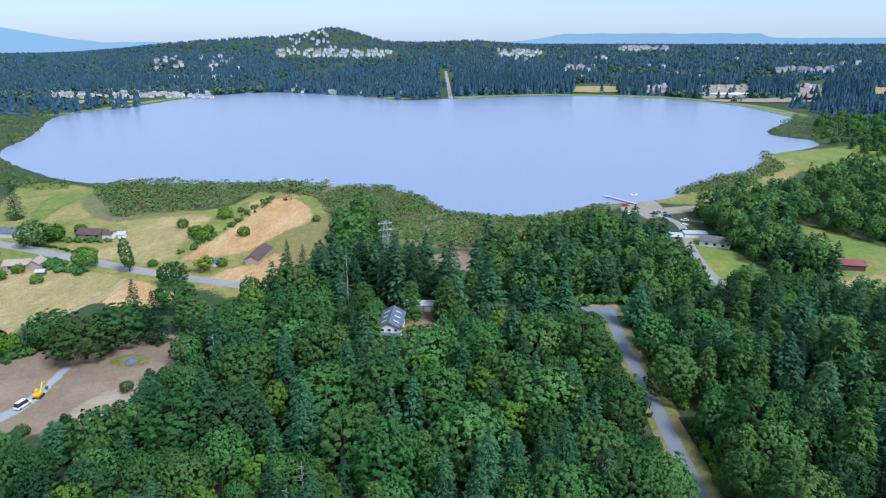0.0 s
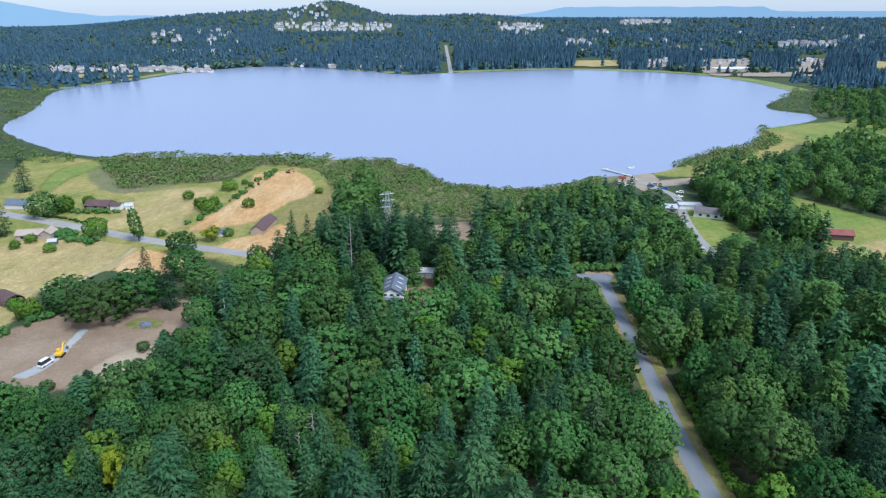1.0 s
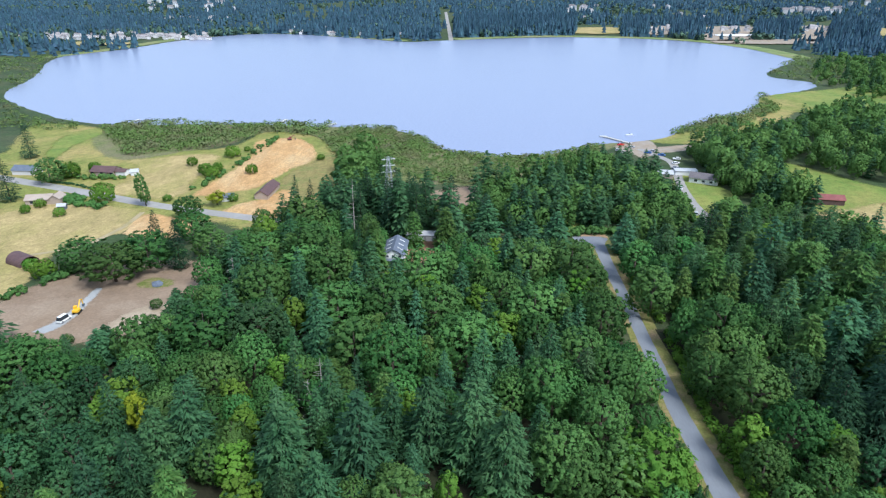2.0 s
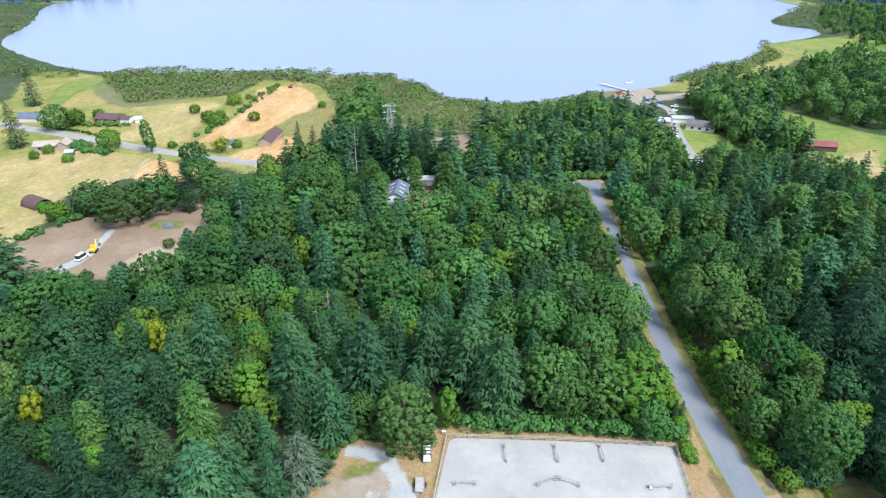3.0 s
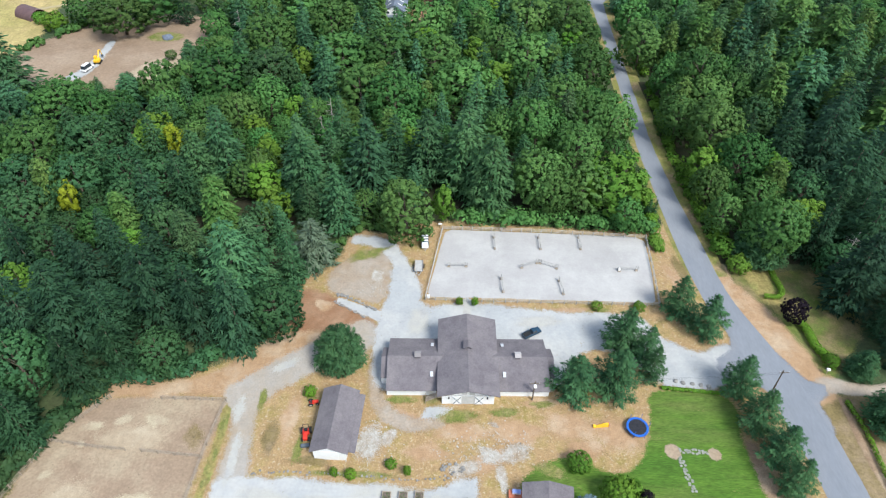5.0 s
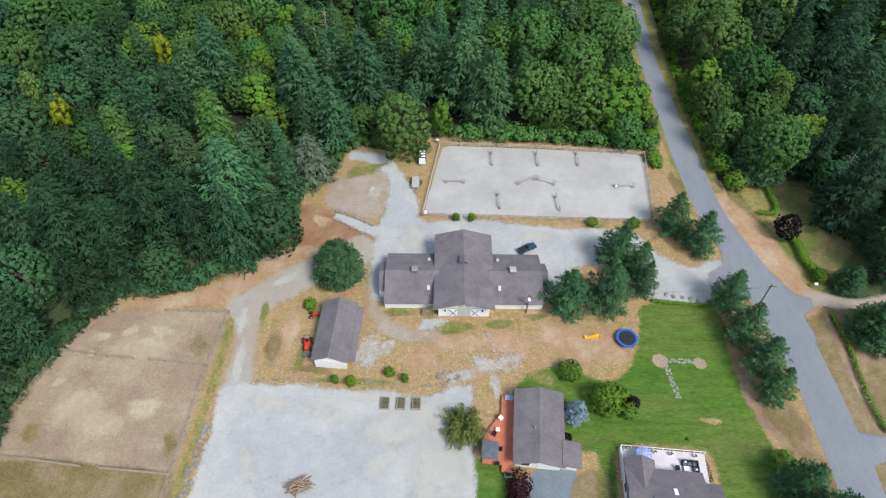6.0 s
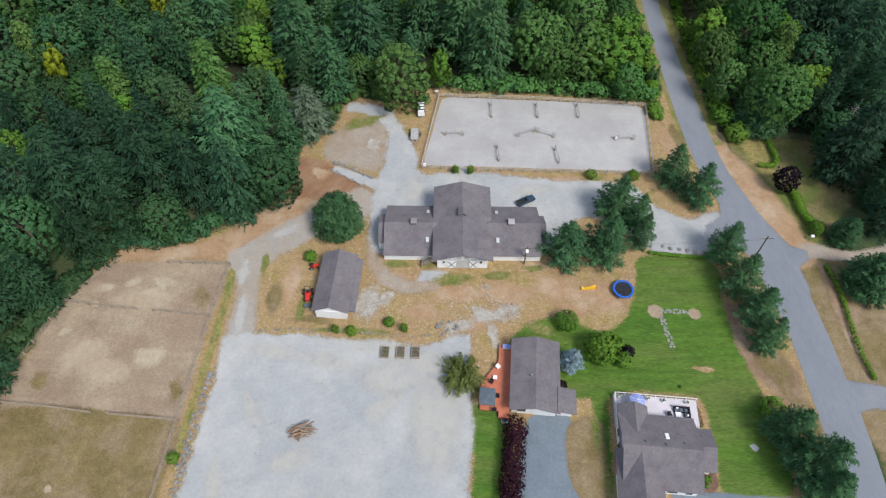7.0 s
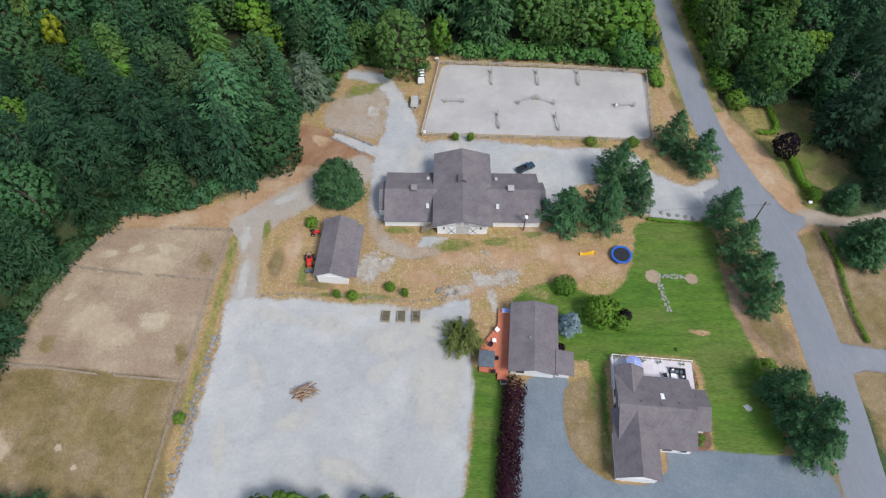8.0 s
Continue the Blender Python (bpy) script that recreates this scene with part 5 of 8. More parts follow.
def build_woods():
    rng = random.Random(7)
    found, count, rest = [], {"fir": 0, "leaf": 0}, []
    west = ROADLINES[0]
    for outline, firs, hf, hl, gap in WOODS:
        xs, ys = [p[0] for p in outline], [p[1] for p in outline]
        for _ in range(int((max(xs) - min(xs)) * (max(ys) - min(ys)) / (gap * gap) * 4)):
            x, y = rng.uniform(min(xs), max(xs)), rng.uniform(min(ys), max(ys))
            if not inside(x, y, outline) or any((x - a) ** 2 + (y - b) ** 2 < (0.4 * gap + 0.68 * min(c, 8.0)) ** 2 for a, b, c in STANDS) or not free(x, y, CLEAR, 8.0):
                continue
            grove = noise.noise((x * 0.03, y * 0.03, 5.0))
            fir = rng.random() < firs + 0.5 * grove
            h = max(8, rng.gauss(hf, 2.6) if fir else rng.gauss(hl, 1.8))
            if x < 62 and y > 74:
                h = min(h, 1.1 * near_line(x, y, west) - 1.5)
            if h < 4:
                continue
            k = "fir" if fir else "leaf"
            r = rng.uniform(0.24, 0.31) * h if fir else rng.uniform(0.36, 0.46) * h
            found.append((k, x, y, h, r))
            STANDS.append((x, y, r))
    for k, x, y, h, r in sorted(found, key=lambda q: math.hypot(q[1], q[2] - 20)):
        fir = k == "fir"
        if count[k] < 290:
                count[k] += 1
                u = rng.random()
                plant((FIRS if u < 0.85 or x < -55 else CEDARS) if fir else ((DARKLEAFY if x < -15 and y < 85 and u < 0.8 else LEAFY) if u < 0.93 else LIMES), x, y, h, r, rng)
        else:
            rest.append((k, x, y, h))
    return rest


REST = build_woods()


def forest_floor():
    """Leaf litter under the trees, its colour darkened to stand for shade, a strip of ground for each part of the wood.
    """
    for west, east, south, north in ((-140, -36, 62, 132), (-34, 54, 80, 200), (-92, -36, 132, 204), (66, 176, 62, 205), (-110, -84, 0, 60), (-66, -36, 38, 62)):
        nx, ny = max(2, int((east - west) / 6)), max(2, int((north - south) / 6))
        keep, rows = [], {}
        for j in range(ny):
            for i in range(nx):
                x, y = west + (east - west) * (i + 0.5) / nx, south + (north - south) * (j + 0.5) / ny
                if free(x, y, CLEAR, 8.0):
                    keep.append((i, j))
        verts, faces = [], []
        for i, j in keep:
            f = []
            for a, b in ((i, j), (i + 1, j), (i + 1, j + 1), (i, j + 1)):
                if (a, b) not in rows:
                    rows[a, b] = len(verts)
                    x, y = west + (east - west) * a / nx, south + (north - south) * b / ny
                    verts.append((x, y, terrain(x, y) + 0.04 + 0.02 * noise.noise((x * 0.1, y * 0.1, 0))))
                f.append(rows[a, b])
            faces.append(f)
        tagged(new("forest_floor", mesh_of("forest_floor", verts, faces, M_SHADEDUFF, True)), "leaf litter under the trees with shade painted in", "forest floor", kind="structure")


forest_floor()


def stuff_woods(name, label, category, rows, material_fir, material_leaf, seed, fir_gap=1.7, leaves=600, size=1.15):
    """Joined woods of trees that nobody could count: firs in one mesh, leafy trees in another."""
    rng = np.random.default_rng(seed)
    firs = [fir_crown(seed + i, 22, 5.0, 0.04, fir_gap, 0.3, 1.4, 0.95, 0.3, 6, 11, 1.6) for i in range(3)]
    leafy = [broad_crown(seed + i, 15, 5.8, leaves, size, 0.0, 110) for i in range(3)]
    plain = [broad_crown(seed + i, 15, 5.8, 260, 1.9, 0.0, 50) for i in range(3)]
    for kind, forms, h0, mat in (("fir", firs, 22, material_fir), ("leaf", leafy, 15, material_leaf)):
        got = []
        for k, x, y, h in rows:
            if k != kind:
                continue
            a, s, f = rng.uniform(0, 6.28), h / h0, (plain if kind == "leaf" and y > 420 else forms)[rng.integers(3)]
            c, d = math.cos(a), math.sin(a)
            q = f @ np.array([[c, d, 0], [-d, c, 0], [0, 0, 1]]) * s * np.array([rng.uniform(1.05, 1.4) if kind == "fir" else rng.uniform(0.9, 1.15)] * 2 + [1])
            q[:, :3] += np.array([x, y, terrain(x, y)])
            got.append(q)
        if got:
            tagged(new(name, quad_mesh(name, np.concatenate(got), mat)), label % ("dark firs" if kind == "fir" else "leafy green trees"), category, kind="stuff")


def fill(outline, firs, hf, hl, gap, seed, clear=CLEAR):
    rng, got = random.Random(seed), []
    xs, ys = [p[0] for p in outline], [p[1] for p in outline]
    for _ in range(int((max(xs) - min(xs)) * (max(ys) - min(ys)) / (gap * gap) * 2)):
        x, y = rng.uniform(min(xs), max(xs)), rng.uniform(min(ys), max(ys))
        if inside(x, y, outline) and not any((x - a) ** 2 + (y - b) ** 2 < gap * gap * 0.6 for _, a, b, _h in got) and free(x, y, clear, 6) \
                and not any((x - a) ** 2 + (y - b) ** 2 < (0.8 * c) ** 2 for a, b, c in STANDS):
            f = rng.random() < firs
            got.append(("fir" if f else "leaf", x, y, max(5, rng.gauss(hf if f else hl, 3))))
    return got


MIDWOODS = [
    ([(123.9, 250.2), (140.6, 256.7), (160.8, 256.7), (171.3, 241.0), (170.9, 219.0), (117.1, 226.8)], 0.5, 9, 8, 5.5),
    ([(-66, 232), (-10, 234), (-6, 262), (-62, 266)], 0.9, 22, 13, 6.0),
    ([(-52, 292), (-36, 292), (-34, 330), (-48, 356), (-62, 330)], 0.0, 18, 12, 5.5),
    ([(-4, 240), (60, 236), (62, 300), (20, 300), (18, 268), (-2, 258)], 0.45, 18, 12, 6.5),
    ([(40, 290), (110, 258), (118, 325), (104, 356), (70, 338)], 0.4, 17, 11, 6.4),
    ([(30, 234), (64, 236), (112, 244), (118, 292), (70, 292)], 0.45, 17, 11, 6.0),
    ([(152, 285), (180, 262), (184, 300), (205, 352), (225, 400), (190, 396), (160, 376), (152, 340)], 0.3, 17, 13, 6.0),
    ([(205, 355), (245, 310), (420, 380), (520, 500), (330, 505), (230, 420)], 0.2, 15, 13, 9.0),
    ([(72, 217), (180, 206), (178, 228), (120, 232), (90, 230)], 0.5, 12, 10, 5.6),
    ([(175, 130), (260, 90), (330, 160), (215, 205), (190, 235)], 0.7, 20, 14, 9.0),
    ([(400, 560), (700, 600), (760, 860), (520, 860), (410, 690)], 0.25, 13, 9, 11.0),
    ([(-260, 150), (-175, 150), (-160, 130), (-135, 120), (-130, 40), (-260, 40)], 0.5, 20, 14, 9.0),
]
_rows = list(REST)
for _i, (_o, _f, _hf, _hl, _g) in enumerate(MIDWOODS):
    _rows += fill(_o, _f, _hf, _hl, _g, 40 + _i)
stuff_woods("wood", "wood of %s beyond the farm", "wood", _rows, M_FIR, M_BRIGHTLEAF, 50)


def scrub_belt(name, label, line, width, n, low, high, material, seed, size=0.5):
    """Undergrowth along a line: heaped sprays of leaves, uncountable."""
    rng, r2, bits = np.random.default_rng(seed), random.Random(seed), []
    pts = curve_through(line, False, 1.0)
    for _ in range(n):
        q = pts[r2.randrange(len(pts))]
        x, y = q.x + r2.uniform(-width, width) / 2, q.y + r2.uniform(-width, width) / 2
        h = r2.uniform(low, high)
        k = 46
        d = spread(rng, k, 0.8)
        p = d * np.array([h * 0.6, h * 0.6, h * 0.5]) * rng.uniform(0.7, 1.0, k)[:, None] + np.array([x, y, terrain(x, y) + h * 0.45])
        bits.append(leaf_quads(rng, p, d, size * (0.7 + h / 6)))
    tagged(new(name, quad_mesh(name, np.concatenate(bits), material)), label, "undergrowth", kind="stuff")


scrub_belt("undergrowth", "leafy green thicket behind the riding arena", [(4, 76.5), (20, 76.5), (36, 75.5), (51, 74)], 3.5, 120, 2.0, 4.5, M_LEAF, 1)
scrub_belt("undergrowth", "bright green bushes along the road edge", [(67, 66), (66.2, 80), (65.6, 100), (67, 125), (68.4, 150), (70, 185)], 2.4, 190, 1.2, 3.2, M_BUSH, 2)
scrub_belt("undergrowth", "bright green bushes beside the arena fence", [(52.2, 66), (52.6, 73), (53.6, 80), (54.2, 88)], 2.2, 70, 1.0, 2.6, M_LIME, 3)
scrub_belt("undergrowth", "green thicket at the foot of the wood", [(-63, 28.5), (-50, 30.5), (-39, 37.5), (-32, 45), (-33, 54), (-26, 64)], 3.0, 130, 1.2, 4.0, M_DARKLEAF, 4)
scrub_belt("undergrowth", "green thicket beside a paddock fence", [(-64, 27), (-71, 15), (-78, -5), (-88, -22)], 3.0, 150, 1.2, 4.0, M_DARKLEAF, 5)
scrub_belt("undergrowth", "garden bushes round a roadside cottage", [(-196, 288), (-188, 282), (-178, 276), (-170, 272)], 7, 60, 1.5, 3.6, M_LEAF, 7, 0.9)
scrub_belt("undergrowth", "garden bushes round a ranch house", [(-216, 326), (-206, 323), (-196, 322), (-184, 322)], 5, 46, 1.0, 3.0, M_LEAF, 8, 0.9)
scrub_belt("undergrowth", "low clipped hedge along a country road", [(-222, 316), (-205, 310), (-188, 302)], 1.4, 50, 1.0, 1.6, M_DARKLEAF, 9, 0.7)
scrub_belt("undergrowth", "green bushes between two hay fields", [(-134, 300), (-130, 325), (-126, 350), (-122, 385), (-118, 418)], 5, 60, 1.2, 3.6, M_LEAF, 10, 0.9)
scrub_belt("undergrowth", "green bushes along the lane to the boat launch", [(118, 250), (120, 275), (122, 300)], 4, 40, 1.5, 4.0, M_LEAF, 11, 0.9)
scrub_belt("undergrowth", "bushes and brambles at a road end", [(40, 232), (56, 234), (66, 236), (80, 236), (96, 240)], 6, 70, 1.5, 4.5, M_LEAF, 12, 0.9)
scrub_belt("undergrowth", "green bushes at the edge of a clearing", [(-150, 170), (-140, 190), (-124, 206), (-104, 210)], 5, 60, 1.2, 3.6, M_LEAF, 13, 0.9)
scrub_belt("undergrowth", "weeds and low bushes at a gravel turn", [(-25, 65), (-20, 72.5), (-10, 73), (-3, 71)], 2.5, 60, 0.8, 2.5, M_LEAF, 6)


# ---- beyond the lake ----
def simple_fir(rng, x, y, z, h, r):
    """A ragged far fir: three skirts of uneven points round a stem."""
    tris = []
    for lo, hi, w in ((0.0, 0.5, 1.0), (0.28, 0.78, 0.75), (0.58, 1.0, 0.45)):
        a0 = rng.uniform(0, 6.28)
        pts = []
        for i in range(5):
            a, rr = a0 + 1.2566 * i, r * w * rng.uniform(0.65, 1.3)
            pts.append((x + math.cos(a) * rr, y + math.sin(a) * rr, z + h * (lo + rng.uniform(-0.05, 0.08))))
        top = (x, y, z + h * hi)
        tris += [(pts[i], pts[(i + 1) % 5], top) for i in range(5)]
    return tris


def tri_mesh(name, tris, material):
    v = [p for t in tris for p in t]
    return mesh_of(name, v, [(i, i + 1, i + 2) for i in range(0, len(v), 3)], material)


# places without trees beyond the lake: x / y bearing from, to, distance from, to
OPEN = [(-0.62, -0.31, 1060, 1225), (0.205, 0.275, 1200, 1520), (0.318, 0.352, 1150, 1480), (0.405, 0.482, 1100, 1480), (0.552, 0.598, 1050, 1600), (0.675, 0.76, 1050, 1400), (0.47, 0.60, 1040, 1150),
        (-0.006, 0.018, 1100, 2000), (-0.26, -0.07, 2350, 2850), (0.08, 0.16, 2450, 2800), (0.27, 0.35, 2800, 3200), (0.19, 0.22, 1850, 2050), (0.52, 0.61, 1750, 1950)]
# thick stands on the far shore: bearing from, to, distance from, to, how many, height
STANDS_FAR = [(0.018, 0.205, 1210, 1620, 1100, 25), (0.277, 0.316, 1190, 1420, 110, 25), (0.354, 0.403, 1150, 1420, 150, 27), (0.483, 0.551, 1155, 1400, 210, 28), (0.60, 0.67, 1080, 1350, 240, 28)]


def build_far_woods():
    rng = random.Random(3)
    tris = []
    lake = [tuple(p) for p in curve_through(LAKE, True, 25)]
    shore = curve_through(LAKE[18:30], False, 25)
    for b0, b1, d0, d1, n, h in STANDS_FAR:
        for _ in range(n):
            b, y = rng.uniform(b0, b1), rng.uniform(d0, d1)
            if near_line(b * y, y, shore) > 40:
                tris += simple_fir(rng, b * y, y, terrain(b * y, y), h * rng.uniform(0.75, 1.2), rng.uniform(3.2, 5.8))
    near = 0
    while near < 15000:
        y = 1000 * math.exp(rng.uniform(-0.1, 1.32))
        b = rng.uniform(-0.82, 0.86)
        x = b * y
        if y > 3700 or inside(x, y, lake):
            continue
        if any(a < b < c and d < y < e for a, c, d, e in OPEN) and rng.random() < 0.93:
            continue
        if y < 2300 and noise.noise((x * 0.004, y * 0.0025, 2.0)) < -0.18 and rng.random() < 0.75:
            continue
        if b < 0 and y < 1180 and rng.random() < 0.7:
            continue
        near += 1
        if b > 0 and y < 1700 and near_line(x, y, shore) < 45:
            continue
        tris += simple_fir(rng, x, y, terrain(x, y), rng.uniform(12, 24) * (1 - 0.35 * smooth01((y - 1500) / 1500)), rng.uniform(3.2, 5.6) * (1 + y / 3500))
    forms = [broad_crown(200 + i, 9, 7.5, 46, 4.2, 0.0, 16) for i in range(4)]
    got = []
    while len(got) < 1700:
        y, b = 1040 * math.exp(rng.uniform(0.0, 1.1)), rng.uniform(-0.80, 0.84)
        x = b * y
        if inside(x, y, lake) or (b > 0 and y < 1600 and near_line(x, y, shore) < 35) or noise.noise((x * 0.005, y * 0.003, 9.0)) < (0.02 if b > -0.35 or y > 1500 else -0.3):
            continue
        if any(a < b < c and d < y < e for a, c, d, e in OPEN):
            continue
        q = forms[rng.randrange(4)] * rng.uniform(0.7, 1.3)
        q[:, :3] += np.array([x, y, terrain(x, y)])
        got.append(q)
    tagged(new("far_wood", quad_mesh("far_wood", np.concatenate(got), M_HAZYLEAF)), "hazy green leafy woods on the slopes beyond the lake", "wood", kind="stuff")
    tagged(new("far_wood", tri_mesh("far_wood", tris, M_HAZYFIR)), "haze-blue fir woods on the hills beyond the lake", "wood", kind="stuff")


build_far_woods()


def gable_solid(bm, x0, x1, y0, y1, z0, z1, z2, along_x=True):
    """Walls up to the eaves with two gable ends."""
    if along_x:
        ends = [[(x, y0, z0), (x, y1, z0), (x, y1, z1), (x, (y0 + y1) / 2, z2), (x, y0, z1)] for x in (x0, x1)]
    else:
        ends = [[(x1, y, z0), (x0, y, z0), (x0, y, z1), ((x0 + x1) / 2, y, z2), (x1, y, z1)] for y in (y0, y1)]
    a, b = ([bm.verts.new(p) for p in e] for e in ends)
    bm.faces.new(a), bm.faces.new(b[::-1])
    for i in range(5):
        bm.faces.new((a[i], b[i], b[(i + 1) % 5], a[(i + 1) % 5]))
    bmesh.ops.recalc_face_normals(bm, faces=bm.faces[:])
    return bm


def gable_roof(bm, x0, x1, y0, y1, z1, z2, over=0.5, thick=0.18, along_x=True, end=None):
    """Two thick slopes meeting at a ridge, overhanging the walls."""
    end = over if end is None else end
    half = ((y1 - y0) if along_x else (x1 - x0)) / 2
    mid = ((y0 + y1) if along_x else (x0 + x1)) / 2
    drop = (z2 - z1) / half * over
    lo, hi = ((x0 - end, x1 + end) if along_x else (y0 - end, y1 + end))
    for s in (-1, 1):
        sec = [(mid + s * (half + over), z1 - drop + 0.02), (mid + s * (half + over), z1 - drop + thick), (mid, z2 + thick), (mid, z2 + 0.02)]
        a, b = ([bm.verts.new((e, q, z) if along_x else (q, e, z)) for q, z in sec] for e in (lo, hi))
        made = [bm.faces.new(a), bm.faces.new(b[::-1])] + [bm.faces.new((a[i], b[i], b[(i + 1) % 4], a[(i + 1) % 4])) for i in range(4)]
        bmesh.ops.recalc_face_normals(bm, faces=made)
    return bm


def hut(name, label, category, w, d, eave, ridge, wall, roof, at=(0, 0), turn=0.0, group="", openings=()):
    """A plain gabled house: wall, roof, and any windows or doors on its south side."""
    ob = thing(name, label, category, (*at, terrain(*at)), turn, group)
    wl = part("wall", gable_solid(bmesh.new(), -w / 2, w / 2, -d / 2, d / 2, -0.3, eave, ridge), wall, ob)
    part("roof", gable_roof(bmesh.new(), -w / 2, w / 2, -d / 2, d / 2, eave, ridge, 0.45), roof, ob)
    for kind, x, z0, ww, hh in openings:
        part(kind, boxes((x - ww / 2, x + ww / 2, -d / 2 - 0.06, -d / 2 + 0.04, z0, z0 + hh)), M_GLASS if kind == "window" else M_WHITE, ob)
    return ob


def build_far_houses():
    rng, first, town = random.Random(11), None, []
    # bearing from, to, distance from, to, how many
    for b0, b1, d0, d1, n in ((-0.62, -0.36, 1150, 1290, 110), (-0.70, -0.55, 1250, 1500, 12), (-0.69, -0.6, 1150, 1260, 12), (-0.24, -0.02, 1240, 1400, 44), (-0.56, -0.46, 1400, 1440, 12), (-0.43, -0.33, 1560, 1640, 14),
                              (-0.255, -0.08, 2450, 2800, 110), (-0.235, -0.165, 2850, 3250, 24), (-0.48, -0.30, 1900, 2500, 24), (0.085, 0.155, 2500, 2780, 44), (0.27, 0.345, 2850, 3150, 44),
                              (0.32, 0.352, 1330, 1460, 9), (0.52, 0.61, 1780, 1930, 30), (0.19, 0.22, 1880, 2020, 12), (0.1, 0.7, 1600, 2600, 24), (0.553, 0.598, 1250, 1500, 10), (0.42, 0.475, 1330, 1430, 8)):
        for _ in range(n):
            b, y = rng.uniform(b0, b1), rng.uniform(d0, d1)
            x = b * y
            m = pose(x, y, terrain(x, y) + (6 if y > 1600 else 1), 0, 0, rng.choice((0, 90)) + rng.uniform(-15, 15))
            if y > 1700:
                town.append(m @ Matrix.Scale(rng.uniform(0.7, 1.15), 4))
            elif first is None:
                first = hut("far_house", "small pale gabled house among trees beyond the lake", "house", 14, 9, 5.5, 8.5, M_HOUSEFAR, M_ROOFFAR, group="houses beyond the lake",
                            openings=(("window", -4, 1, 1.6, 1.5), ("window", 0, 1, 1.6, 1.5), ("window", 4, 1, 1.6, 1.5)))
                first.matrix_basis = m
            else:
                copy_thing(first, m).scale = (rng.uniform(0.55, 0.85),) * 3
    verts, faces, roof = [], [], []                       # the town on the hills: walls and roofs of every house in one mesh
    for m in town:
        for k, bm in enumerate((gable_solid(bmesh.new(), -7, 7, -4.5, 4.5, -7, 5.5, 8.5), gable_roof(bmesh.new(), -7, 7, -4.5, 4.5, 5.5, 8.5, 0.45))):
            base = len(verts)
            bm.verts.index_update()
            verts += [m @ v.co for v in bm.verts]
            faces += [[base + v.index for v in f.verts] for f in bm.faces]
            roof += [k] * len(bm.faces)
            bm.free()
    me = mesh_of("far_town", verts, faces, M_TOWN)
    me.materials.append(M_ROOFFAR)
    me.polygons.foreach_set("material_index", roof)
    tagged(new("far_town", me), "white and grey houses crowded on wooded hills", "houses", kind="stuff")


build_far_houses()


def build_marsh():
    """Low shrubs and willows between the fields and the water: outline, how many, lowest, highest."""
    rng, r2, bits = np.random.default_rng(9), random.Random(5), []
    lakepoly = [tuple(p) for p in curve_through(LAKE, True, 15)]
    zones = [([(-262, 455), (-205, 372), (-168, 385), (-148, 400), (-131, 438), (-91, 424), (-80, 470), (-230, 478)], 900, 1.8, 4.0),
             ([(-91, 424), (-72, 380), (-62, 340), (-30, 330), (-10, 420), (-60, 465)], 900, 0.9, 2.6),
             ([(-30, 330), (0, 314), (36, 310), (66, 340), (101, 378), (115, 412), (40, 385), (-20, 428)], 1500, 0.5, 1.7),
             ([(150, 425), (215, 440), (290, 520), (310, 590), (270, 560), (190, 470)], 420, 1.0, 3.2),
             ([(-440, 600), (-330, 480), (-262, 452), (-300, 440), (-400, 470), (-520, 600)], 420, 1.0, 3.0),
             ([(-600, 900), (-540, 900), (-450, 700), (-430, 600), (-520, 600), (-620, 760)], 260, 1.5, 4.5),
             ([(380, 640), (520, 700), (560, 900), (490, 900), (380, 730)], 300, 1.5, 5.0)]
    for outline, n, low, high in zones:
        xs, ys = [p[0] for p in outline], [p[1] for p in outline]
        while n:
            x, y = r2.uniform(min(xs), max(xs)), r2.uniform(min(ys), max(ys))
            if not inside(x, y, outline) or inside(x, y, lakepoly):
                continue
            n -= 1
            h = r2.uniform(low, high) * 1.3 * (1.25 if noise.noise((x * 0.03, y * 0.03, 8)) > 0 else 0.8)
            w, k = h * r2.uniform(0.9, 1.6), 22
            d = spread(rng, k, 0.9)
            p = d * np.array([w, w, h * 0.6]) * rng.uniform(0.6, 1.0, k)[:, None] + np.array([x, y, terrain(x, y) + h * 0.4])
            bits.append(leaf_quads(rng, p, d, 0.5 + h * 0.15, d * 0.5 + np.array([0, 0, 0.7]) + rng.normal(size=(k, 3)) * 0.15))
    tagged(new("marsh_shrubs", quad_mesh("marsh_shrubs", np.concatenate(bits), M_SCRUB)), "low green-brown willow scrub along the lake shore", "shrubs", kind="stuff")


build_marsh()

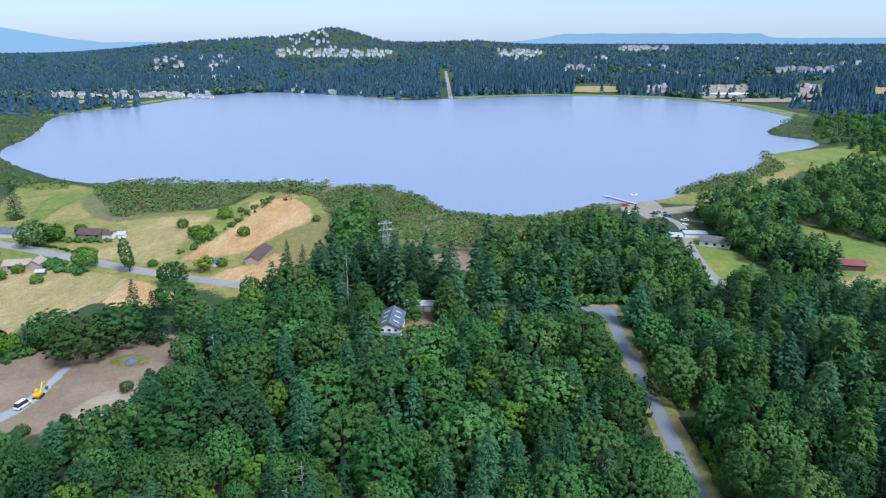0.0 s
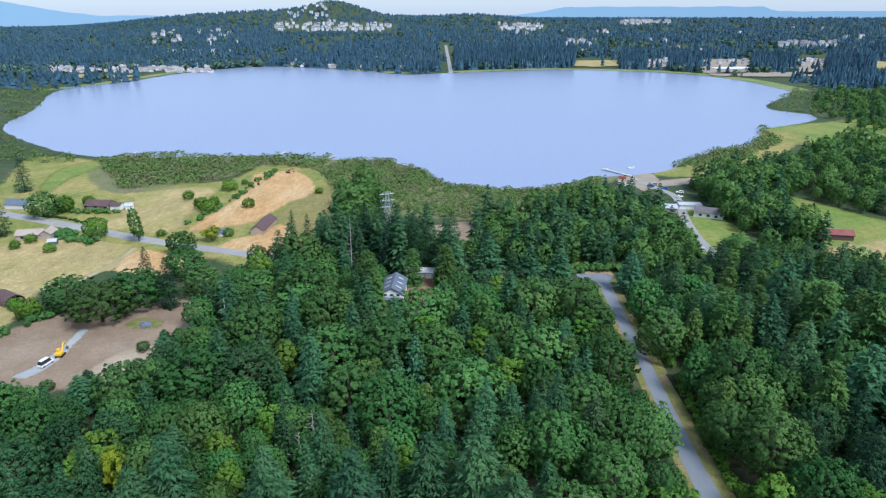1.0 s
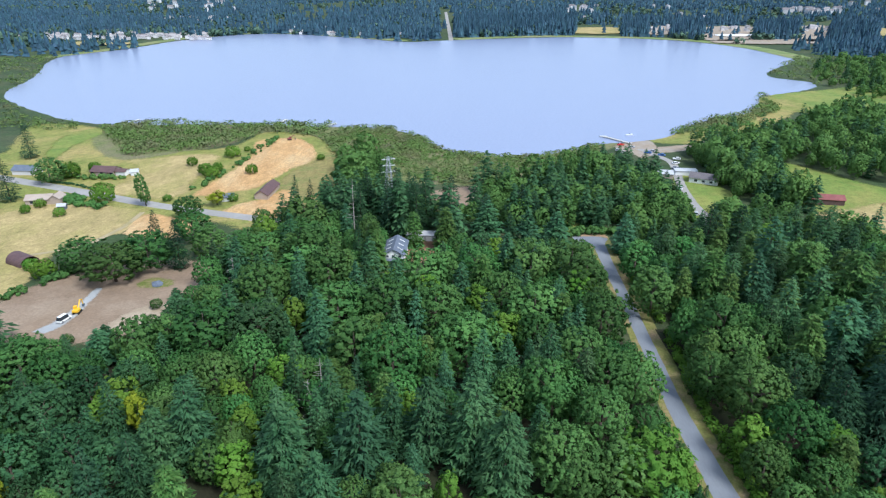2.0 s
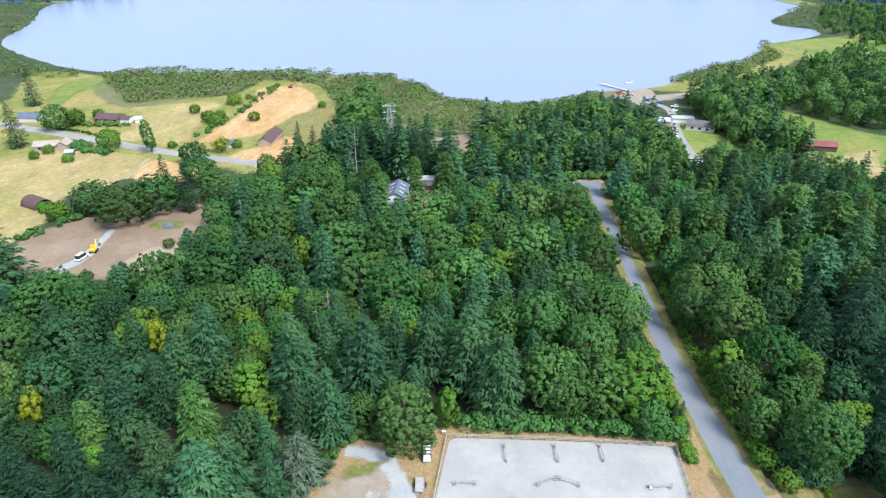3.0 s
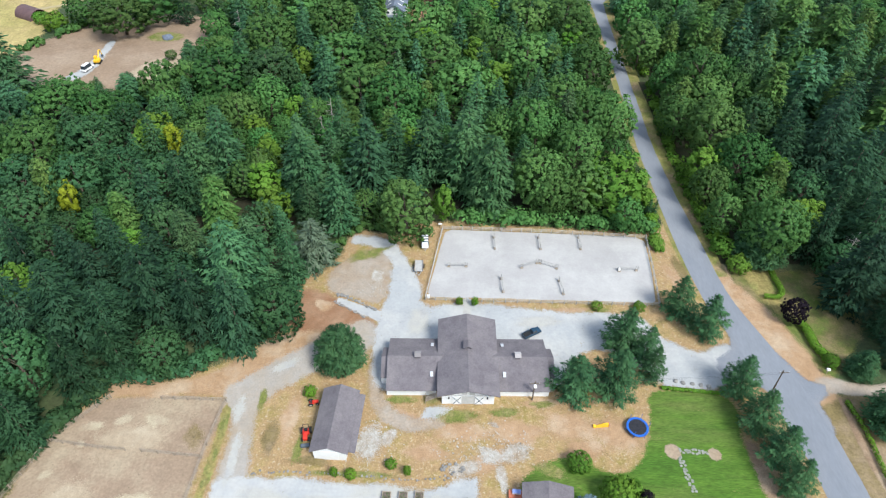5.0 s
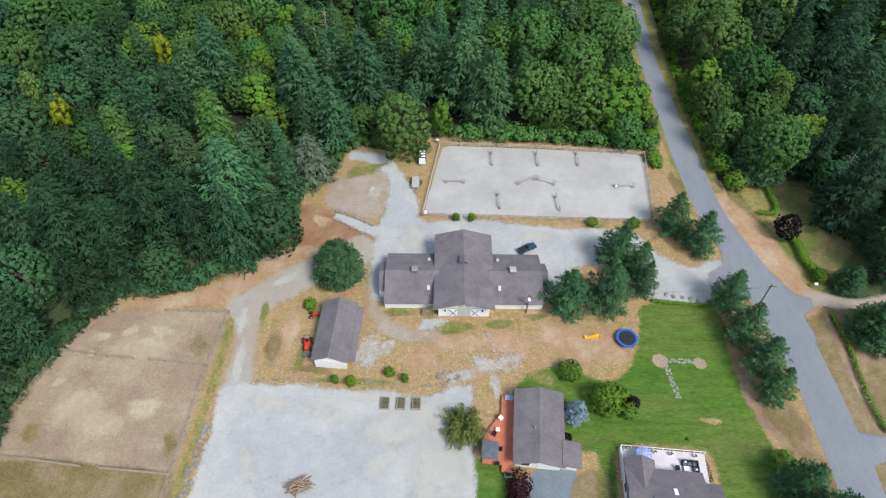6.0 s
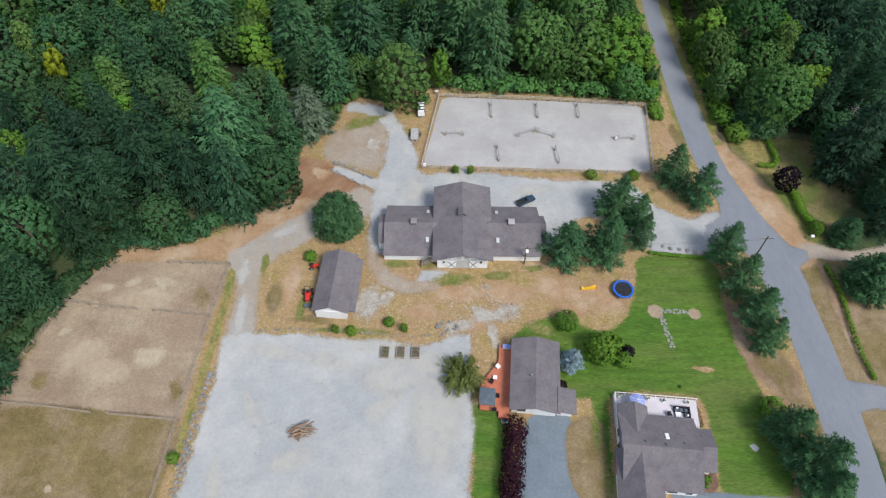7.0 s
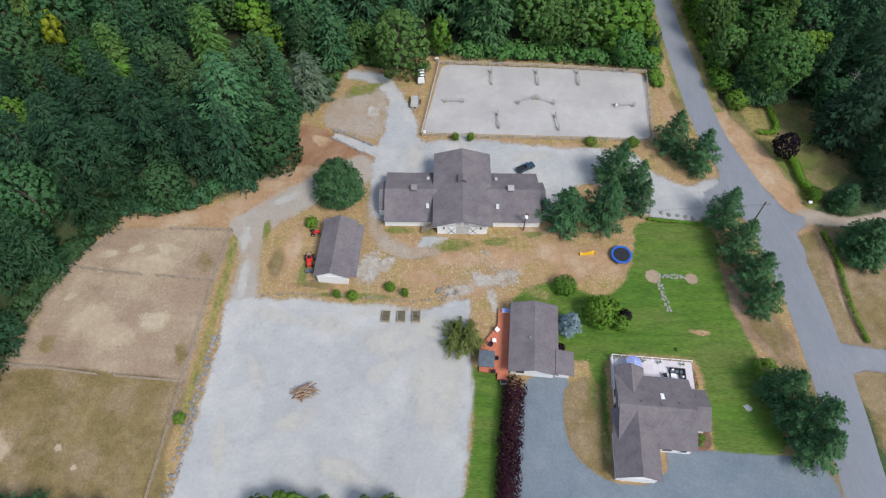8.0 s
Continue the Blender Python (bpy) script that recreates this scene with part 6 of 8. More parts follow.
# ---- the horse farm ----
def build_barn():
    ob = thing("horse_barn", "white horse barn with grey shingle roofs and two side wings", "barn", (5.85, 31, 0))
    W = part("central_wall", gable_solid(bmesh.new(), -4.9, 4.9, -7.4, 8.6, -0.2, 4.5, 5.9, False), M_WHITE, ob)
    R = part("central_roof", gable_roof(bmesh.new(), -4.9, 4.9, -8.6, 9.2, 4.7, 6.2, 0.9, 0.2, False, 0.3), M_SHINGLE, ob)
    for s in (-1, 1):
        x0, x1 = sorted((s * 4.9, s * 15.4))
        part("wing_wall", gable_solid(bmesh.new(), x0, x1, -5.6, 5.4, -0.2, 2.7, 4.9), M_WHITE, ob)
        part("wing_roof", gable_roof(bmesh.new(), x0, x1, -5.6, 5.4, 2.7, 4.9, 0.7, 0.16, True, 0.02), M_SHINGLE, ob)
        e0, e1 = sorted((s * 15.4, s * 16.6))
        part("end_roof", gable_roof(bmesh.new(), e0, e1, -3.0, 3.4, 2.6, 4.3, 0.4, 0.14, True, 0.02), M_SHINGLE, ob)
        part("end_wall", gable_solid(bmesh.new(), e0, e1, -3.0, 3.4, -0.2, 2.6, 4.2), M_WHITE, ob)
        v = part("roof_vent", boxes((s * 9.6 - 0.5, s * 9.6 + 0.5, -0.6, 0.6, 4.5, 5.5), bevel=0.05), M_SHINGLE, ob)
        part("vent_cap", gable_roof(bmesh.new(), s * 9.6 - 0.5, s * 9.6 + 0.5, -0.6, 0.6, 5.5, 5.8, 0.12, 0.06), M_ROOFFAR, v)
        for yy, zz in ((3.6, 3.62), (-3.4, 3.78)):
            m = Matrix.Translation((s * 6.9, yy, zz)) @ Euler((math.atan2(2.2, 5.5) * (-1 if yy > 0 else 1), 0, 0)).to_matrix().to_4x4()
            bm = bmesh.new()
            box(bm, -0.3, 0.3, -0.5, 0.5, 0.06, 0.24, m, 0.03)
            part("skylight", bm, M_FRAME, ob, "small white-framed skylight")
    c = part("ridge_cupola", boxes((-0.7, 0.7, 0.6, 2.0, 5.8, 6.9), bevel=0.05), M_SHINGLE, ob)
    part("cupola_roof", gable_roof(bmesh.new(), -0.7, 0.7, 0.6, 2.0, 6.9, 7.3, 0.2, 0.08, False), M_SHINGLE, c)
    # south gable: sliding doors with cross bracing, trim boards, loft hatch
    y = -7.4
    part("doorway", boxes((-1.3, 1.3, y - 0.02, y + 0.5, 0, 2.5)), M_CONCRETE, ob, "grey closed inner door")
    for s in (-1, 1):
        d = part("sliding_door", boxes((s * 2.1 - 0.85, s * 2.1 + 0.85, y - 0.14, y - 0.05, 0.1, 2.5)), M_WHITE, ob)
        b = bmesh.new()
        for a0, a1 in (((-0.75, 0.2), (0.75, 2.4)), ((-0.75, 2.4), (0.75, 0.2))):
            rod(b, (s * 2.1 + a0[0], y - 0.17, a0[1]), (s * 2.1 + a1[0], y - 0.17, a1[1]), 0.07, None, 4)
        part("cross_brace", b, M_DARKGREY, d, "dark cross brace")
        part("hatch", boxes((s * 0.75 - 0.5, s * 0.75 + 0.5, y - 0.1, y - 0.02, 3.2, 4.2)), M_CONCRETE, ob)
        part("lantern", boxes((s * 3.6 - 0.12, s * 3.6 + 0.12, y - 0.25, y, 1.9, 2.3)), M_BLACK, ob)
    part("belly_board", boxes((-4.95, 4.95, y - 0.12, y - 0.01, 2.75, 2.95)), M_CONCRETE, ob)
    st = part("outside_stair", boxes(*[(-6.2 - 0.28 * i, -5.9 - 0.28 * i, -7.5, -6.4, 2.1 - 0.2 * i, 2.25 - 0.2 * i) for i in range(7)], (-5.9, -4.9, -7.5, -6.0, 2.2, 2.35)), M_WOOD, ob, "weathered wooden stair")
    part("handrail", rods(((-5, -7.5, 3.2), (-6, -7.5, 3.2), 0.05), ((-6, -7.5, 3.2), (-8, -7.5, 1.8), 0.05), ((-6, -7.5, 2.2), (-6, -7.5, 3.2), 0.05), ((-8, -7.5, 0), (-8, -7.5, 1.8), 0.05), ((-8, -6.4, 0), (-8, -6.4, 1.8), 0.05)), M_WOOD, st)


build_barn()


def build_shed():
    ob = thing("storage_shed", "white storage shed with a grey shingle gable roof", "shed", (-18.0, 18.3, 0), -3.5)
    part("wall", gable_solid(bmesh.new(), -3.0, 2.7, -6.2, 6.0, -0.2, 3.0, 4.4, False), M_WHITE, ob)
    part("roof", gable_roof(bmesh.new(), -3.0, 2.7, -6.3, 6.1, 3.0, 4.4, 0.55, 0.16, False, 0.3), M_SHINGLE, ob)
    bm = bmesh.new()
    m = Matrix.Translation((3.2, 0, 2.6)) @ Euler((0, 0.28, 0)).to_matrix().to_4x4()
    box(bm, 0, 1.2, -6.0, 5.8, 0, 0.12, m)
    part("lean_to_roof", bm, M_SHINGLE, ob)
    part("side_door", boxes((2.68, 2.78, -1.0, 2.4, 0, 2.4)), M_WHITE, ob)
    part("main_door", boxes((-1.4, 1.4, -6.26, -6.18, 0, 2.6)), M_WHITE, ob)


build_shed()


def windows(ob, rows):
    """Framed panes: (x, y, z, width, height, facing) with facing x or y."""
    for x, y, z, w, h, face in rows:
        a = (0.08, w / 2) if face == "x" else (w / 2, 0.08)
        f = part("window", boxes((x - a[0], x + a[0], y - a[1], y + a[1], z, z + h)), M_WHITE, ob)
        b = (0.10, w / 2 - 0.1) if face == "x" else (w / 2 - 0.1, 0.10)
        part("pane", boxes((x - b[0], x + b[0], y - b[1], y + b[1], z + 0.1, z + h - 0.1)), M_GLASS, f)


def build_house_one():
    ob = thing("house", "grey-roofed house with a red timber deck", "house", (18.2, 0.6, 0), -5)
    part("wall", gable_solid(bmesh.new(), -3.8, 3.6, -6.6, 5.5, -0.2, 2.9, 4.0, False), M_WHITE, ob)
    part("roof", gable_roof(bmesh.new(), -3.8, 3.6, -7.0, 5.6, 2.9, 4.1, 0.55, 0.18, False, 0.3), M_SHINGLE, ob)
    part("porch_wall", boxes((3.9, 6.3, -6.4, -3.2, -0.2, 2.4)), M_WHITE, ob)
    bm = bmesh.new()
    m = Matrix.Translation((3.6, 0, 3.05)) @ Euler((0, 0.22, 0)).to_matrix().to_4x4()
    box(bm, 0, 3.3, -7.0, -2.6, 0, 0.16, m)
    part("porch_roof", bm, M_SHINGLE, ob)
    part("garage_door", boxes((-0.2, 3.4, -6.66, -6.58, 0, 2.2)), M_WHITE, ob)
    windows(ob, [(-2.2, -6.62, 1.0, 1.6, 1.2, "y"), (-3.82, -3, 1.0, 1.6, 1.3, "x"), (-3.82, 1, 0.3, 2.2, 2.0, "x"), (-3.82, 4.2, 1.0, 1.6, 1.3, "x")])
    part("flue", rods(((-0.9, -1.5, 3.4), (-0.9, -1.5, 4.6), 0.12)), M_STEEL, ob)
    dk = thing("deck", "red-stained timber deck beside a house", "deck", (11.6, 0.4, 0), -5)
    part("decking", extruded([(0.2, 6.3), (2.4, 6.3), (2.4, -7.2), (0.6, -7.2), (0.6, -6), (-2.6, -6), (-2.6, -1.2), (-1.4, 0.2), (0.2, 3.0)], 0.1, 0.6), M_REDWOOD, dk)
    for i in range(29):
        y = 6.1 - i * 0.46
        x0 = 0.2 if y > 3 else (-2.6 if y < -1.2 else 0.2 - (3.0 - y) * 0.65)
        if y < -6:
            x0 = 0.6
        part("board", boxes((x0 + 0.02, 2.38, y - 0.215, y + 0.215, 0.6, 0.625)), M_REDWOOD, dk)
    tb = thing("patio_canopy", "dark grey square fabric canopy over a deck corner", "canopy", (9.7, -4.0, 0.62), -5)
    bm = bmesh.new()
    top = [bm.verts.new((x, y, 2.25)) for x, y in ((-1.35, -1.5), (1.35, -1.5), (1.35, 1.5), (-1.35, 1.5))]
    low = [bm.verts.new((v.co.x, v.co.y, 2.05)) for v in top]
    apex = bm.verts.new((0, 0, 2.5))
    for i in range(4):
        bm.faces.new((top[i], top[(i + 1) % 4], apex)), bm.faces.new((low[i], low[(i + 1) % 4], top[(i + 1) % 4], top[i]))
    part("fabric", bm, M_DARKGREY, tb)
    for sx in (-1, 1):
        for sy in (-1, 1):
            part("post", rods(((sx * 1.3, sy * 1.4, 0), (sx * 1.3, sy * 1.4, 2.2), 0.05)), M_BLACK, tb)


build_house_one()


def build_house_two():
    ob = thing("house", "large grey-roofed house with white walls and attached garage", "house", (37.5, -13.5, 0), -4.5)
    part("wall", gable_solid(bmesh.new(), -6.6, 5.0, -5.2, 6.0, -0.2, 3.0, 5.15), M_WHITE, ob)
    part("roof", gable_roof(bmesh.new(), -6.6, 5.0, -5.2, 6.0, 3.0, 5.2, 0.4, 0.18), M_SHINGLE, ob)
    part("side_wall", gable_solid(bmesh.new(), 5.0, 7.6, -1.6, 4.4, -0.2, 2.6, 4.0), M_WHITE, ob)
    part("side_roof", gable_roof(bmesh.new(), 4.6, 7.6, -1.6, 4.4, 2.7, 4.1, 0.5, 0.16), M_SHINGLE, ob)
    part("bay_wall", gable_solid(bmesh.new(), -6.4, -2.4, 3.0, 7.4, -0.2, 3.0, 4.4, False), M_WHITE, ob)
    part("bay_roof", gable_roof(bmesh.new(), -6.4, -2.4, 0.5, 7.4, 3.0, 4.4, 0.5, 0.16, False, 0.5), M_SHINGLE, ob)
    part("garage_wall", gable_solid(bmesh.new(), -7.2, -1.0, -10.2, -3.0, -0.2, 3.0, 4.9, False), M_WHITE, ob)
    part("garage_roof", gable_roof(bmesh.new(), -7.2, -1.0, -10.2, 0.0, 3.0, 4.9, 0.5, 0.18, False, 0.4), M_SHINGLE, ob)
    gd = part("garage_door", boxes((-6.4, -1.9, -10.26, -10.16, 0, 2.2)), M_WHITE, ob)
    windows(ob, [(-6.62, 3.5, 1.0, 1.5, 1.3, "x"), (-6.62, 1.0, 0.4, 1.8, 2.0, "x"), (-6.62, -2.0, 1.0, 1.5, 1.3, "x"), (1.0, -5.22, 1.0, 1.8, 1.3, "y"), (3.6, -5.22, 1.0, 1.2, 1.3, "y")])
    m = Matrix.Translation((0.2, 2.4, 4.5)) @ Euler((-0.37, 0, 0)).to_matrix().to_4x4()
    bm = bmesh.new()
    box(bm, -0.3, 0.3, -0.55, 0.55, 0.05, 0.25, m, 0.03)
    part("skylight", bm, M_WHITE, ob)
    for x, y, z in ((-3.4, 1.2, 4.9), (-0.2, 0.9, 5.0), (2.8, 1.4, 4.8)):
        part("roof_vent", rods(((x, y, z - 0.3), (x, y, z + 0.4), 0.16)), M_DARKGREY, ob)
    dk = thing("deck", "pale grey-lilac composite deck beside a house", "deck", (38.3, -5.7, 0), -4.5)
    part("platform", boxes((-7.0, 6.9, -3.0, 2.6, 0.2, 0.95)), M_GREYDECK, dk)
    for i in range(19):
        part("board", boxes((-7.0, 6.9, -2.98 + i * 0.295, -2.98 + i * 0.295 + 0.283, 0.95, 0.975)), M_GREYDECK, dk)
    for i in range(9):
        x = -6.9 + i * 13.7 / 8
        part("post", boxes((x - 0.07, x + 0.07, 2.45, 2.59, 0.9, 1.9)), M_WHITE, dk)
    part("rail", boxes((-6.9, 6.85, 2.48, 2.56, 1.85, 1.93)), M_WHITE, dk)
    part("rail", boxes((-7.0, -6.92, -2.9, 2.56, 1.85, 1.93)), M_WHITE, dk)


build_house_two()


def fence(label, line, gap=2.5, high=1.3, rails=(0.45, 0.85, 1.22), material=None, closed=False):
    """Posts and rails along a line of corners."""
    material = material or M_WOOD
    ob = thing("fence", label, "fence")
    pts = [Vector(p) for p in line] + ([Vector(line[0])] if closed else [])
    post = None
    for a, b in zip(pts, pts[1:]):
        n = max(1, round((b - a).length / gap))
        for i in range(n + (1 if b is pts[-1] and not closed else 0)):
            q = a.lerp(b, i / n)
            if post is None:
                p = part("post", boxes((-0.07, 0.07, -0.07, 0.07, -0.2, high)), material, ob)
                post = p.data
            else:
                p = part("post", post, material, ob)
            p.location = (q.x, q.y, terrain(q.x, q.y))
        for z in rails:
            part("rail", rods(((a.x, a.y, z), (b.x, b.y, z), 0.05), sides=4), material, ob)
    return ob


fence("weathered timber rail fence round a riding arena", [(-2.9, 49.8), (-1.0, 62), (0.8, 73.2), (25, 72.3), (50.2, 70.4), (49.4, 60), (48.2, 48.6), (9.5, 49.3)], material=M_GREYWOOD)
fence("weathered timber rail fence round a riding arena", [(6.2, 49.4), (-2.9, 49.8)], material=M_GREYWOOD)
fence("brown timber fence along a horse paddock", [(-61.7, 24.2), (-68.8, 15.6), (-75.2, -5.2), (-83.5, -20)])
fence("brown timber fence dividing horse paddocks", [(-68.8, 15.0), (-60, 13.8), (-55, 13.4)], 2.5, 1.1)
fence("brown timber fence dividing horse paddocks", [(-52, 13.2), (-46, 12.6), (-41.5, 12.2)], 2.5, 1.1)
fence("brown timber fence dividing horse paddocks", [(-75.0, -4.8), (-65, -5.6), (-57, -6.6)], 2.5, 1.1)
fence("brown timber fence dividing horse paddocks", [(-54, -6.8), (-42, -7.8)], 2.5, 1.1)
fence("brown timber fence beside a gravel track", [(-39.8, 23.7), (-40.9, 14.6), (-42.2, -5.4), (-43, -20), (-44, -36)], 2.5, 1.1)
fence("brown timber fence at the top of a paddock", [(-52, 24.0), (-39.8, 23.7)], 2.5, 1.1)


# ---- vehicles ----
def wheel(parent, x, y, r=0.34, w=0.22):
    t = part("wheel", rods(((x, y - w / 2, r), (x, y + w / 2, r), r), sides=12), M_RUBBER, parent)
    part("rim", rods(((x, y - w / 2 - 0.01, r), (x, y + w / 2 + 0.01, r), r * 0.55), sides=8), M_STEEL, t)


def tapered(bm, low, high, z0, z1):
    """A solid between two rectangles (x0, x1, y0, y1) at two heights."""
    a = [bm.verts.new((x, y, z0)) for x, y in ((low[0], low[2]), (low[1], low[2]), (low[1], low[3]), (low[0], low[3]))]
    b = [bm.verts.new((x, y, z1)) for x, y in ((high[0], high[2]), (high[1], high[2]), (high[1], high[3]), (high[0], high[3]))]
    bm.faces.new(b), bm.faces.new(a[::-1])
    for i in range(4):
        bm.faces.new((a[i], a[(i + 1) % 4], b[(i + 1) % 4], b[i]))
    return bm


def car(label, paint, at, turn, pickup=False, van=False):
    ob = thing("pickup_truck" if pickup else "van" if van else "car", label, "pickup" if pickup else "van" if van else "car", (*at, terrain(*at) + 0.12), turn)
    ln = 5.5 if pickup else 4.6
    bm = bmesh.new()
    tapered(bm, (-ln / 2, ln / 2, -0.92, 0.92), (-ln / 2 + 0.06, ln / 2 - 0.12, -0.86, 0.86), 0.35, 0.95)
    part("body", bm, paint, ob)
    x0, x1, top = (-0.3, 1.5, 1.75) if pickup else (-2.1, 1.6, 2.1) if van else (-1.7, 1.0, 1.45)
    part("cabin_glass", tapered(bmesh.new(), (x0, x1, -0.82, 0.82), (x0 + 0.3, x1 - 0.55, -0.68, 0.68), 0.95, top), M_GLASS, ob)
    part("cab_roof", tapered(bmesh.new(), (x0 + 0.28, x1 - 0.52, -0.7, 0.7), (x0 + 0.4, x1 - 0.65, -0.62, 0.62), top, top + 0.06), paint, ob)
    if pickup:
        part("bed", boxes((-2.6, -0.4, -0.75, 0.75, 0.96, 1.0)), M_RUBBER, ob)
        for s in (-1, 1):
            part("bed_side", boxes((-2.65, -0.35, s * 0.84 - 0.06, s * 0.84 + 0.06, 0.9, 1.25)), paint, ob)
        part("tailgate", boxes((-2.72, -2.64, -0.85, 0.85, 0.9, 1.25)), paint, ob)
    for sx in (-1, 1):
        for sy in (-1, 1):
            wheel(ob, sx * ln * 0.31, sy * 0.82)
    for sy in (-1, 1):
        part("headlight", boxes((ln / 2 - 0.1, ln / 2, sy * 0.65 - 0.15, sy * 0.65 + 0.15, 0.68, 0.85)), M_STEEL, ob)
    return ob


M_SILVER = surface("silver_car_paint", (0.45, 0.46, 0.48), (0.5, 0.51, 0.53), 1, 0.3, metal=0.3)
M_BLUECAR = surface("blue_car_paint", (0.03, 0.10, 0.32), (0.04, 0.13, 0.38), 1, 0.3)
car("small dark navy pickup parked on gravel behind a barn", M_NAVY, (19.5, 40.4), 30, pickup=True).scale = (0.76, 0.76, 0.76)
for _at, _t, _p, _lb in (((121.1, 397.5), 10, M_REDPAINT, "small red car parked at the boat launch"), ((126.6, 391), 10, M_SILVER, "silver car parked at the boat launch"),
                         ((133.5, 377), 150, M_BLUECAR, "blue car parked at the boat launch"), ((140.4, 371), 150, M_BLUECAR, "blue car parked on pale gravel"),
                         ((137, 381), 150, M_SILVER, "silver car parked on pale gravel"), ((115.4, 384), 60, M_SILVER, "silver car parked beside shrubs"),
                         ((117.5, 378), 60, M_WHITE, "white car parked beside shrubs"), ((147, 362), 170, M_WHITE, "white car parked on pale gravel"),
                         ((128.6, 303), 80, M_WHITE, "white car on a narrow road"), ((121.6, 261.5), 70, M_SILVER, "silver car on a narrow road"),
                         ((143, 352), 20, M_WHITE, "white car parked beside houses"), ((139, 341), 20, M_NAVY, "dark car parked beside houses")):
    car(_lb, _p, _at, _t)
car("white van parked on graded earth", M_WHITE, (-121.2, 154.2), 75, van=True)


def build_trailers():
    ob = thing("horse_trailer", "white and black horse trailer beside an arena", "trailer", (-3.4, 67.6, 0.12), 92)
    ob.scale = (0.8, 0.8, 0.8)
    part("box", tapered(bmesh.new(), (-2.1, 2.1, -1.0, 1.0), (-1.95, 1.9, -0.9, 0.9), 0.5, 2.3), M_WHITE, ob)
    for x in (-1.2, 0.0, 1.2):
        part("stripe", boxes((x - 0.22, x + 0.22, -1.02, 1.02, 1.5, 2.33)), M_NAVY, ob)
    part("tongue", rods(((-2.1, -0.5, 0.5), (-3.2, 0, 0.5), 0.06), ((-2.1, 0.5, 0.5), (-3.2, 0, 0.5), 0.06)), M_STEEL, ob)
    for s in (-1, 1):
        wheel(ob, 0.3, s * 1.05)
        wheel(ob, -0.5, s * 1.05)
    ob = thing("utility_trailer", "flat grey utility trailer with open bed", "trailer", (-4.6, 59.6, 0.12), 90)
    part("bed", boxes((-1.6, 2.0, -0.95, 0.95, 0.55, 0.65)), M_GREYWOOD, ob)
    for s in (-1, 1):
        part("side_rail", boxes((-1.6, 2.0, s * 0.95 - 0.04, s * 0.95 + 0.04, 0.65, 0.95)), M_WOOD, ob)
        part("fender", boxes((-0.4, 0.7, s * 1.15 - 0.14, s * 1.15 + 0.14, 0.65, 0.72)), M_RUBBER, ob)
        wheel(ob, 0.15, s * 1.15)
    part("tongue", rods(((-1.6, -0.6, 0.55), (-2.9, 0, 0.55), 0.06), ((-1.6, 0.6, 0.55), (-2.9, 0, 0.55), 0.06)), M_STEEL, ob)


build_trailers()


def tractor(label, at, turn, big=True):
    ob = thing("tractor" if big else "ride_on_mower", label, "tractor" if big else "mower", (*at, 0.06), turn)
    s = 1.0 if big else 0.7
    part("bonnet", boxes((0.1 * s, 1.5 * s, -0.4 * s, 0.4 * s, 0.6 * s, 1.25 * s), bevel=0.06), M_REDPAINT, ob)
    part("seat", boxes((-0.7 * s, -0.2 * s, -0.3 * s, 0.3 * s, 0.9 * s, 1.3 * s), bevel=0.04), M_BLACK, ob)
    part("deck", boxes((-0.9 * s, 0.3 * s, -0.65 * s, 0.65 * s, 0.5 * s, 0.8 * s), bevel=0.04), M_REDPAINT, ob)
    for sy in (-1, 1):
        wheel(ob, -0.6 * s, sy * 0.75 * s, 0.62 * s, 0.32 * s)
        wheel(ob, 1.1 * s, sy * 0.6 * s, 0.38 * s, 0.22 * s)
    if big:
        part("roll_bar", rods(((-0.9, -0.5, 0.8), (-0.9, -0.5, 2.1), 0.05), ((-0.9, 0.5, 0.8), (-0.9, 0.5, 2.1), 0.05), ((-0.9, -0.5, 2.1), (-0.9, 0.5, 2.1), 0.05)), M_BLACK, ob)
        part("bucket", boxes((2.0, 2.6, -0.8, 0.8, 0.1, 0.6), bevel=0.05), M_DARKGREY, ob)


tractor("red farm tractor parked beside a shed", (-23.5, 16.8), -85)
tractor("small red ride-on mower beside a shed", (-23.3, 23.3), 10, False)


# ---- arena jumps ----
def jump(at, turn, label="show jump of grey poles between two standards"):
    ob = thing("show_jump", label, "jump", (*at, 0.13), turn, "jumps in the riding arena")
    for s in (-1, 1):
        st = part("standard", boxes((s * 1.75 - 0.05, s * 1.75 + 0.05, -0.05, 0.05, 0, 1.5), (s * 2.3 - 0.05, s * 2.3 + 0.05, -0.05, 0.05, 0, 1.3)), M_GREYWOOD, ob)
        part("foot", boxes((s * 2.0 - 0.35, s * 2.0 + 0.35, -0.3, 0.3, 0, 0.08)), M_WOOD, st)
        for z in (0.45, 0.85, 1.2):
            part("slat", boxes(tuple(sorted((s * 1.75, s * 2.3))) + (-0.03, 0.03, z, z + 0.08)), M_GREYWOOD, st)
    for z in (0.4, 0.75, 1.1):
        part("pole", rods(((-1.75, 0, z), (1.75, 0, z), 0.045)), M_GREYWOOD, ob)
    return ob


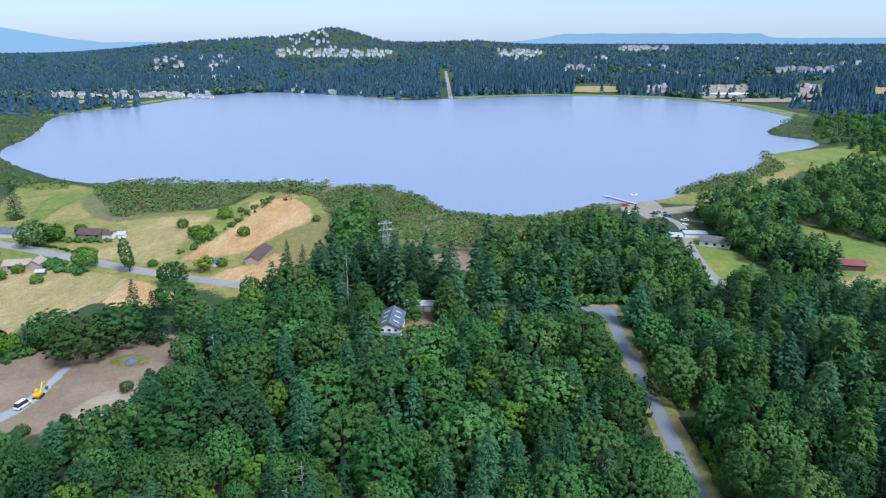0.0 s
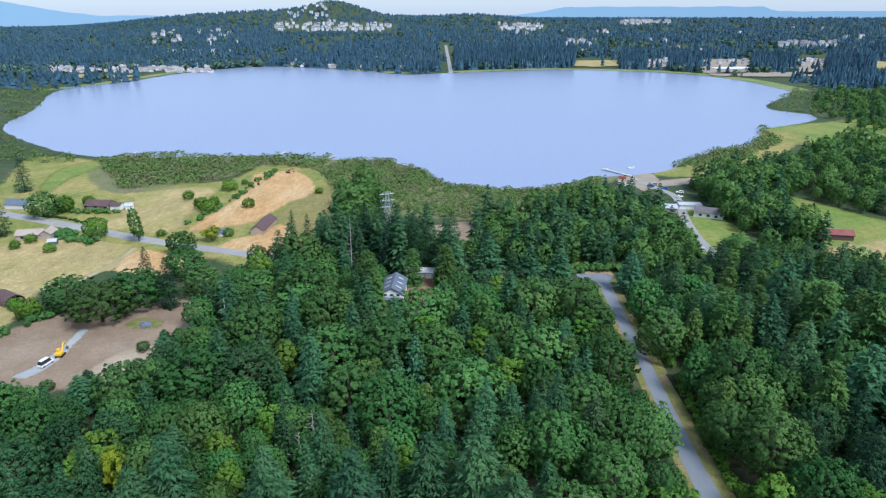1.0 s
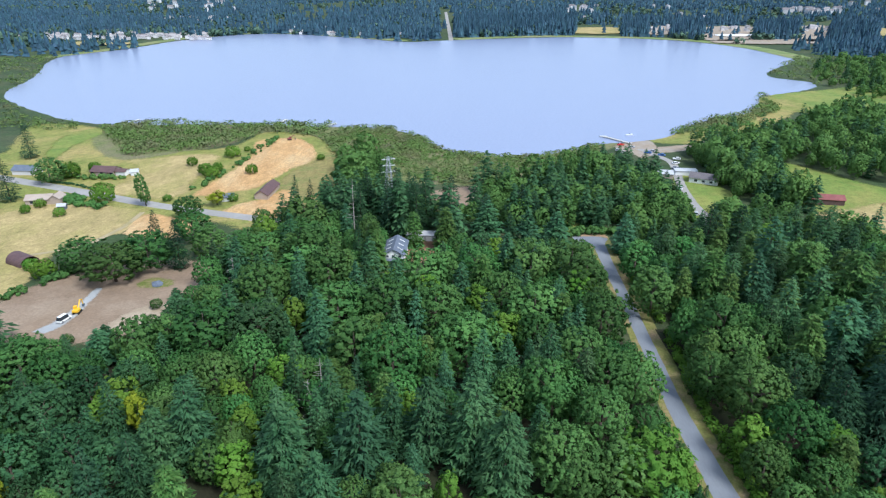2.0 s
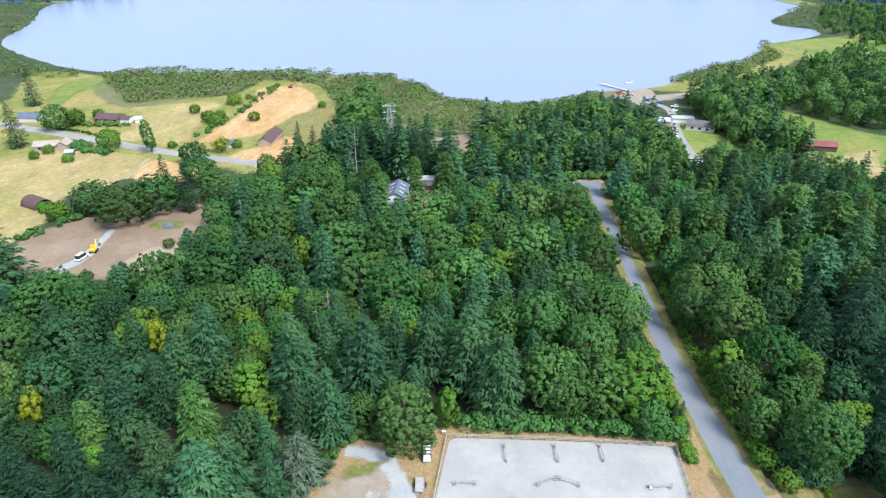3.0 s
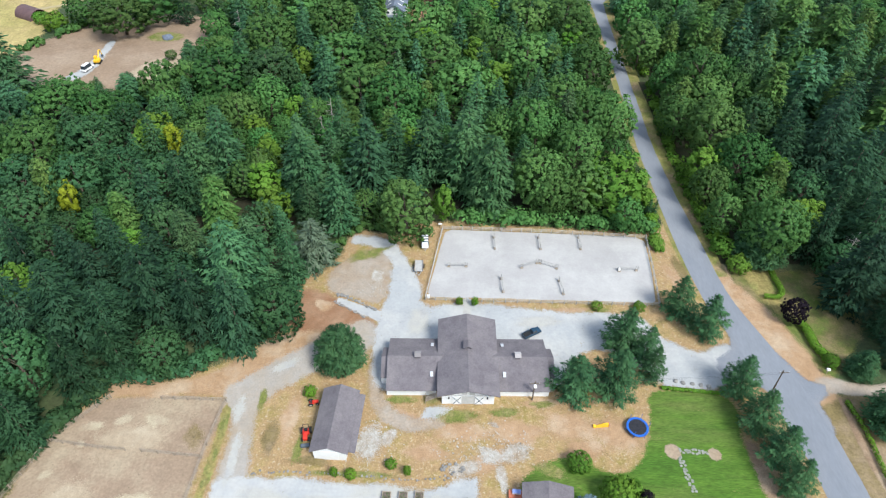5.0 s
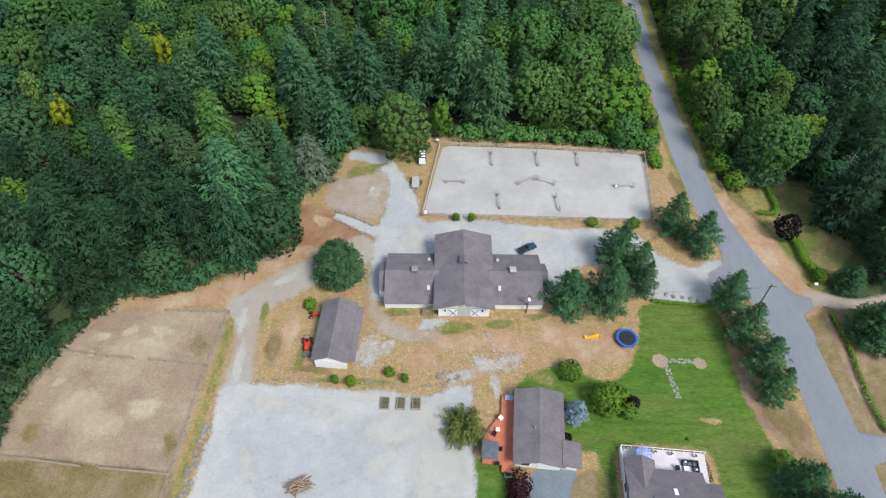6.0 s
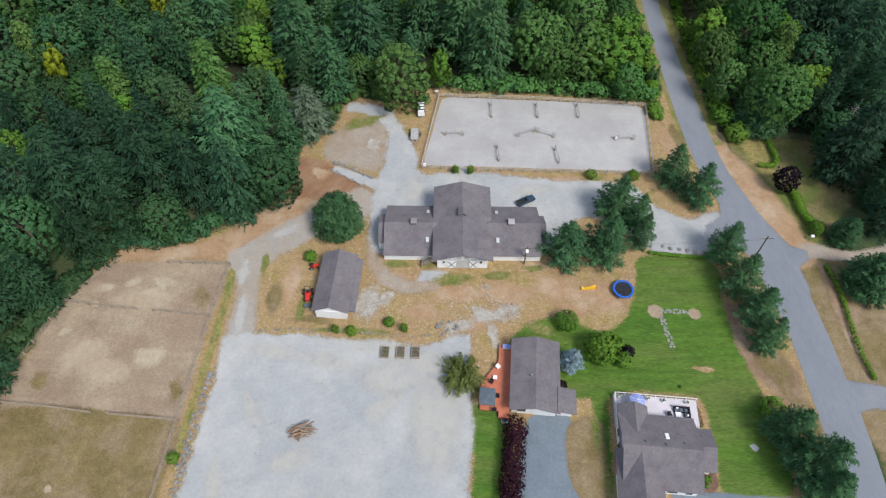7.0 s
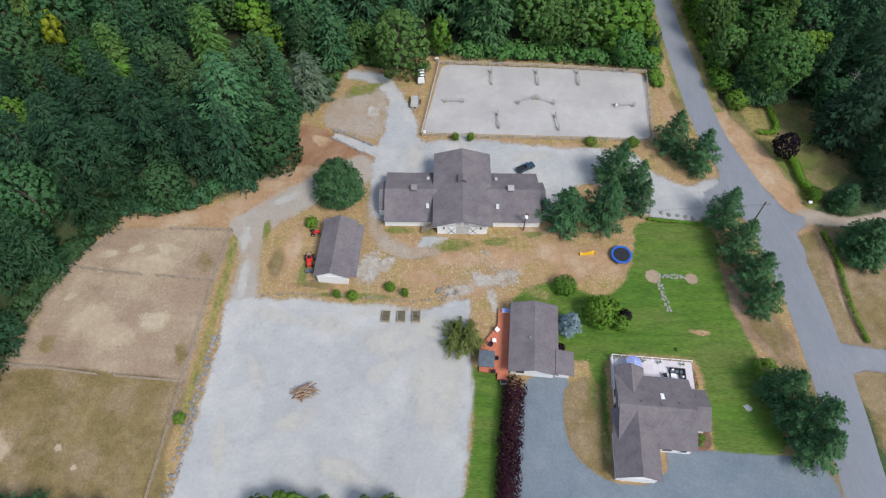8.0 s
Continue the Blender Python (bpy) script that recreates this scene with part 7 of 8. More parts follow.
for _x, _y, _t in ((13.3, 68.4, 90), (24.2, 68.4, 90), (33.9, 68.5, 88), (4.3, 60.3, 0), (21.0, 60.8, 24), (25.4, 60.7, -24), (43.6, 59.4, 2), (14.3, 54.4, 92), (27.5, 53.9, 96)):
    jump((_x, _y), _t)
_ob = thing("jump_filler", "white box beside an arena jump", "box", (41.6, 59.5, 0.13))
part("panel", boxes((-0.25, 0.25, -0.3, 0.3, 0, 0.7), bevel=0.04), M_WHITE, _ob)
_ob = thing("mounting_block", "small white block at the arena corner", "block", (-2.2, 50.6, 0.13))
part("step", boxes((-0.3, 0.3, -0.3, 0.3, 0, 0.25), (-0.3, 0.3, 0.0, 0.3, 0.25, 0.5)), M_WHITE, _ob)
_ob = thing("arena_sign", "white board on the arena fence corner", "sign", (0.2, 74.0, 0.03))
part("board", boxes((-0.45, 0.45, -0.05, 0.05, 0.9, 1.4)), M_WHITE, _ob)
part("post", boxes((-0.06, 0.06, 0.05, 0.15, 0, 1.6)), M_WOOD, _ob)


# ---- poles and wires ----
def utility_pole(at, h, label, lean=0.0, lamp=False):
    ob = thing("utility_pole", label, "utility pole", (*at, 0))
    part("shaft", rods(((0, 0, -0.3), (lean, 0, h), 0.16, 0.11), sides=8), M_BARK, ob)
    part("crossarm", boxes((-0.9, 0.9, -0.06, 0.06, h - 0.7, h - 0.58)), M_BARK, ob)
    for x in (-0.8, 0, 0.8):
        part("insulator", rods(((x, 0, h - 0.58), (x, 0, h - 0.4), 0.05)), M_CONCRETE, ob)
    if lamp:
        part("lamp_head", boxes((-0.25, 0.25, -0.9, -0.1, h - 0.9, h - 0.7), bevel=0.05), M_WHITE, ob)
    return ob


utility_pole((63.9, 26.1), 8.0, "weathered timber utility pole beside a road", -0.4)
utility_pole((18.1, 24.6), 6.0, "short timber pole with a white lamp by a barn", 0, True)
for _dz in (0.0, 0.45):
    _w = thing("overhead_wire", "thin overhead wire slung between two poles", "wire")
    _bm, _last = bmesh.new(), None
    for _i in range(13):
        _t = _i / 12
        _p = (63.5 + (18.1 - 63.5) * _t, 26.1 - 1.5 * _t, 7.4 - _dz + (5.6 - 7.4) * _t - 1.6 * _t * (1 - _t))
        if _last:
            rod(_bm, _last, _p, 0.014, None, 4)
        _last = _p
    part("cable", _bm, M_BLACK, _w)


# ---- garden and yard things ----
def trampoline(at):
    ob = thing("trampoline", "round trampoline with a blue pad on bare soil", "trampoline", (*at, 0.03))
    bm = bmesh.new()
    n = 32
    rings = [[bm.verts.new((math.cos(6.2832 * i / n) * r, math.sin(6.2832 * i / n) * r, z)) for i in range(n)] for r, z in ((1.6, 0.86), (1.62, 0.93), (2.0, 0.93), (2.02, 0.82))]
    for a, b in zip(rings, rings[1:]):
        for i in range(n):
            bm.faces.new((a[i], a[(i + 1) % n], b[(i + 1) % n], b[i]))
    part("pad", bm, M_BLUEPAD, ob, "bright blue edge pad")
    bm = bmesh.new()
    bmesh.ops.create_circle(bm, cap_ends=True, segments=32, radius=1.6, matrix=Matrix.Translation((0, 0, 0.87)))
    part("mat", bm, M_BLACK, ob, "black jumping mat")
    for i in range(6):
        a = i * 1.0472
        part("leg", rods(((math.cos(a) * 1.88, math.sin(a) * 1.88, 0), (math.cos(a) * 1.88, math.sin(a) * 1.88, 0.85), 0.04)), M_STEEL, ob)
        part("net_pole", rods(((math.cos(a) * 2.04, math.sin(a) * 2.04, 0), (math.cos(a) * 2.04, math.sin(a) * 2.04, 2.3), 0.035)), M_BLUEPAD, ob)
    return ob


trampoline((36.6, 18.5))


def planter(at):
    ob = thing("raised_bed", "timber raised garden bed with dry soil", "planter", (*at, 0.12), -2, "raised beds on the gravel lot")
    for x0, x1, y0, y1 in ((-0.75, 0.75, -1.1, -1.0), (-0.75, 0.75, 1.0, 1.1), (-0.75, -0.65, -1.0, 1.0), (0.65, 0.75, -1.0, 1.0)):
        part("board", boxes((x0, x1, y0, y1, 0, 0.45)), M_WOOD, ob)
    part("soil", boxes((-0.65, 0.65, -1.0, 1.0, 0.05, 0.36)), M_BARK, ob)
    rng = np.random.default_rng(int(at[0] * 7) + 100)
    c = rng.uniform((-0.6, -0.95, 0.38), (0.6, 0.95, 0.6), (30, 3))
    part("seedlings", quad_mesh("seedlings", leaf_quads(rng, c, spread(rng, 30, 1.0), 0.22), M_CEDAR), M_CEDAR, ob)


for _x in (-8.2, -5.4, -2.7):
    planter((_x, 5.1))


def wood_pile(at):
    ob = thing("brush_pile", "heap of brown poles and boards for burning", "wood pile", (*at, 0.12))
    rng = random.Random(4)
    for i in range(46):
        a, z = rng.uniform(-0.5, 0.7), 0.12 + 0.02 * i
        x, y, ln = rng.uniform(-0.9, 0.9), rng.uniform(-0.8, 0.8), rng.uniform(0.9, 2.1)
        dx, dy = math.cos(a) * ln, math.sin(a) * ln
        if i % 4 == 0:
            dx, dy = -dy * 0.6, dx * 0.6
        part("pole", rods(((x - dx, y - dy, z), (x + dx, y + dy, z + rng.uniform(-0.1, 0.15)), rng.uniform(0.05, 0.1)), sides=5), M_WOOD if i % 3 else M_RED2, ob)


M_RED2 = surface("brown_split_wood", (0.22, 0.12, 0.07), (0.3, 0.17, 0.1), 0.5, fine=0.2)
wood_pile((-21.0, -9.4))


def rock_mesh(seed, r):
    bm = bmesh.new()
    bmesh.ops.create_icosphere(bm, subdivisions=1, radius=r)
    for v in bm.verts:
        v.co *= 1 + 0.35 * noise.noise(v.co * 1.7 / r + Vector((seed, 0, 0)))
        v.co.z *= 0.7
    return bm


ROCKS = []
for _s in range(5):
    _bm = rock_mesh(_s * 3.1, 0.5)
    _me = bpy.data.meshes.new("rock")
    _bm.to_mesh(_me)
    _bm.free()
    _me.materials.append(M_ROCK)
    ROCKS.append(_me)


def rock_row(name, label, line, gap, size, seed, spread_by=0.6, stone=None):
    ob = thing(name, label, "rocks")
    rng = random.Random(seed)
    for q in curve_through(line, False, gap):
        s = size * rng.uniform(0.5, 1.5)
        x, y = q.x + rng.uniform(-1, 1) * spread_by, q.y + rng.uniform(-1, 1) * spread_by
        p = part("rock", ROCKS[rng.randrange(5)], stone or M_ROCK, ob)
        p.matrix_basis = pose(x, y, 0.1 + s * 0.12, 0, 0, rng.uniform(0, 360)) @ Matrix.Diagonal((s * rng.uniform(0.8, 1.4), s, s * 0.7, 1))


rock_row("rock_border", "row of grey rocks edging a gravel lot", [(-38.4, 1.5), (-39.0, -4), (-39.5, -12), (-40.0, -20), (-40.8, -30)], 0.2, 0.52, 1, 0.75)
rock_row("rock_edging", "low grey rock edging above a gravel lot", [(-32, 9.6), (-20, 9.4), (-12, 9.0), (-3, 8.2), (3, 9.2)], 0.6, 0.36, 2, 0.4)
rock_row("rock_wall", "low rough rock wall of a storage bay", [(-22.6, 51.4), (-18, 49.4), (-13.6, 46.6)], 0.3, 0.55, 3, 0.25)
rock_row("rock_wall", "low rough rock wall beside a gravel bay", [(-22.6, 49.0), (-19, 46.8), (-15.6, 44.6)], 0.35, 0.5, 4, 0.25)
rock_row("rock_steps", "pale stone slabs on a dirt slope", [(0.5, 10.4), (3, 10.6), (5, 9.6)], 0.35, 0.6, 6, 0.8, M_RUBBLESTONE)
for _x, _y in ((46.6, 29.1), (47.9, 28.7), (49.7, 28.5), (51.2, 28.2), (52.7, 27.9)):
    _ob = thing("boulder", "pale round boulder edging a gravel drive", "boulder", (_x, _y, 0.1), _x * 40, "boulders along the drive")
    _p = part("stone", ROCKS[int(_x) % 5], M_ROCK, _ob)
    _p.scale = (1.1, 0.9, 0.9)


def rubble(name, label, spots, material, seed, size=0.16):
    """Loose stones too many to count."""
    rng, quads = np.random.default_rng(seed), []
    for x, y, r, n in spots:
        p = rng.normal(0, r / 2, (n, 2)) + (x, y)
        c = np.column_stack([p, np.full(n, 0.12)])
        quads.append(leaf_quads(rng, c, spread(rng, n, 2.0), size))
    tagged(new(name, quad_mesh(name, np.concatenate(quads), material)), label, "stones", kind="stuff")


rubble("loose_stones", "scattered pale stones on a dirt slope", [(-12, 15.5, 4.5, 260), (4, 13, 4, 100), (10, 14.5, 5, 140), (14, 15, 3, 60), (-14.5, 53, 3, 60)], M_RUBBLESTONE, 5, 0.26)
rubble("clods", "small dark clods in a horse paddock", [(-43.5, 15, 3, 30), (-44.5, -2, 3, 30), (-52, 10, 14, 20), (-60, -16, 14, 20)], M_BARK, 7, 0.16)


def blotch(name, label, category, material, x, y, rx, ry, lift, seed, turn=0.0):
    """An uneven rounded spot of other ground with a wide feathered margin."""
    rng = random.Random(seed)
    c, d = math.cos(radians(turn)), math.sin(radians(turn))
    ring = []
    for i in range(10):
        a, k = i * 0.6283, rng.uniform(0.75, 1.2)
        u, v = rx * k * math.cos(a), ry * k * math.sin(a)
        ring.append((x + u * c - v * d, y + u * d + v * c))
    patch(name, label, category, ring, material, lift, 0.5, 0.0, 0.8, (x, y))


def blotches(name, label, category, material, lift, seed, rows):
    for i, (x, y, rx, ry, turn) in enumerate(rows):
        blotch(name, label, category, material, x, y, rx, ry, lift + 0.002 * i, seed + i, turn)


blotches("soil_patch", "bare pinkish-tan soil worn through dry grass", "soil", M_SOIL, 0.04, 50, (
    (-27, 20, 2.2, 7.0, -6), (-4, 19.6, 5.5, 2.6, 0), (5, 17.6, 7.5, 2.6, 0), (15, 17.6, 7, 3.2, -4), (25, 19, 7, 4.0, -6), (33, 17.5, 6.5, 4.6, 0), (-6, 21, 3.2, 1.3, -40), (54.2, 56, 2.2, 8, 10), (-28, 30.5, 4, 1.6, 35),
    (-25, 48, 3, 2, -30), (26.5, 14.5, 6, 2.4, 10), (9, 12, 6, 3, 20), (-2, 13.5, 5, 2.5, 0), (59, 12, 2.2, 5, 10), (20, 24, 5, 1.5, 0), (-45, 27.4, 9, 1.6, -4), (-36, 30, 5, 3, 30), (29, 47.2, 6, 1.0, 0)))
blotches("rubble_patch", "pale broken rubble lying on bare soil", "rubble", M_RUBBLE, 0.09, 0, (
    (-12.2, 15.5, 3.0, 5.2, -10), (-8.6, 16.6, 2.4, 2.0, 20), (5.0, 10.6, 3.2, 2.2, 20), (9.6, 13, 4.0, 2.0, -20), (14.2, 13.9, 4.2, 2.4, 12), (11.4, 9.0, 1.2, 3.4, 4), (4.2, 7.6, 4.0, 2.0, 10), (10.4, 19.3, 1.6, 0.7, -30), (-14, 57, 2.2, 3.4, 10), (-16.5, 46, 3, 1.2, -30)))
blotches("grass_patch", "rough green and yellow grass on dry soil", "grass", M_GREENBIT, 0.12, 20, (
    (3.8, 20.9, 5.0, 1.7, 0), (12.8, 21.8, 3.6, 1.3, 0), (-17, 64.2, 7.0, 2.2, 25), (-1.2, 24.4, 1.8, 1.6, 0), (-7, 24.4, 3.6, 1.3, 0), (20, 23.6, 3.0, 1.0, 0),
    (52.3, 71, 1.0, 5.0, 6), (35, 47.3, 3.0, 0.7, 0), (-24, 25.5, 1.6, 2.4, 0), (28.0, -9, 1.2, 4.0, 4), (28.8, -17, 1.0, 4.0, 4), (-24.6, 14, 1.4, 4, -4), (20, 10.5, 4, 1.6, -10), (-14, 9.4, 9, 0.8, -2), (-33, 24, 1.0, 3, 0)))
blotches("dry_grass", "dull brown grass on a road verge", "grass", M_STRAW, 0.1, 120, (
    (61.5, 4, 3.4, 9, 6), (64, -10, 3.4, 10, 4), (60, 18, 3, 6, 10), (66.5, -24, 3.5, 8, 4), (55.5, 44, 3, 5, 20), (56, 60, 1.6, 6, 8), (-30, 16, 2.0, 5, 0), (-22, 12, 5, 1.4, 0)))
blotches("hay_scrap", "pale hay trodden into a horse paddock", "hay", M_CREAM, 0.085, 80, (
    (-67.0, 8.8, 1.6, 1.0, 40), (-63.5, 14.7, 1.0, 1.0, 0), (-59.8, -18.8, 0.8, 0.9, 30), (-51.8, 19.6, 3.2, 1.8, -20), (-50.6, 4.0, 3.8, 2.8, 10), (-62.6, 18.3, 2.8, 1.2, 10), (-56.4, -21.9, 0.7, 0.5, 0), (-57.5, 19.6, 2.6, 1.2, 20)))
blotches("worn_patch", "pale trodden soil in a horse paddock", "soil", M_WORN, 0.07, 90, (
    (-62, 4.5, 7, 4.0, 10), (-54, 16, 8, 3.6, 0), (-57, 1, 6, 3.5, -10), (-70, -20, 3, 5, 10)))
blotches("pale_gravel", "whitish washed gravel on a crushed rock lot", "gravel", M_FINES, 0.13, 100, (
    (-28, 5.0, 7, 1.8, -14), (-19, 3.4, 7, 2.2, -10), (-35.6, 12, 1.3, 7, 0), (-10, 6.4, 7, 1.6, 4), (-1, 3, 5, 3.6, 10), (-30, -6, 1.6, 5, 30), (-8, -5, 5, 2, 40), (-22, -14, 6, 2, 20), (2, -12, 2.4, 6, 0), (-34, -18, 1.6, 6, 8), (-14, -22, 6, 2.5, -20), (-37, 22, 1.5, 4, 0), (-30, 32, 4, 1.4, 36), (-4, 44, 3, 5, 0), (22, 44, 7, 2, 0), (1, -6, 5, 12, 4), (-6, 1, 8, 5, 10)))
patch("grass_strip", "rough yellow-green grass strip along a paddock fence", "grass", [(-39.6, 23), (-38.6, 22), (-38.3, 16), (-38.8, 7), (-39.6, -4), (-40.4, -13), (-41.0, -15), (-41.5, -13), (-41.0, -4), (-40.2, 7), (-39.8, 16), (-39.9, 22)], M_WEEDY, 0.1, 0.6, 0.3, 1.2)
blotches("weeds", "tufts of yellow-green grass along a fence", "weeds", M_GREENBIT, 0.14, 160, ((-39.2, 19, 0.7, 2.2, 0), (-39.0, 13, 0.6, 1.6, 0), (-39.6, 7.5, 0.5, 1.4, 0), (-39.9, 1, 0.5, 1.6, 0), (-40.4, -7, 0.5, 1.8, 0)))
blotches("weeds", "thin grey-green weeds in a trodden paddock", "weeds", M_STRAW, 0.1, 140, ((-44, 16.4, 2.2, 3.6, 10), (-44, -2.2, 1.6, 3.0, 10), (-68, -1, 2.0, 3.0, 20)))
patch("arena_path", "short pale gravel path to the arena gate", "path", [(5.4, 50.2), (7.2, 50.2), (6.9, 47.5), (7.0, 44.0), (5.2, 44.0), (5.5, 47)], M_FINES, 0.2, 0.3, 0.1, 0.8)
patch("farm_path", "pale gravelly path beside a barn and shed", "path", [(-13.2, 33), (-11.4, 32), (-10.6, 26), (-7, 21.5), (-3, 20.2), (1.5, 20.8), (1.5, 19.2), (-4, 17.6), (-9.5, 19.6), (-12.8, 25)], M_TRACK, 0.1, 1.6, 0.4)
patch("barn_apron", "worn gravelly soil before the barn door", "path", [(-2, 22.6), (3, 22.8), (4, 21.4), (1, 20.2), (-3, 20.4)], M_GRAVEL, 0.106, 1.4, 0.3)


def stepping_path():
    ob = thing("stone_path", "pale paved T-shaped garden path in a lawn", "path")
    rng = random.Random(8)
    spots = [(43.6 + i * 0.55 + rng.uniform(-0.2, 0.2), 14.1 - i * 0.04 + j * 0.45 + rng.uniform(-0.2, 0.2)) for i in range(9) for j in (0, 1)]
    spots += [(42.8 + i * 0.07 + j * 0.52 + rng.uniform(-0.2, 0.2), 12.9 - i * 0.5 + rng.uniform(-0.18, 0.18)) for i in range(13) for j in (0, 1)]
    for x, y in spots:
        p = part("slab", boxes((-0.23, 0.23, -0.2, 0.2, 0, 0.07), bevel=0.02), M_SLAB, ob)
        p.matrix_basis = pose(x, y, 0.05, 0, 0, rng.uniform(-20, 20))


stepping_path()
for _x, _y, _r in ((42.2, 14.2, 1.5), (49.4, 13.7, 1.2)):
    patch("flower_bed", "round bed of brown bark mulch in a lawn", "flower bed", [(_x + _r * math.cos(a * 0.785), _y + _r * math.sin(a * 0.785)) for a in range(8)], M_PADDOCK, 0.1, 0.4, 0.2, 0.6)
patch("bare_spot", "bare sandy spot worn in a lawn", "bare spot", [(46.5, 2.8), (49, 2.9), (50.6, 2.5), (49, 1.9)], M_PROPERTY, 0.1, 0.5, 0.2, 0.6)
patch("stone_slab", "pale flat stone lying in a lawn", "stone", [(52.9, -11.0), (53.8, -10.7), (54.4, -11.4), (53.6, -12.0)], M_GRAVEL, 0.12, 0.2, 0.1, 0.5)


patch("mulch_bed", "brown bark mulch bed beside a house", "flower bed", [(43.2, -14.6), (45.6, -14.4), (46.4, -16.5), (45.4, -18.3), (43.0, -18.2)], M_MULCH, 0.1, 0.5, 0.2, 0.8)
plant_all(BUSHES, [(44.6, -16.6, 0.6), (45.2, -15.2, 0.4), (44.2, -17.6, 0.35), (43.6, -0.9, 0.3)], lambda r: 1.5 * r, 89)


def toy(at):
    ob = thing("play_set", "small yellow plastic play slide on bare soil", "toy", (*at, 0.03), 5)
    part("slide", tapered(bmesh.new(), (-1.1, 1.1, -0.25, 0.25), (0.6, 1.1, -0.2, 0.2), 0.0, 0.8), M_YELLOW, ob)
    part("seat", boxes((-1.7, -1.2, -0.3, 0.3, 0, 0.4), bevel=0.05), M_YELLOW, ob)
    part("ladder", rods(((1.2, -0.2, 0), (1.1, -0.2, 0.9), 0.05), ((1.2, 0.2, 0), (1.1, 0.2, 0.9), 0.05)), M_REDPAINT, ob)


toy((30.4, 19.1))


def mailbox(at):
    ob = thing("mailbox", "white and black mailboxes on a post by a lane", "mailbox", (*at, 0.05))
    part("post", boxes((-0.07, 0.07, -0.07, 0.07, 0, 1.1)), M_WOOD, ob)
    part("box", boxes((-0.35, 0.35, -0.25, 0.25, 1.1, 1.5), bevel=0.05), M_WHITE, ob)
    part("newspaper_box", boxes((-0.3, 0.3, 0.26, 0.6, 0.8, 1.1), bevel=0.03), M_BLACK, ob)


mailbox((76.9, 31.2))


def patio_chair(label, at, turn, material, z):
    ob = thing("patio_chair", label, "chair", (*at, z), turn)
    part("seat", boxes((-0.32, 0.32, -0.32, 0.32, 0.34, 0.46), bevel=0.03), material, ob)
    part("backrest", boxes((-0.32, 0.32, 0.26, 0.36, 0.46, 0.95), bevel=0.03), material, ob)
    for sx in (-1, 1):
        part("armrest", boxes((sx * 0.34 - 0.05, sx * 0.34 + 0.05, -0.3, 0.3, 0.55, 0.63)), material, ob)
        for sy in (-1, 1):
            part("leg", boxes((sx * 0.28 - 0.03, sx * 0.28 + 0.03, sy * 0.28 - 0.03, sy * 0.28 + 0.03, 0, 0.35)), material, ob)


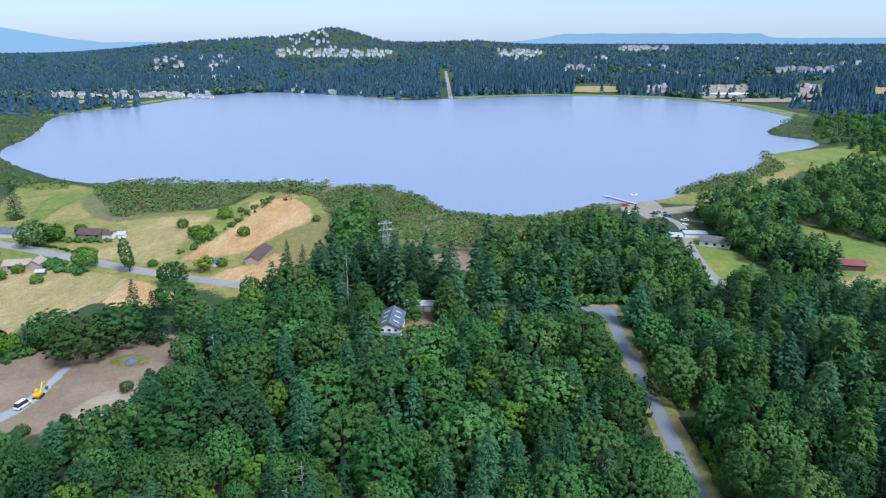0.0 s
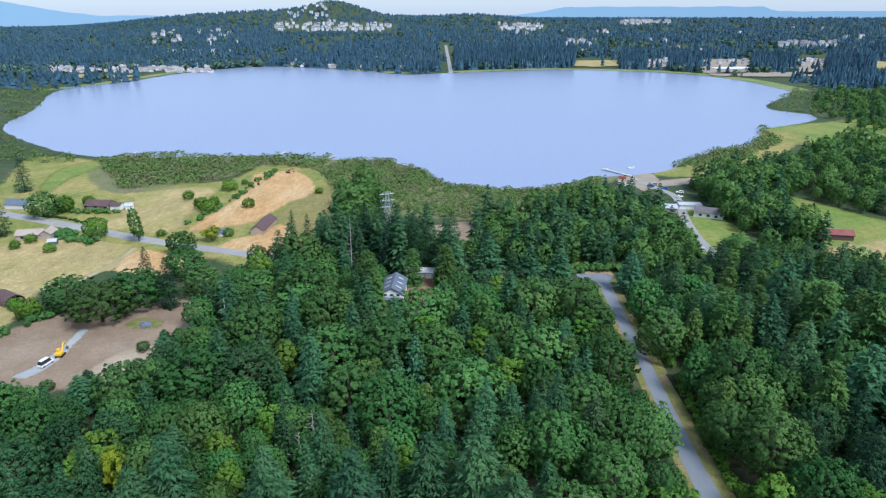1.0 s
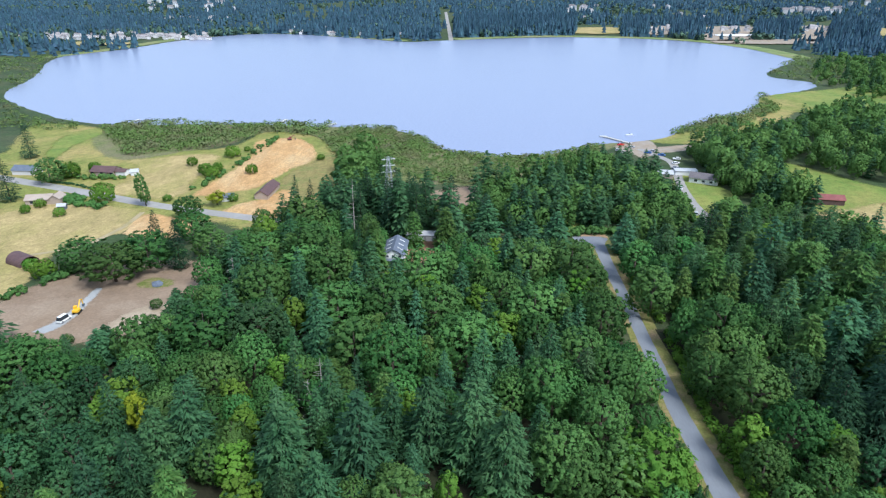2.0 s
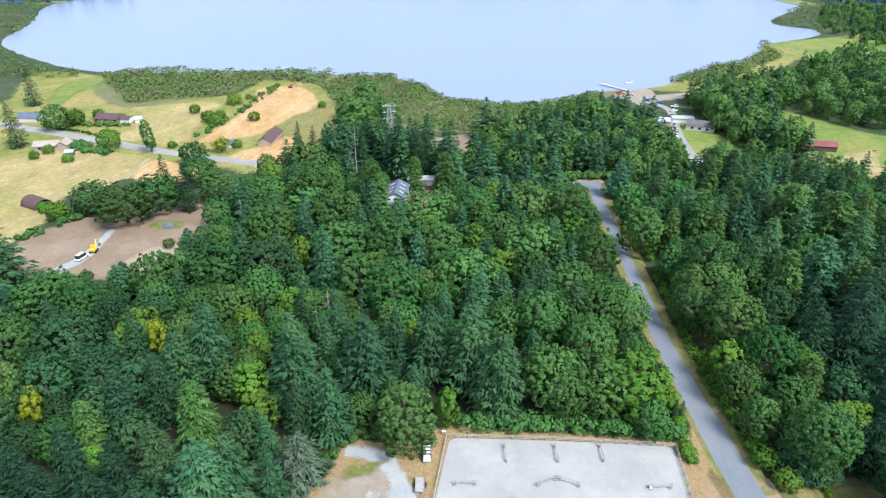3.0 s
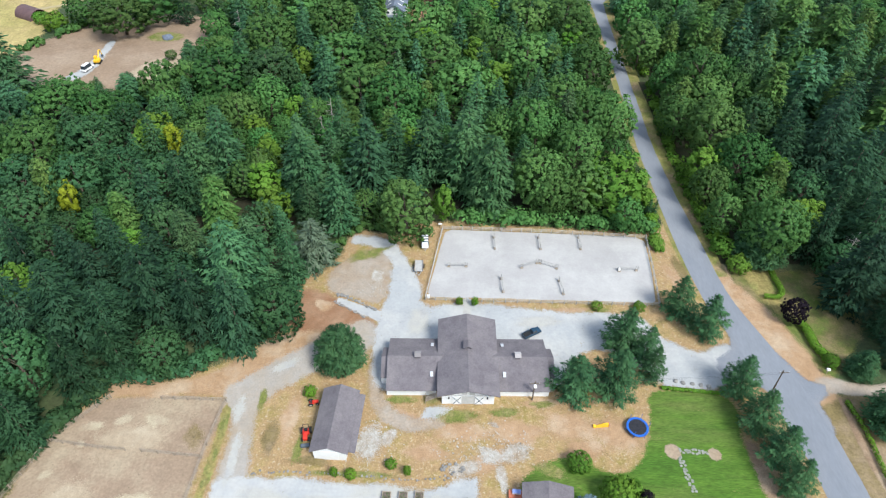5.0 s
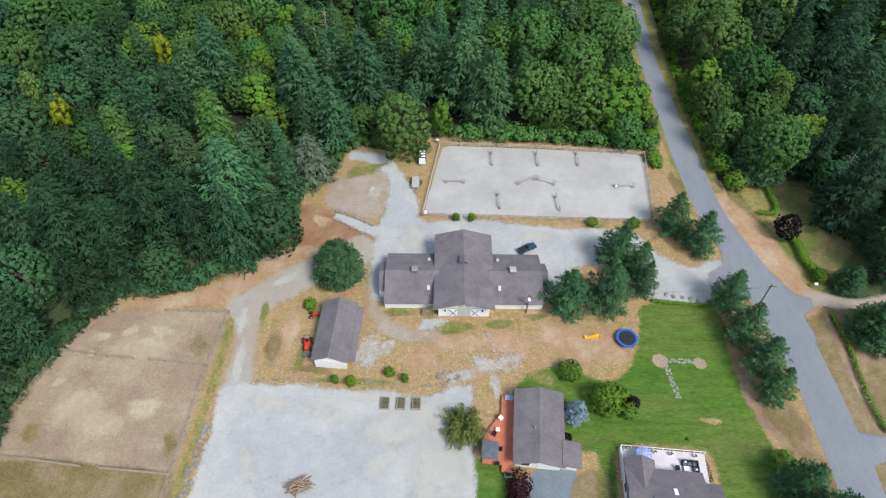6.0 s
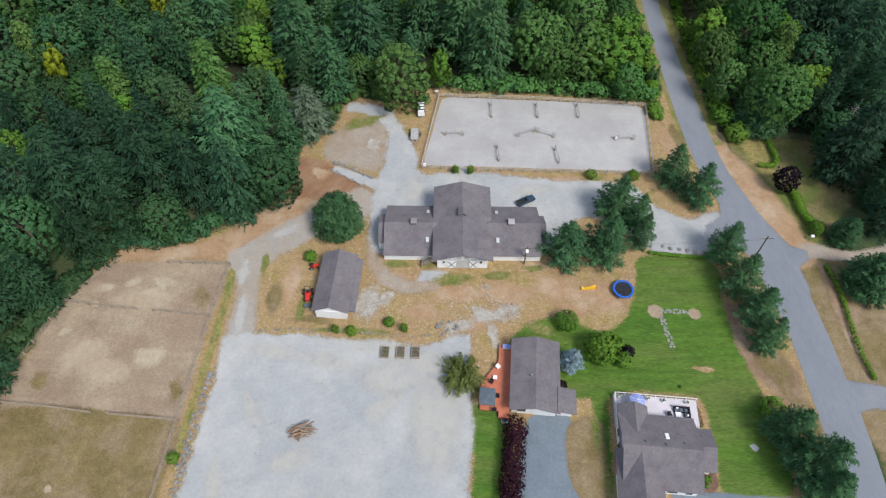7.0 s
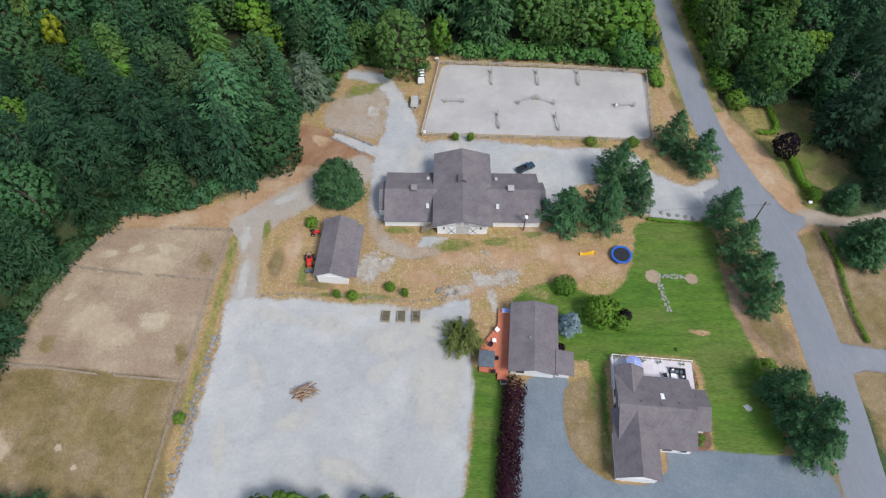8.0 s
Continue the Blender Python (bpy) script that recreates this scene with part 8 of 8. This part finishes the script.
def build_patio():
    z = 0.975
    ob = thing("sectional_sofa", "black wicker corner sofa on a pale deck", "sofa", (42.4, -5.9, z), -4.5)
    part("base", extruded([(-1.3, 0.9), (1.3, 0.9), (1.3, -1.0), (0.45, -1.0), (0.45, 0.05), (-1.3, 0.05)], 0, 0.42), M_BLACK, ob)
    part("backrest", extruded([(-1.3, 0.9), (1.3, 0.9), (1.3, -1.0), (1.08, -1.0), (1.08, 0.68), (-1.3, 0.68)], 0.42, 0.8), M_BLACK, ob)
    for x, y in ((-0.85, 0.36), (-0.1, 0.36), (0.75, 0.36), (0.75, -0.5)):
        part("cushion", boxes((x - 0.33, x + 0.33, y - 0.3, y + 0.3, 0.42, 0.54), bevel=0.04), M_DARKGREY, ob)
    part("throw_pillow", boxes((-1.0, -0.6, 0.45, 0.7, 0.55, 0.8), bevel=0.06), M_WHITE, ob)
    part("throw_pillow", boxes((0.7, 1.0, -0.75, -0.4, 0.55, 0.8), bevel=0.06), M_WHITE, ob)
    patio_chair("black wicker armchair with a dark cushion", (40.3, -6.2), 95, M_BLACK, z)
    tb = thing("coffee_table", "low black patio table with a white top", "table", (41.7, -6.3, z), -4.5)
    part("tabletop", boxes((-0.45, 0.45, -0.45, 0.45, 0.34, 0.42), bevel=0.03), M_WHITE, tb)
    part("frame", boxes((-0.42, 0.42, -0.42, 0.42, 0, 0.34)), M_BLACK, tb)
    um = thing("patio_umbrella", "blue striped patio umbrella over a table", "umbrella", (34.7, -4.6, z), 12)
    bm = bmesh.new()
    apex = bm.verts.new((0, 0, 2.5))
    rim = [bm.verts.new((math.cos(i * 0.7854) * 1.35, math.sin(i * 0.7854) * 1.35, 2.0)) for i in range(8)]
    for i in range(8):
        bm.faces.new((rim[i], rim[(i + 1) % 8], apex))
    part("canopy", bm, M_PARASOL, um)
    part("pole", rods(((0, 0, 0), (0, 0, 2.55), 0.03)), M_STEEL, um)
    for i in range(8):
        part("rib", rods(((0, 0, 2.52), (math.cos(i * 0.7854) * 1.36, math.sin(i * 0.7854) * 1.36, 2.02), 0.02), sides=4), M_WHITE, um)
    t2 = thing("patio_table", "round dark patio table under an umbrella", "table", (34.7, -4.6, z))
    part("tabletop", rods(((0.0, 0, 0.68), (0, 0, 0.72), 0.6), sides=20), M_DARKGREY, t2)
    for i in range(4):
        a = 0.785 + i * 1.571
        part("leg", rods(((math.cos(a) * 0.45, math.sin(a) * 0.45, 0), (math.cos(a) * 0.3, math.sin(a) * 0.3, 0.68), 0.03)), M_BLACK, t2)
    for x, y, t in ((33.4, -4.7, 90), (35.9, -4.6, -90), (34.7, -3.5, 0)):
        patio_chair("dark metal patio chair at a table", (x, y), t, M_DARKGREY, z)
    patio_chair("white patio chair on a pale deck", (32.3, -4.9), 60, M_WHITE, z)
    for x, y in ((37.1, -3.6), (39.7, -3.9), (43.6, -4.2), (32.3, -3.1)):
        p = thing("flower_pot", "white flower pot at the deck edge", "flower pot", (x, y, z))
        part("pot", rods(((0, 0, 0), (0, 0, 0.45), 0.2, 0.28), sides=10), M_WHITE, p)
        rng = np.random.default_rng(int(x))
        part("plant", quad_mesh("plant", leaf_quads(rng, spread(rng, 24, 1.0) * 0.25 + (0, 0, 0.55), spread(rng, 24, 1.0), 0.2), M_BUSH), M_BUSH, p)
    fl = thing("flower_bed_plants", "red and orange flowers along a deck end", "flowers", (45.4, -6.5, 0))
    rng = np.random.default_rng(5)
    c = rng.uniform((-0.4, -1.6, 0.6), (0.4, 1.8, 1.1), (90, 3))
    part("blossoms", quad_mesh("blossoms", leaf_quads(rng, c, spread(rng, 90, 1.0), 0.2), M_REDROOF), M_REDROOF, fl)
    c = rng.uniform((-0.4, -1.6, 0.0), (0.4, 1.8, 0.9), (120, 3))
    part("leaves", quad_mesh("leaves", leaf_quads(rng, c, spread(rng, 120, 1.0), 0.24), M_LEAF), M_LEAF, fl)
    # the red deck
    patio_chair("white reclining chair on a red deck", (11.9, 2.2), 40, M_WHITE, 0.63)
    t3 = thing("side_table", "small white side table on a red deck", "table", (11.3, 0.2, 0.63))
    part("tabletop", boxes((-0.35, 0.35, -0.35, 0.35, 0.42, 0.47)), M_WHITE, t3)
    for sx in (-1, 1):
        for sy in (-1, 1):
            part("leg", boxes((sx * 0.3 - 0.03, sx * 0.3 + 0.03, sy * 0.3 - 0.03, sy * 0.3 + 0.03, 0, 0.42)), M_WHITE, t3)
    patio_chair("black patio chair on a red deck", (10.6, -0.6), -30, M_BLACK, 0.63)
    patio_chair("black patio chair under a canopy", (10.9, -5.6), 180, M_BLACK, 0.63)
    patio_chair("black patio chair beside a canopy", (11.5, -3.2), -90, M_BLACK, 0.63)
    bn = thing("storage_bench", "white storage bench on a red deck", "bench", (13.6, 6.1, 0.63), -5)
    part("box", boxes((-0.7, 0.7, -0.35, 0.35, 0, 0.5), bevel=0.03), M_WHITE, bn)
    part("lid", boxes((-0.72, 0.72, -0.37, 0.37, 0.5, 0.56), bevel=0.02), M_PARASOL, bn)
    gr = thing("barbecue_grill", "black barbecue grill beside a house corner", "grill", (12.6, -7.4, 0.05))
    part("cabinet", boxes((-0.55, 0.55, -0.3, 0.3, 0.1, 0.85), bevel=0.03), M_STEEL, gr)
    part("hood", boxes((-0.5, 0.5, -0.28, 0.28, 0.86, 1.15), bevel=0.08), M_BLACK, gr)


build_patio()


def hedge(name, label, line, width, h, n, material, seed, size=0.4):
    ob = thing(name, label, "hedge")
    rng, r2 = np.random.default_rng(seed), random.Random(seed)
    pts = curve_through(line, False, 0.5)
    pick = rng.integers(0, len(pts), n)
    q = np.array([(pts[i].x, pts[i].y) for i in pick])
    d = spread(rng, n, 0.5)
    c = np.column_stack([q + d[:, :2] * width * 0.5 * rng.uniform(0.8, 1.1, (n, 1)), h * 0.5 + d[:, 2] * h * 0.5])
    part("leaves", quad_mesh("leaves", leaf_quads(rng, c, d, size), material), material, ob)
    for i in range(0, len(pts), 3):
        part("stem", rods(((pts[i].x, pts[i].y, 0), (pts[i].x, pts[i].y, h * 0.6), 0.05), sides=5), M_BARK, ob)


hedge("purple_hedge", "tall dark purple hedge beside a driveway", [(14.4, -8.2), (13.6, -14), (12.9, -20), (12.2, -28), (11.8, -33)], 4.4, 2.6, 4600, M_PURPLE, 1, 0.4)
hedge("clipped_hedge", "bright green clipped hedge in a garden", [(76.9, 43.4), (77.3, 41.0), (77.3, 37.6), (78.2, 35.4)], 2.0, 1.6, 1500, M_HEDGE, 2, 0.3)
hedge("clipped_hedge", "bright green hedge at a garden edge", [(76.6, 61.4), (76.4, 57.5), (76.6, 53.4), (75.0, 51.2), (72.3, 51.4)], 1.5, 1.2, 1500, M_HEDGE, 3, 0.28)
hedge("clipped_hedge", "low bright green hedge along a lawn", [(43.5, 27.4), (48, 26.9), (55, 26.2)], 0.9, 0.7, 900, M_HEDGE, 4, 0.3)
hedge("clipped_hedge", "green hedge along a lane and verge", [(77.8, 24.3), (78.3, 17.7), (77.5, 7.5), (78.0, 0.9)], 1.0, 1.0, 1300, M_HEDGE, 5, 0.3)


def willow(at):
    """Many arching canes of uneven reach, hung with narrow leaves."""
    ob = thing("arching_shrub", "large feathery yellow-green shrub by gravel", "shrub", (*at, 0))
    rng = np.random.default_rng(12)
    canes, leaves = bmesh.new(), []
    for i in range(150):
        a, rr, h = rng.uniform(0, 6.283), rng.uniform(1.6, 4.7) * (0.85 + 0.15 * math.cos(3 * i)), rng.uniform(1.2, 3.2)
        o = np.array([math.cos(a), math.sin(a), 0])
        last = None
        for t in np.linspace(0, 1, 5):
            q = o * (0.2 + rr * t) + np.array([0, 0, h * (1 - (1 - t) ** 2) - 0.25 * rr * t ** 3 + 0.05])
            if last is not None:
                rod(canes, last, q, 0.025, 0.012, 3)
            last = q
        t = rng.uniform(0.15, 1.0, 60)
        p = o * (0.2 + rr * t)[:, None] + np.column_stack([np.zeros(60), np.zeros(60), h * (1 - (1 - t) ** 2) - 0.25 * rr * t ** 3 + 0.05]) + rng.normal(0, 0.16, (60, 3))
        p[:, 2] = np.clip(p[:, 2], 0.15, None)
        n = spread(rng, 60, 0.9) + o * 0.4
        n /= np.linalg.norm(n, axis=1, keepdims=True)
        leaves.append(leaf_tris(rng, p, n, 0.3, n + np.array([0, 0, 0.5])))
    part("canes", canes, M_BARK, ob)
    part("foliage", quad_mesh("foliage", np.concatenate(leaves), M_REED), M_REED, ob)


willow((5.4, 0.4))


# ---- the country towards the lake ----
def build_farmhouse():
    ob = thing("farmhouse", "small white house with a blue-grey roof among trees", "house", (-18.9, 207, terrain(-18.9, 207)), -3)
    part("wall", gable_solid(bmesh.new(), -4.0, 4.0, -7, 7, -0.3, 4.6, 6.8, False), M_WHITE, ob)
    part("roof", gable_roof(bmesh.new(), -4.0, 4.0, -7, 7, 4.6, 6.8, 0.6, 0.18, False), M_SLATE, ob)
    part("porch_roof", boxes((-4.2, 4.2, -9.2, -7.0, 2.7, 2.85)), M_SLATE, ob)
    windows(ob, [(-2.4, -7.02, 3.3, 1.3, 1.1, "y"), (0, -7.02, 3.3, 1.3, 1.1, "y"), (2.4, -7.02, 3.3, 1.3, 1.1, "y"), (-2.2, -7.02, 0.8, 1.4, 1.3, "y"), (2.2, -7.02, 0.8, 1.4, 1.3, "y"), (4.02, -2, 1.2, 1.4, 1.2, "x"), (4.02, 3, 1.2, 1.4, 1.2, "x")])
    for x, y in ((-2.2, -4), (-2.2, 0), (-2.2, 4), (2.2, -4), (2.2, 0), (2.2, 4)):
        m = Matrix.Translation((x, y, 5.82)) @ Euler((0, 0.5 if x > 0 else -0.5, 0)).to_matrix().to_4x4()
        bm = bmesh.new()
        box(bm, -1.1, 1.1, -0.2, 0.2, 0.02, 0.1, m)
        part("roof_panel", bm, M_WHITE, ob, "pale strip on the roof")
    for s in (-1, 1):
        part("porch_post", boxes((s * 3.9 - 0.1, s * 3.9 + 0.1, -9.1, -8.9, 0, 2.7)), M_WHITE, ob)
    gx, gy = -9.5, 228.5
    g = thing("long_garage", "low grey garage with a pale roof behind firs", "garage", (gx, gy, terrain(gx, gy)), -3)
    part("wall", boxes((-6, 6, -2.5, 2.5, -0.2, 2.6)), M_CONCRETE, g)
    part("roof", boxes((-6.3, 6.3, -2.8, 2.8, 2.6, 2.8)), M_HOUSEFAR, g)
    for x in (-3.5, 0, 3.5):
        part("garage_door", boxes((x - 1.2, x + 1.2, -2.58, -2.48, 0, 2.2)), M_WHITE, g)


build_farmhouse()
hut("long_barn", "long barn with a brown metal roof in fields", "barn", 20, 7.0, 2.4, 4.6, M_BEIGE, M_BROWNROOF, (-93.5, 296), 86)
hut("white_shed", "small white shed beside a yellow tree", "shed", 6, 4, 2.4, 3.6, M_WHITE, M_SLATE, (-111.1, 285), 20, openings=(("window", 0, 0.9, 1.0, 0.9),))
hut("ranch_house", "low house with a purple-brown roof among hedges", "house", 14, 9, 2.4, 4.6, M_BEIGE, M_BROWNROOF, (-197, 332), -8, openings=(("window", -6, 0.9, 2.0, 1.3), ("window", 0, 0.9, 2.0, 1.3), ("window", 6, 0.9, 2.0, 1.3)))
hut("garage", "white garage wing beside a ranch house", "garage", 6, 5, 2.5, 3.6, M_WHITE, M_BROWNROOF, (-186.5, 330), -8)
hut("white_shed", "small white shed in a hay field", "shed", 4, 3.4, 2.2, 3.4, M_WHITE, M_FRAME, (-179.5, 330), 15)
hut("cottage", "pale beige house beside a country road", "house", 12, 7, 2.8, 4.6, M_BEIGE, M_BEIGE, (-205, 281), 10, openings=(("window", -3, 0.9, 1.6, 1.3), ("window", 3, 0.9, 1.6, 1.3)))
hut("cottage_wing", "beige gabled wing of a roadside cottage", "house", 7, 5, 3.0, 4.8, M_BEIGE, M_BEIGE, (-197, 282), 95)
hut("garden_shed", "small pale blue garden shed beside hedges", "shed", 3.6, 2.8, 2.0, 2.8, M_SLATE, M_FRAME, (-188.5, 271), 10)
hut("blue_roof_house", "house with a dark blue roof near trees", "house", 13, 8, 2.8, 4.8, M_HOUSEFAR, M_SLATE, (-244, 333), -5)
hut("lakeside_house", "small house with a pale grey roof", "house", 9, 8, 2.8, 4.0, M_BEIGE, M_FRAME, (127, 326), -10)
hut("lakeside_house", "white house with a dark grey roof", "house", 15, 9, 3.0, 5.0, M_WHITE, M_SHINGLE, (146.5, 316), -28, openings=(("window", -4, 0.9, 1.6, 1.3), ("window", 0, 0.9, 1.6, 1.3), ("window", 4, 0.9, 1.6, 1.3)))
hut("lakeside_house", "long white low building with a flat pale roof", "house", 12, 6, 2.6, 3.0, M_WHITE, M_FRAME, (141, 331), -6)
hut("red_barn", "long red-roofed barn in a green pasture", "barn", 21, 7, 3.0, 4.6, M_BROWNROOF, M_REDROOF, (192, 281.5), -12)


def quonset(at, turn):
    ob = thing("quonset_barn", "dark brown arched metal barn at a field edge", "barn", (*at, terrain(*at)), turn)
    ob.scale = (0.74, 0.74, 0.74)
    bm, n = bmesh.new(), 14
    rows = [[bm.verts.new((x, -math.cos(math.pi * i / n) * r, math.sin(math.pi * i / n) * r * 0.95)) for i in range(n + 1)] for x, r in ((-7, 5.2), (7, 5.2), (7, 5.0), (-7, 5.0))]
    for a, b in zip(rows, rows[1:] + rows[:1]):
        for i in range(n):
            bm.faces.new((a[i], b[i], b[i + 1], a[i + 1]))
    part("arched_roof", bm, M_BROWNROOF, ob, smooth=False)
    bm = bmesh.new()
    bm.faces.new([bm.verts.new((-6.6, -math.cos(math.pi * i / n) * 5.0, math.sin(math.pi * i / n) * 4.75)) for i in range(n + 1)])
    part("back_wall", bm, M_BROWNROOF, ob)
    for s in (-1, 1):
        part("front_panel", boxes((6.5, 6.6, s * 4.0 - 0.9, s * 4.0 + 0.9, 0, 2.4)), M_BROWNROOF, ob)


quonset((-164.5, 202), -30)


def excavator(at, turn, label="yellow excavator parked on graded earth", paint=None):
    paint = paint or M_YELLOW
    ob = thing("excavator", label, "excavator", (*at, terrain(*at) + 0.06), turn)
    ob.scale = (0.8, 0.8, 0.8)
    for s in (-1, 1):
        part("track", boxes((-1.8, 1.8, s * 1.1 - 0.3, s * 1.1 + 0.3, 0, 0.8), bevel=0.2), M_RUBBER, ob)
    part("house", boxes((-1.9, 1.0, -1.2, 1.2, 0.9, 1.9), bevel=0.1), paint, ob)
    c = part("cab", boxes((-0.2, 1.2, 0.1, 1.2, 1.9, 2.9), bevel=0.08), paint, ob)
    part("cab_glass", boxes((0.9, 1.23, 0.2, 1.1, 2.0, 2.75)), M_GLASS, c)
    part("boom", rods(((0.9, -0.3, 1.5), (3.2, -0.3, 4.2), 0.28), ((3.2, -0.3, 4.2), (4.8, -0.3, 3.6), 0.22)), paint, ob)
    part("stick", rods(((4.8, -0.3, 3.6), (5.2, -0.3, 1.4), 0.18)), paint, ob)
    part("bucket", boxes((4.7, 5.5, -0.8, 0.2, 0.5, 1.4), bevel=0.1), M_DARKGREY, ob)


excavator((-119.8, 159.4), 95)
excavator((-108.3, 413), 10, "orange-red excavator at the top of a field", M_REDROOF)
_ob = thing("tarp_pile", "pile under a grey-blue tarpaulin on bare earth", "tarpaulin", (-103, 181, terrain(-103, 181)), 15)
part("tarp", rock_mesh(3.0, 2.4), M_SLATE, _ob)
_ob = thing("dirt_heap", "heap of purple-brown earth under trees", "heap", (-97, 193, terrain(-97, 193)), 15)
part("earth", rock_mesh(5.0, 1.8), M_RED, _ob)


def lattice_pylon(at, h):
    """Four tapering legs, bracing and three arms."""
    ob = thing("lattice_pylon", "grey steel lattice power pylon behind firs", "pylon", (*at, terrain(*at)), 20)

    def corner(i, z):
        w = 2.6 * (1 - z / h * 0.82)
        return (w * (1 if i in (0, 3) else -1), w * (1 if i < 2 else -1), z)
    for i in range(4):
        part("leg", rods((corner(i, 0), corner(i, h), 0.16, 0.1), sides=4), M_STEEL, ob)
    levels = [h * k / 9 for k in range(10)]
    for a, b in zip(levels, levels[1:]):
        for i in range(4):
            j = (i + 1) % 4
            part("brace", rods((corner(i, a), corner(j, b), 0.07), (corner(j, a), corner(i, b), 0.07), sides=4), M_STEEL, ob)
    for z in (h * 0.72, h * 0.84, h * 0.96):
        part("arm", rods(((-3.4, 0, z), (3.4, 0, z), 0.12), ((-3.4, 0, z), (0, 0, z + 1.4), 0.07), ((3.4, 0, z), (0, 0, z + 1.4), 0.07), sides=4), M_STEEL, ob)


lattice_pylon((-26.5, 272), 26)


def snag(at, h, seed, label="bare grey dead tree standing in the wood"):
    ob = thing("dead_tree", label, "dead tree", (*at, terrain(*at)))
    rng = random.Random(seed)
    bm = bmesh.new()
    rod(bm, (0, 0, -0.3), (0.2, 0.1, h), 0.3, 0.04, 6)
    part("trunk", bm, M_DEAD, ob)
    for i in range(26):
        z, a = h * rng.uniform(0.25, 0.97), rng.uniform(0, 6.28)
        ln = (1 - z / h) * 4.5 + 0.6
        part("branch", rods(((0.1, 0, z), (math.cos(a) * ln, math.sin(a) * ln, z + rng.uniform(-0.5, 0.6)), 0.06, 0.02), sides=4), M_DEAD, ob)


snag((-38, 228), 27, 1)
snag((-73, 176), 13, 2)
snag((42.0, 97.9), 9, 3)
snag((-31, 112), 14, 4)
snag((-33, 106), 12, 5)
snag((92, 60), 12, 6, "leaning bare grey trunk at the wood edge")


def dock(label, a, b, width=2.2, head=None):
    ob = thing("dock", label, "dock")
    a, b = Vector((*a, terrain(*a) + 0.7)), Vector((*b, -4.3))
    d = (b - a).to_2d()
    n = max(2, int(d.length / 2.5))
    side = Vector((-d.y, d.x)).normalized() * width / 2
    for i in range(n):
        p, q = a.lerp(b, i / n), a.lerp(b, (i + 0.92) / n)
        part("plank_deck", extruded([(p.x + side.x, p.y + side.y), (p.x - side.x, p.y - side.y), (q.x - side.x, q.y - side.y), (q.x + side.x, q.y + side.y)], p.z - 0.15, p.z), M_CONCRETE, ob)
        for s in (-1, 1):
            part("pile", rods(((p.x + s * side.x, p.y + s * side.y, -6), (p.x + s * side.x, p.y + s * side.y, p.z + 0.3), 0.14)), M_WOOD, ob)
    if head:
        part("platform", boxes((b.x - head, b.x + head, b.y - 1.5, b.y + 1.5, b.z - 0.15, b.z + 0.02)), M_CONCRETE, ob)


dock("long pale floating dock at the boat launch", (129.5, 401), (115, 422), 2.6, 2.5)
dock("small grey dock on the lake shore", (-91.8, 452), (-83.8, 466), 3.0)
dock("small grey dock on the lake shore", (-128.5, 463), (-126, 480), 2.6)
dock("small grey dock on the lake shore", (-246, 464), (-244, 480), 2.6)
_ob = thing("motor_boat", "small white boat moored near a dock", "boat", (135, 427, -4.85), 15)
part("hull", tapered(bmesh.new(), (-2.4, 2.4, -0.7, 0.7), (-2.6, 3.0, -1.0, 1.0), -0.2, 0.7), M_WHITE, _ob)
part("windscreen", boxes((0.4, 0.5, -0.7, 0.7, 0.7, 1.1)), M_GLASS, _ob)

# open ground beyond the lake: bearings and distances of far fields and lots
for _nm, _lb, _mt, _b0, _b1, _d0, _d1 in (("far_field", "yellow hay field beyond the lake", M_FIELD, 0.205, 0.275, 1290, 1420), ("far_lot", "pale graded building plots beyond the lake", M_TRACK, 0.318, 0.352, 1270, 1450),
                                   ("far_lot", "pale graded building plots beyond the lake", M_TRACK, 0.405, 0.482, 1160, 1430), ("far_lot", "pale graded building plots beyond the lake", M_TRACK, 0.44, 0.59, 1085, 1150),
                                   ("far_field", "yellow hay field beyond the lake", M_FIELD, 0.67, 0.72, 1250, 1400), ("far_field", "pale field beside lakeside houses", M_FIELD, -0.60, -0.50, 1060, 1110),
                                   ("far_lot", "pale shoreline plots beyond the lake", M_TRACK, 0.553, 0.598, 1150, 1450), ("far_pond", "pale white tarpaulin-covered pond", M_WHITE, 0.432, 0.475, 1225, 1250)):
    patch(_nm, _lb, "field", [(_b0 * _d0, _d0), (_b1 * _d0, _d0), (_b1 * _d1, _d1), (_b0 * _d1, _d1)], _mt, 2.2 if _nm == "far_pond" else 1.6, 10, 8, 12)
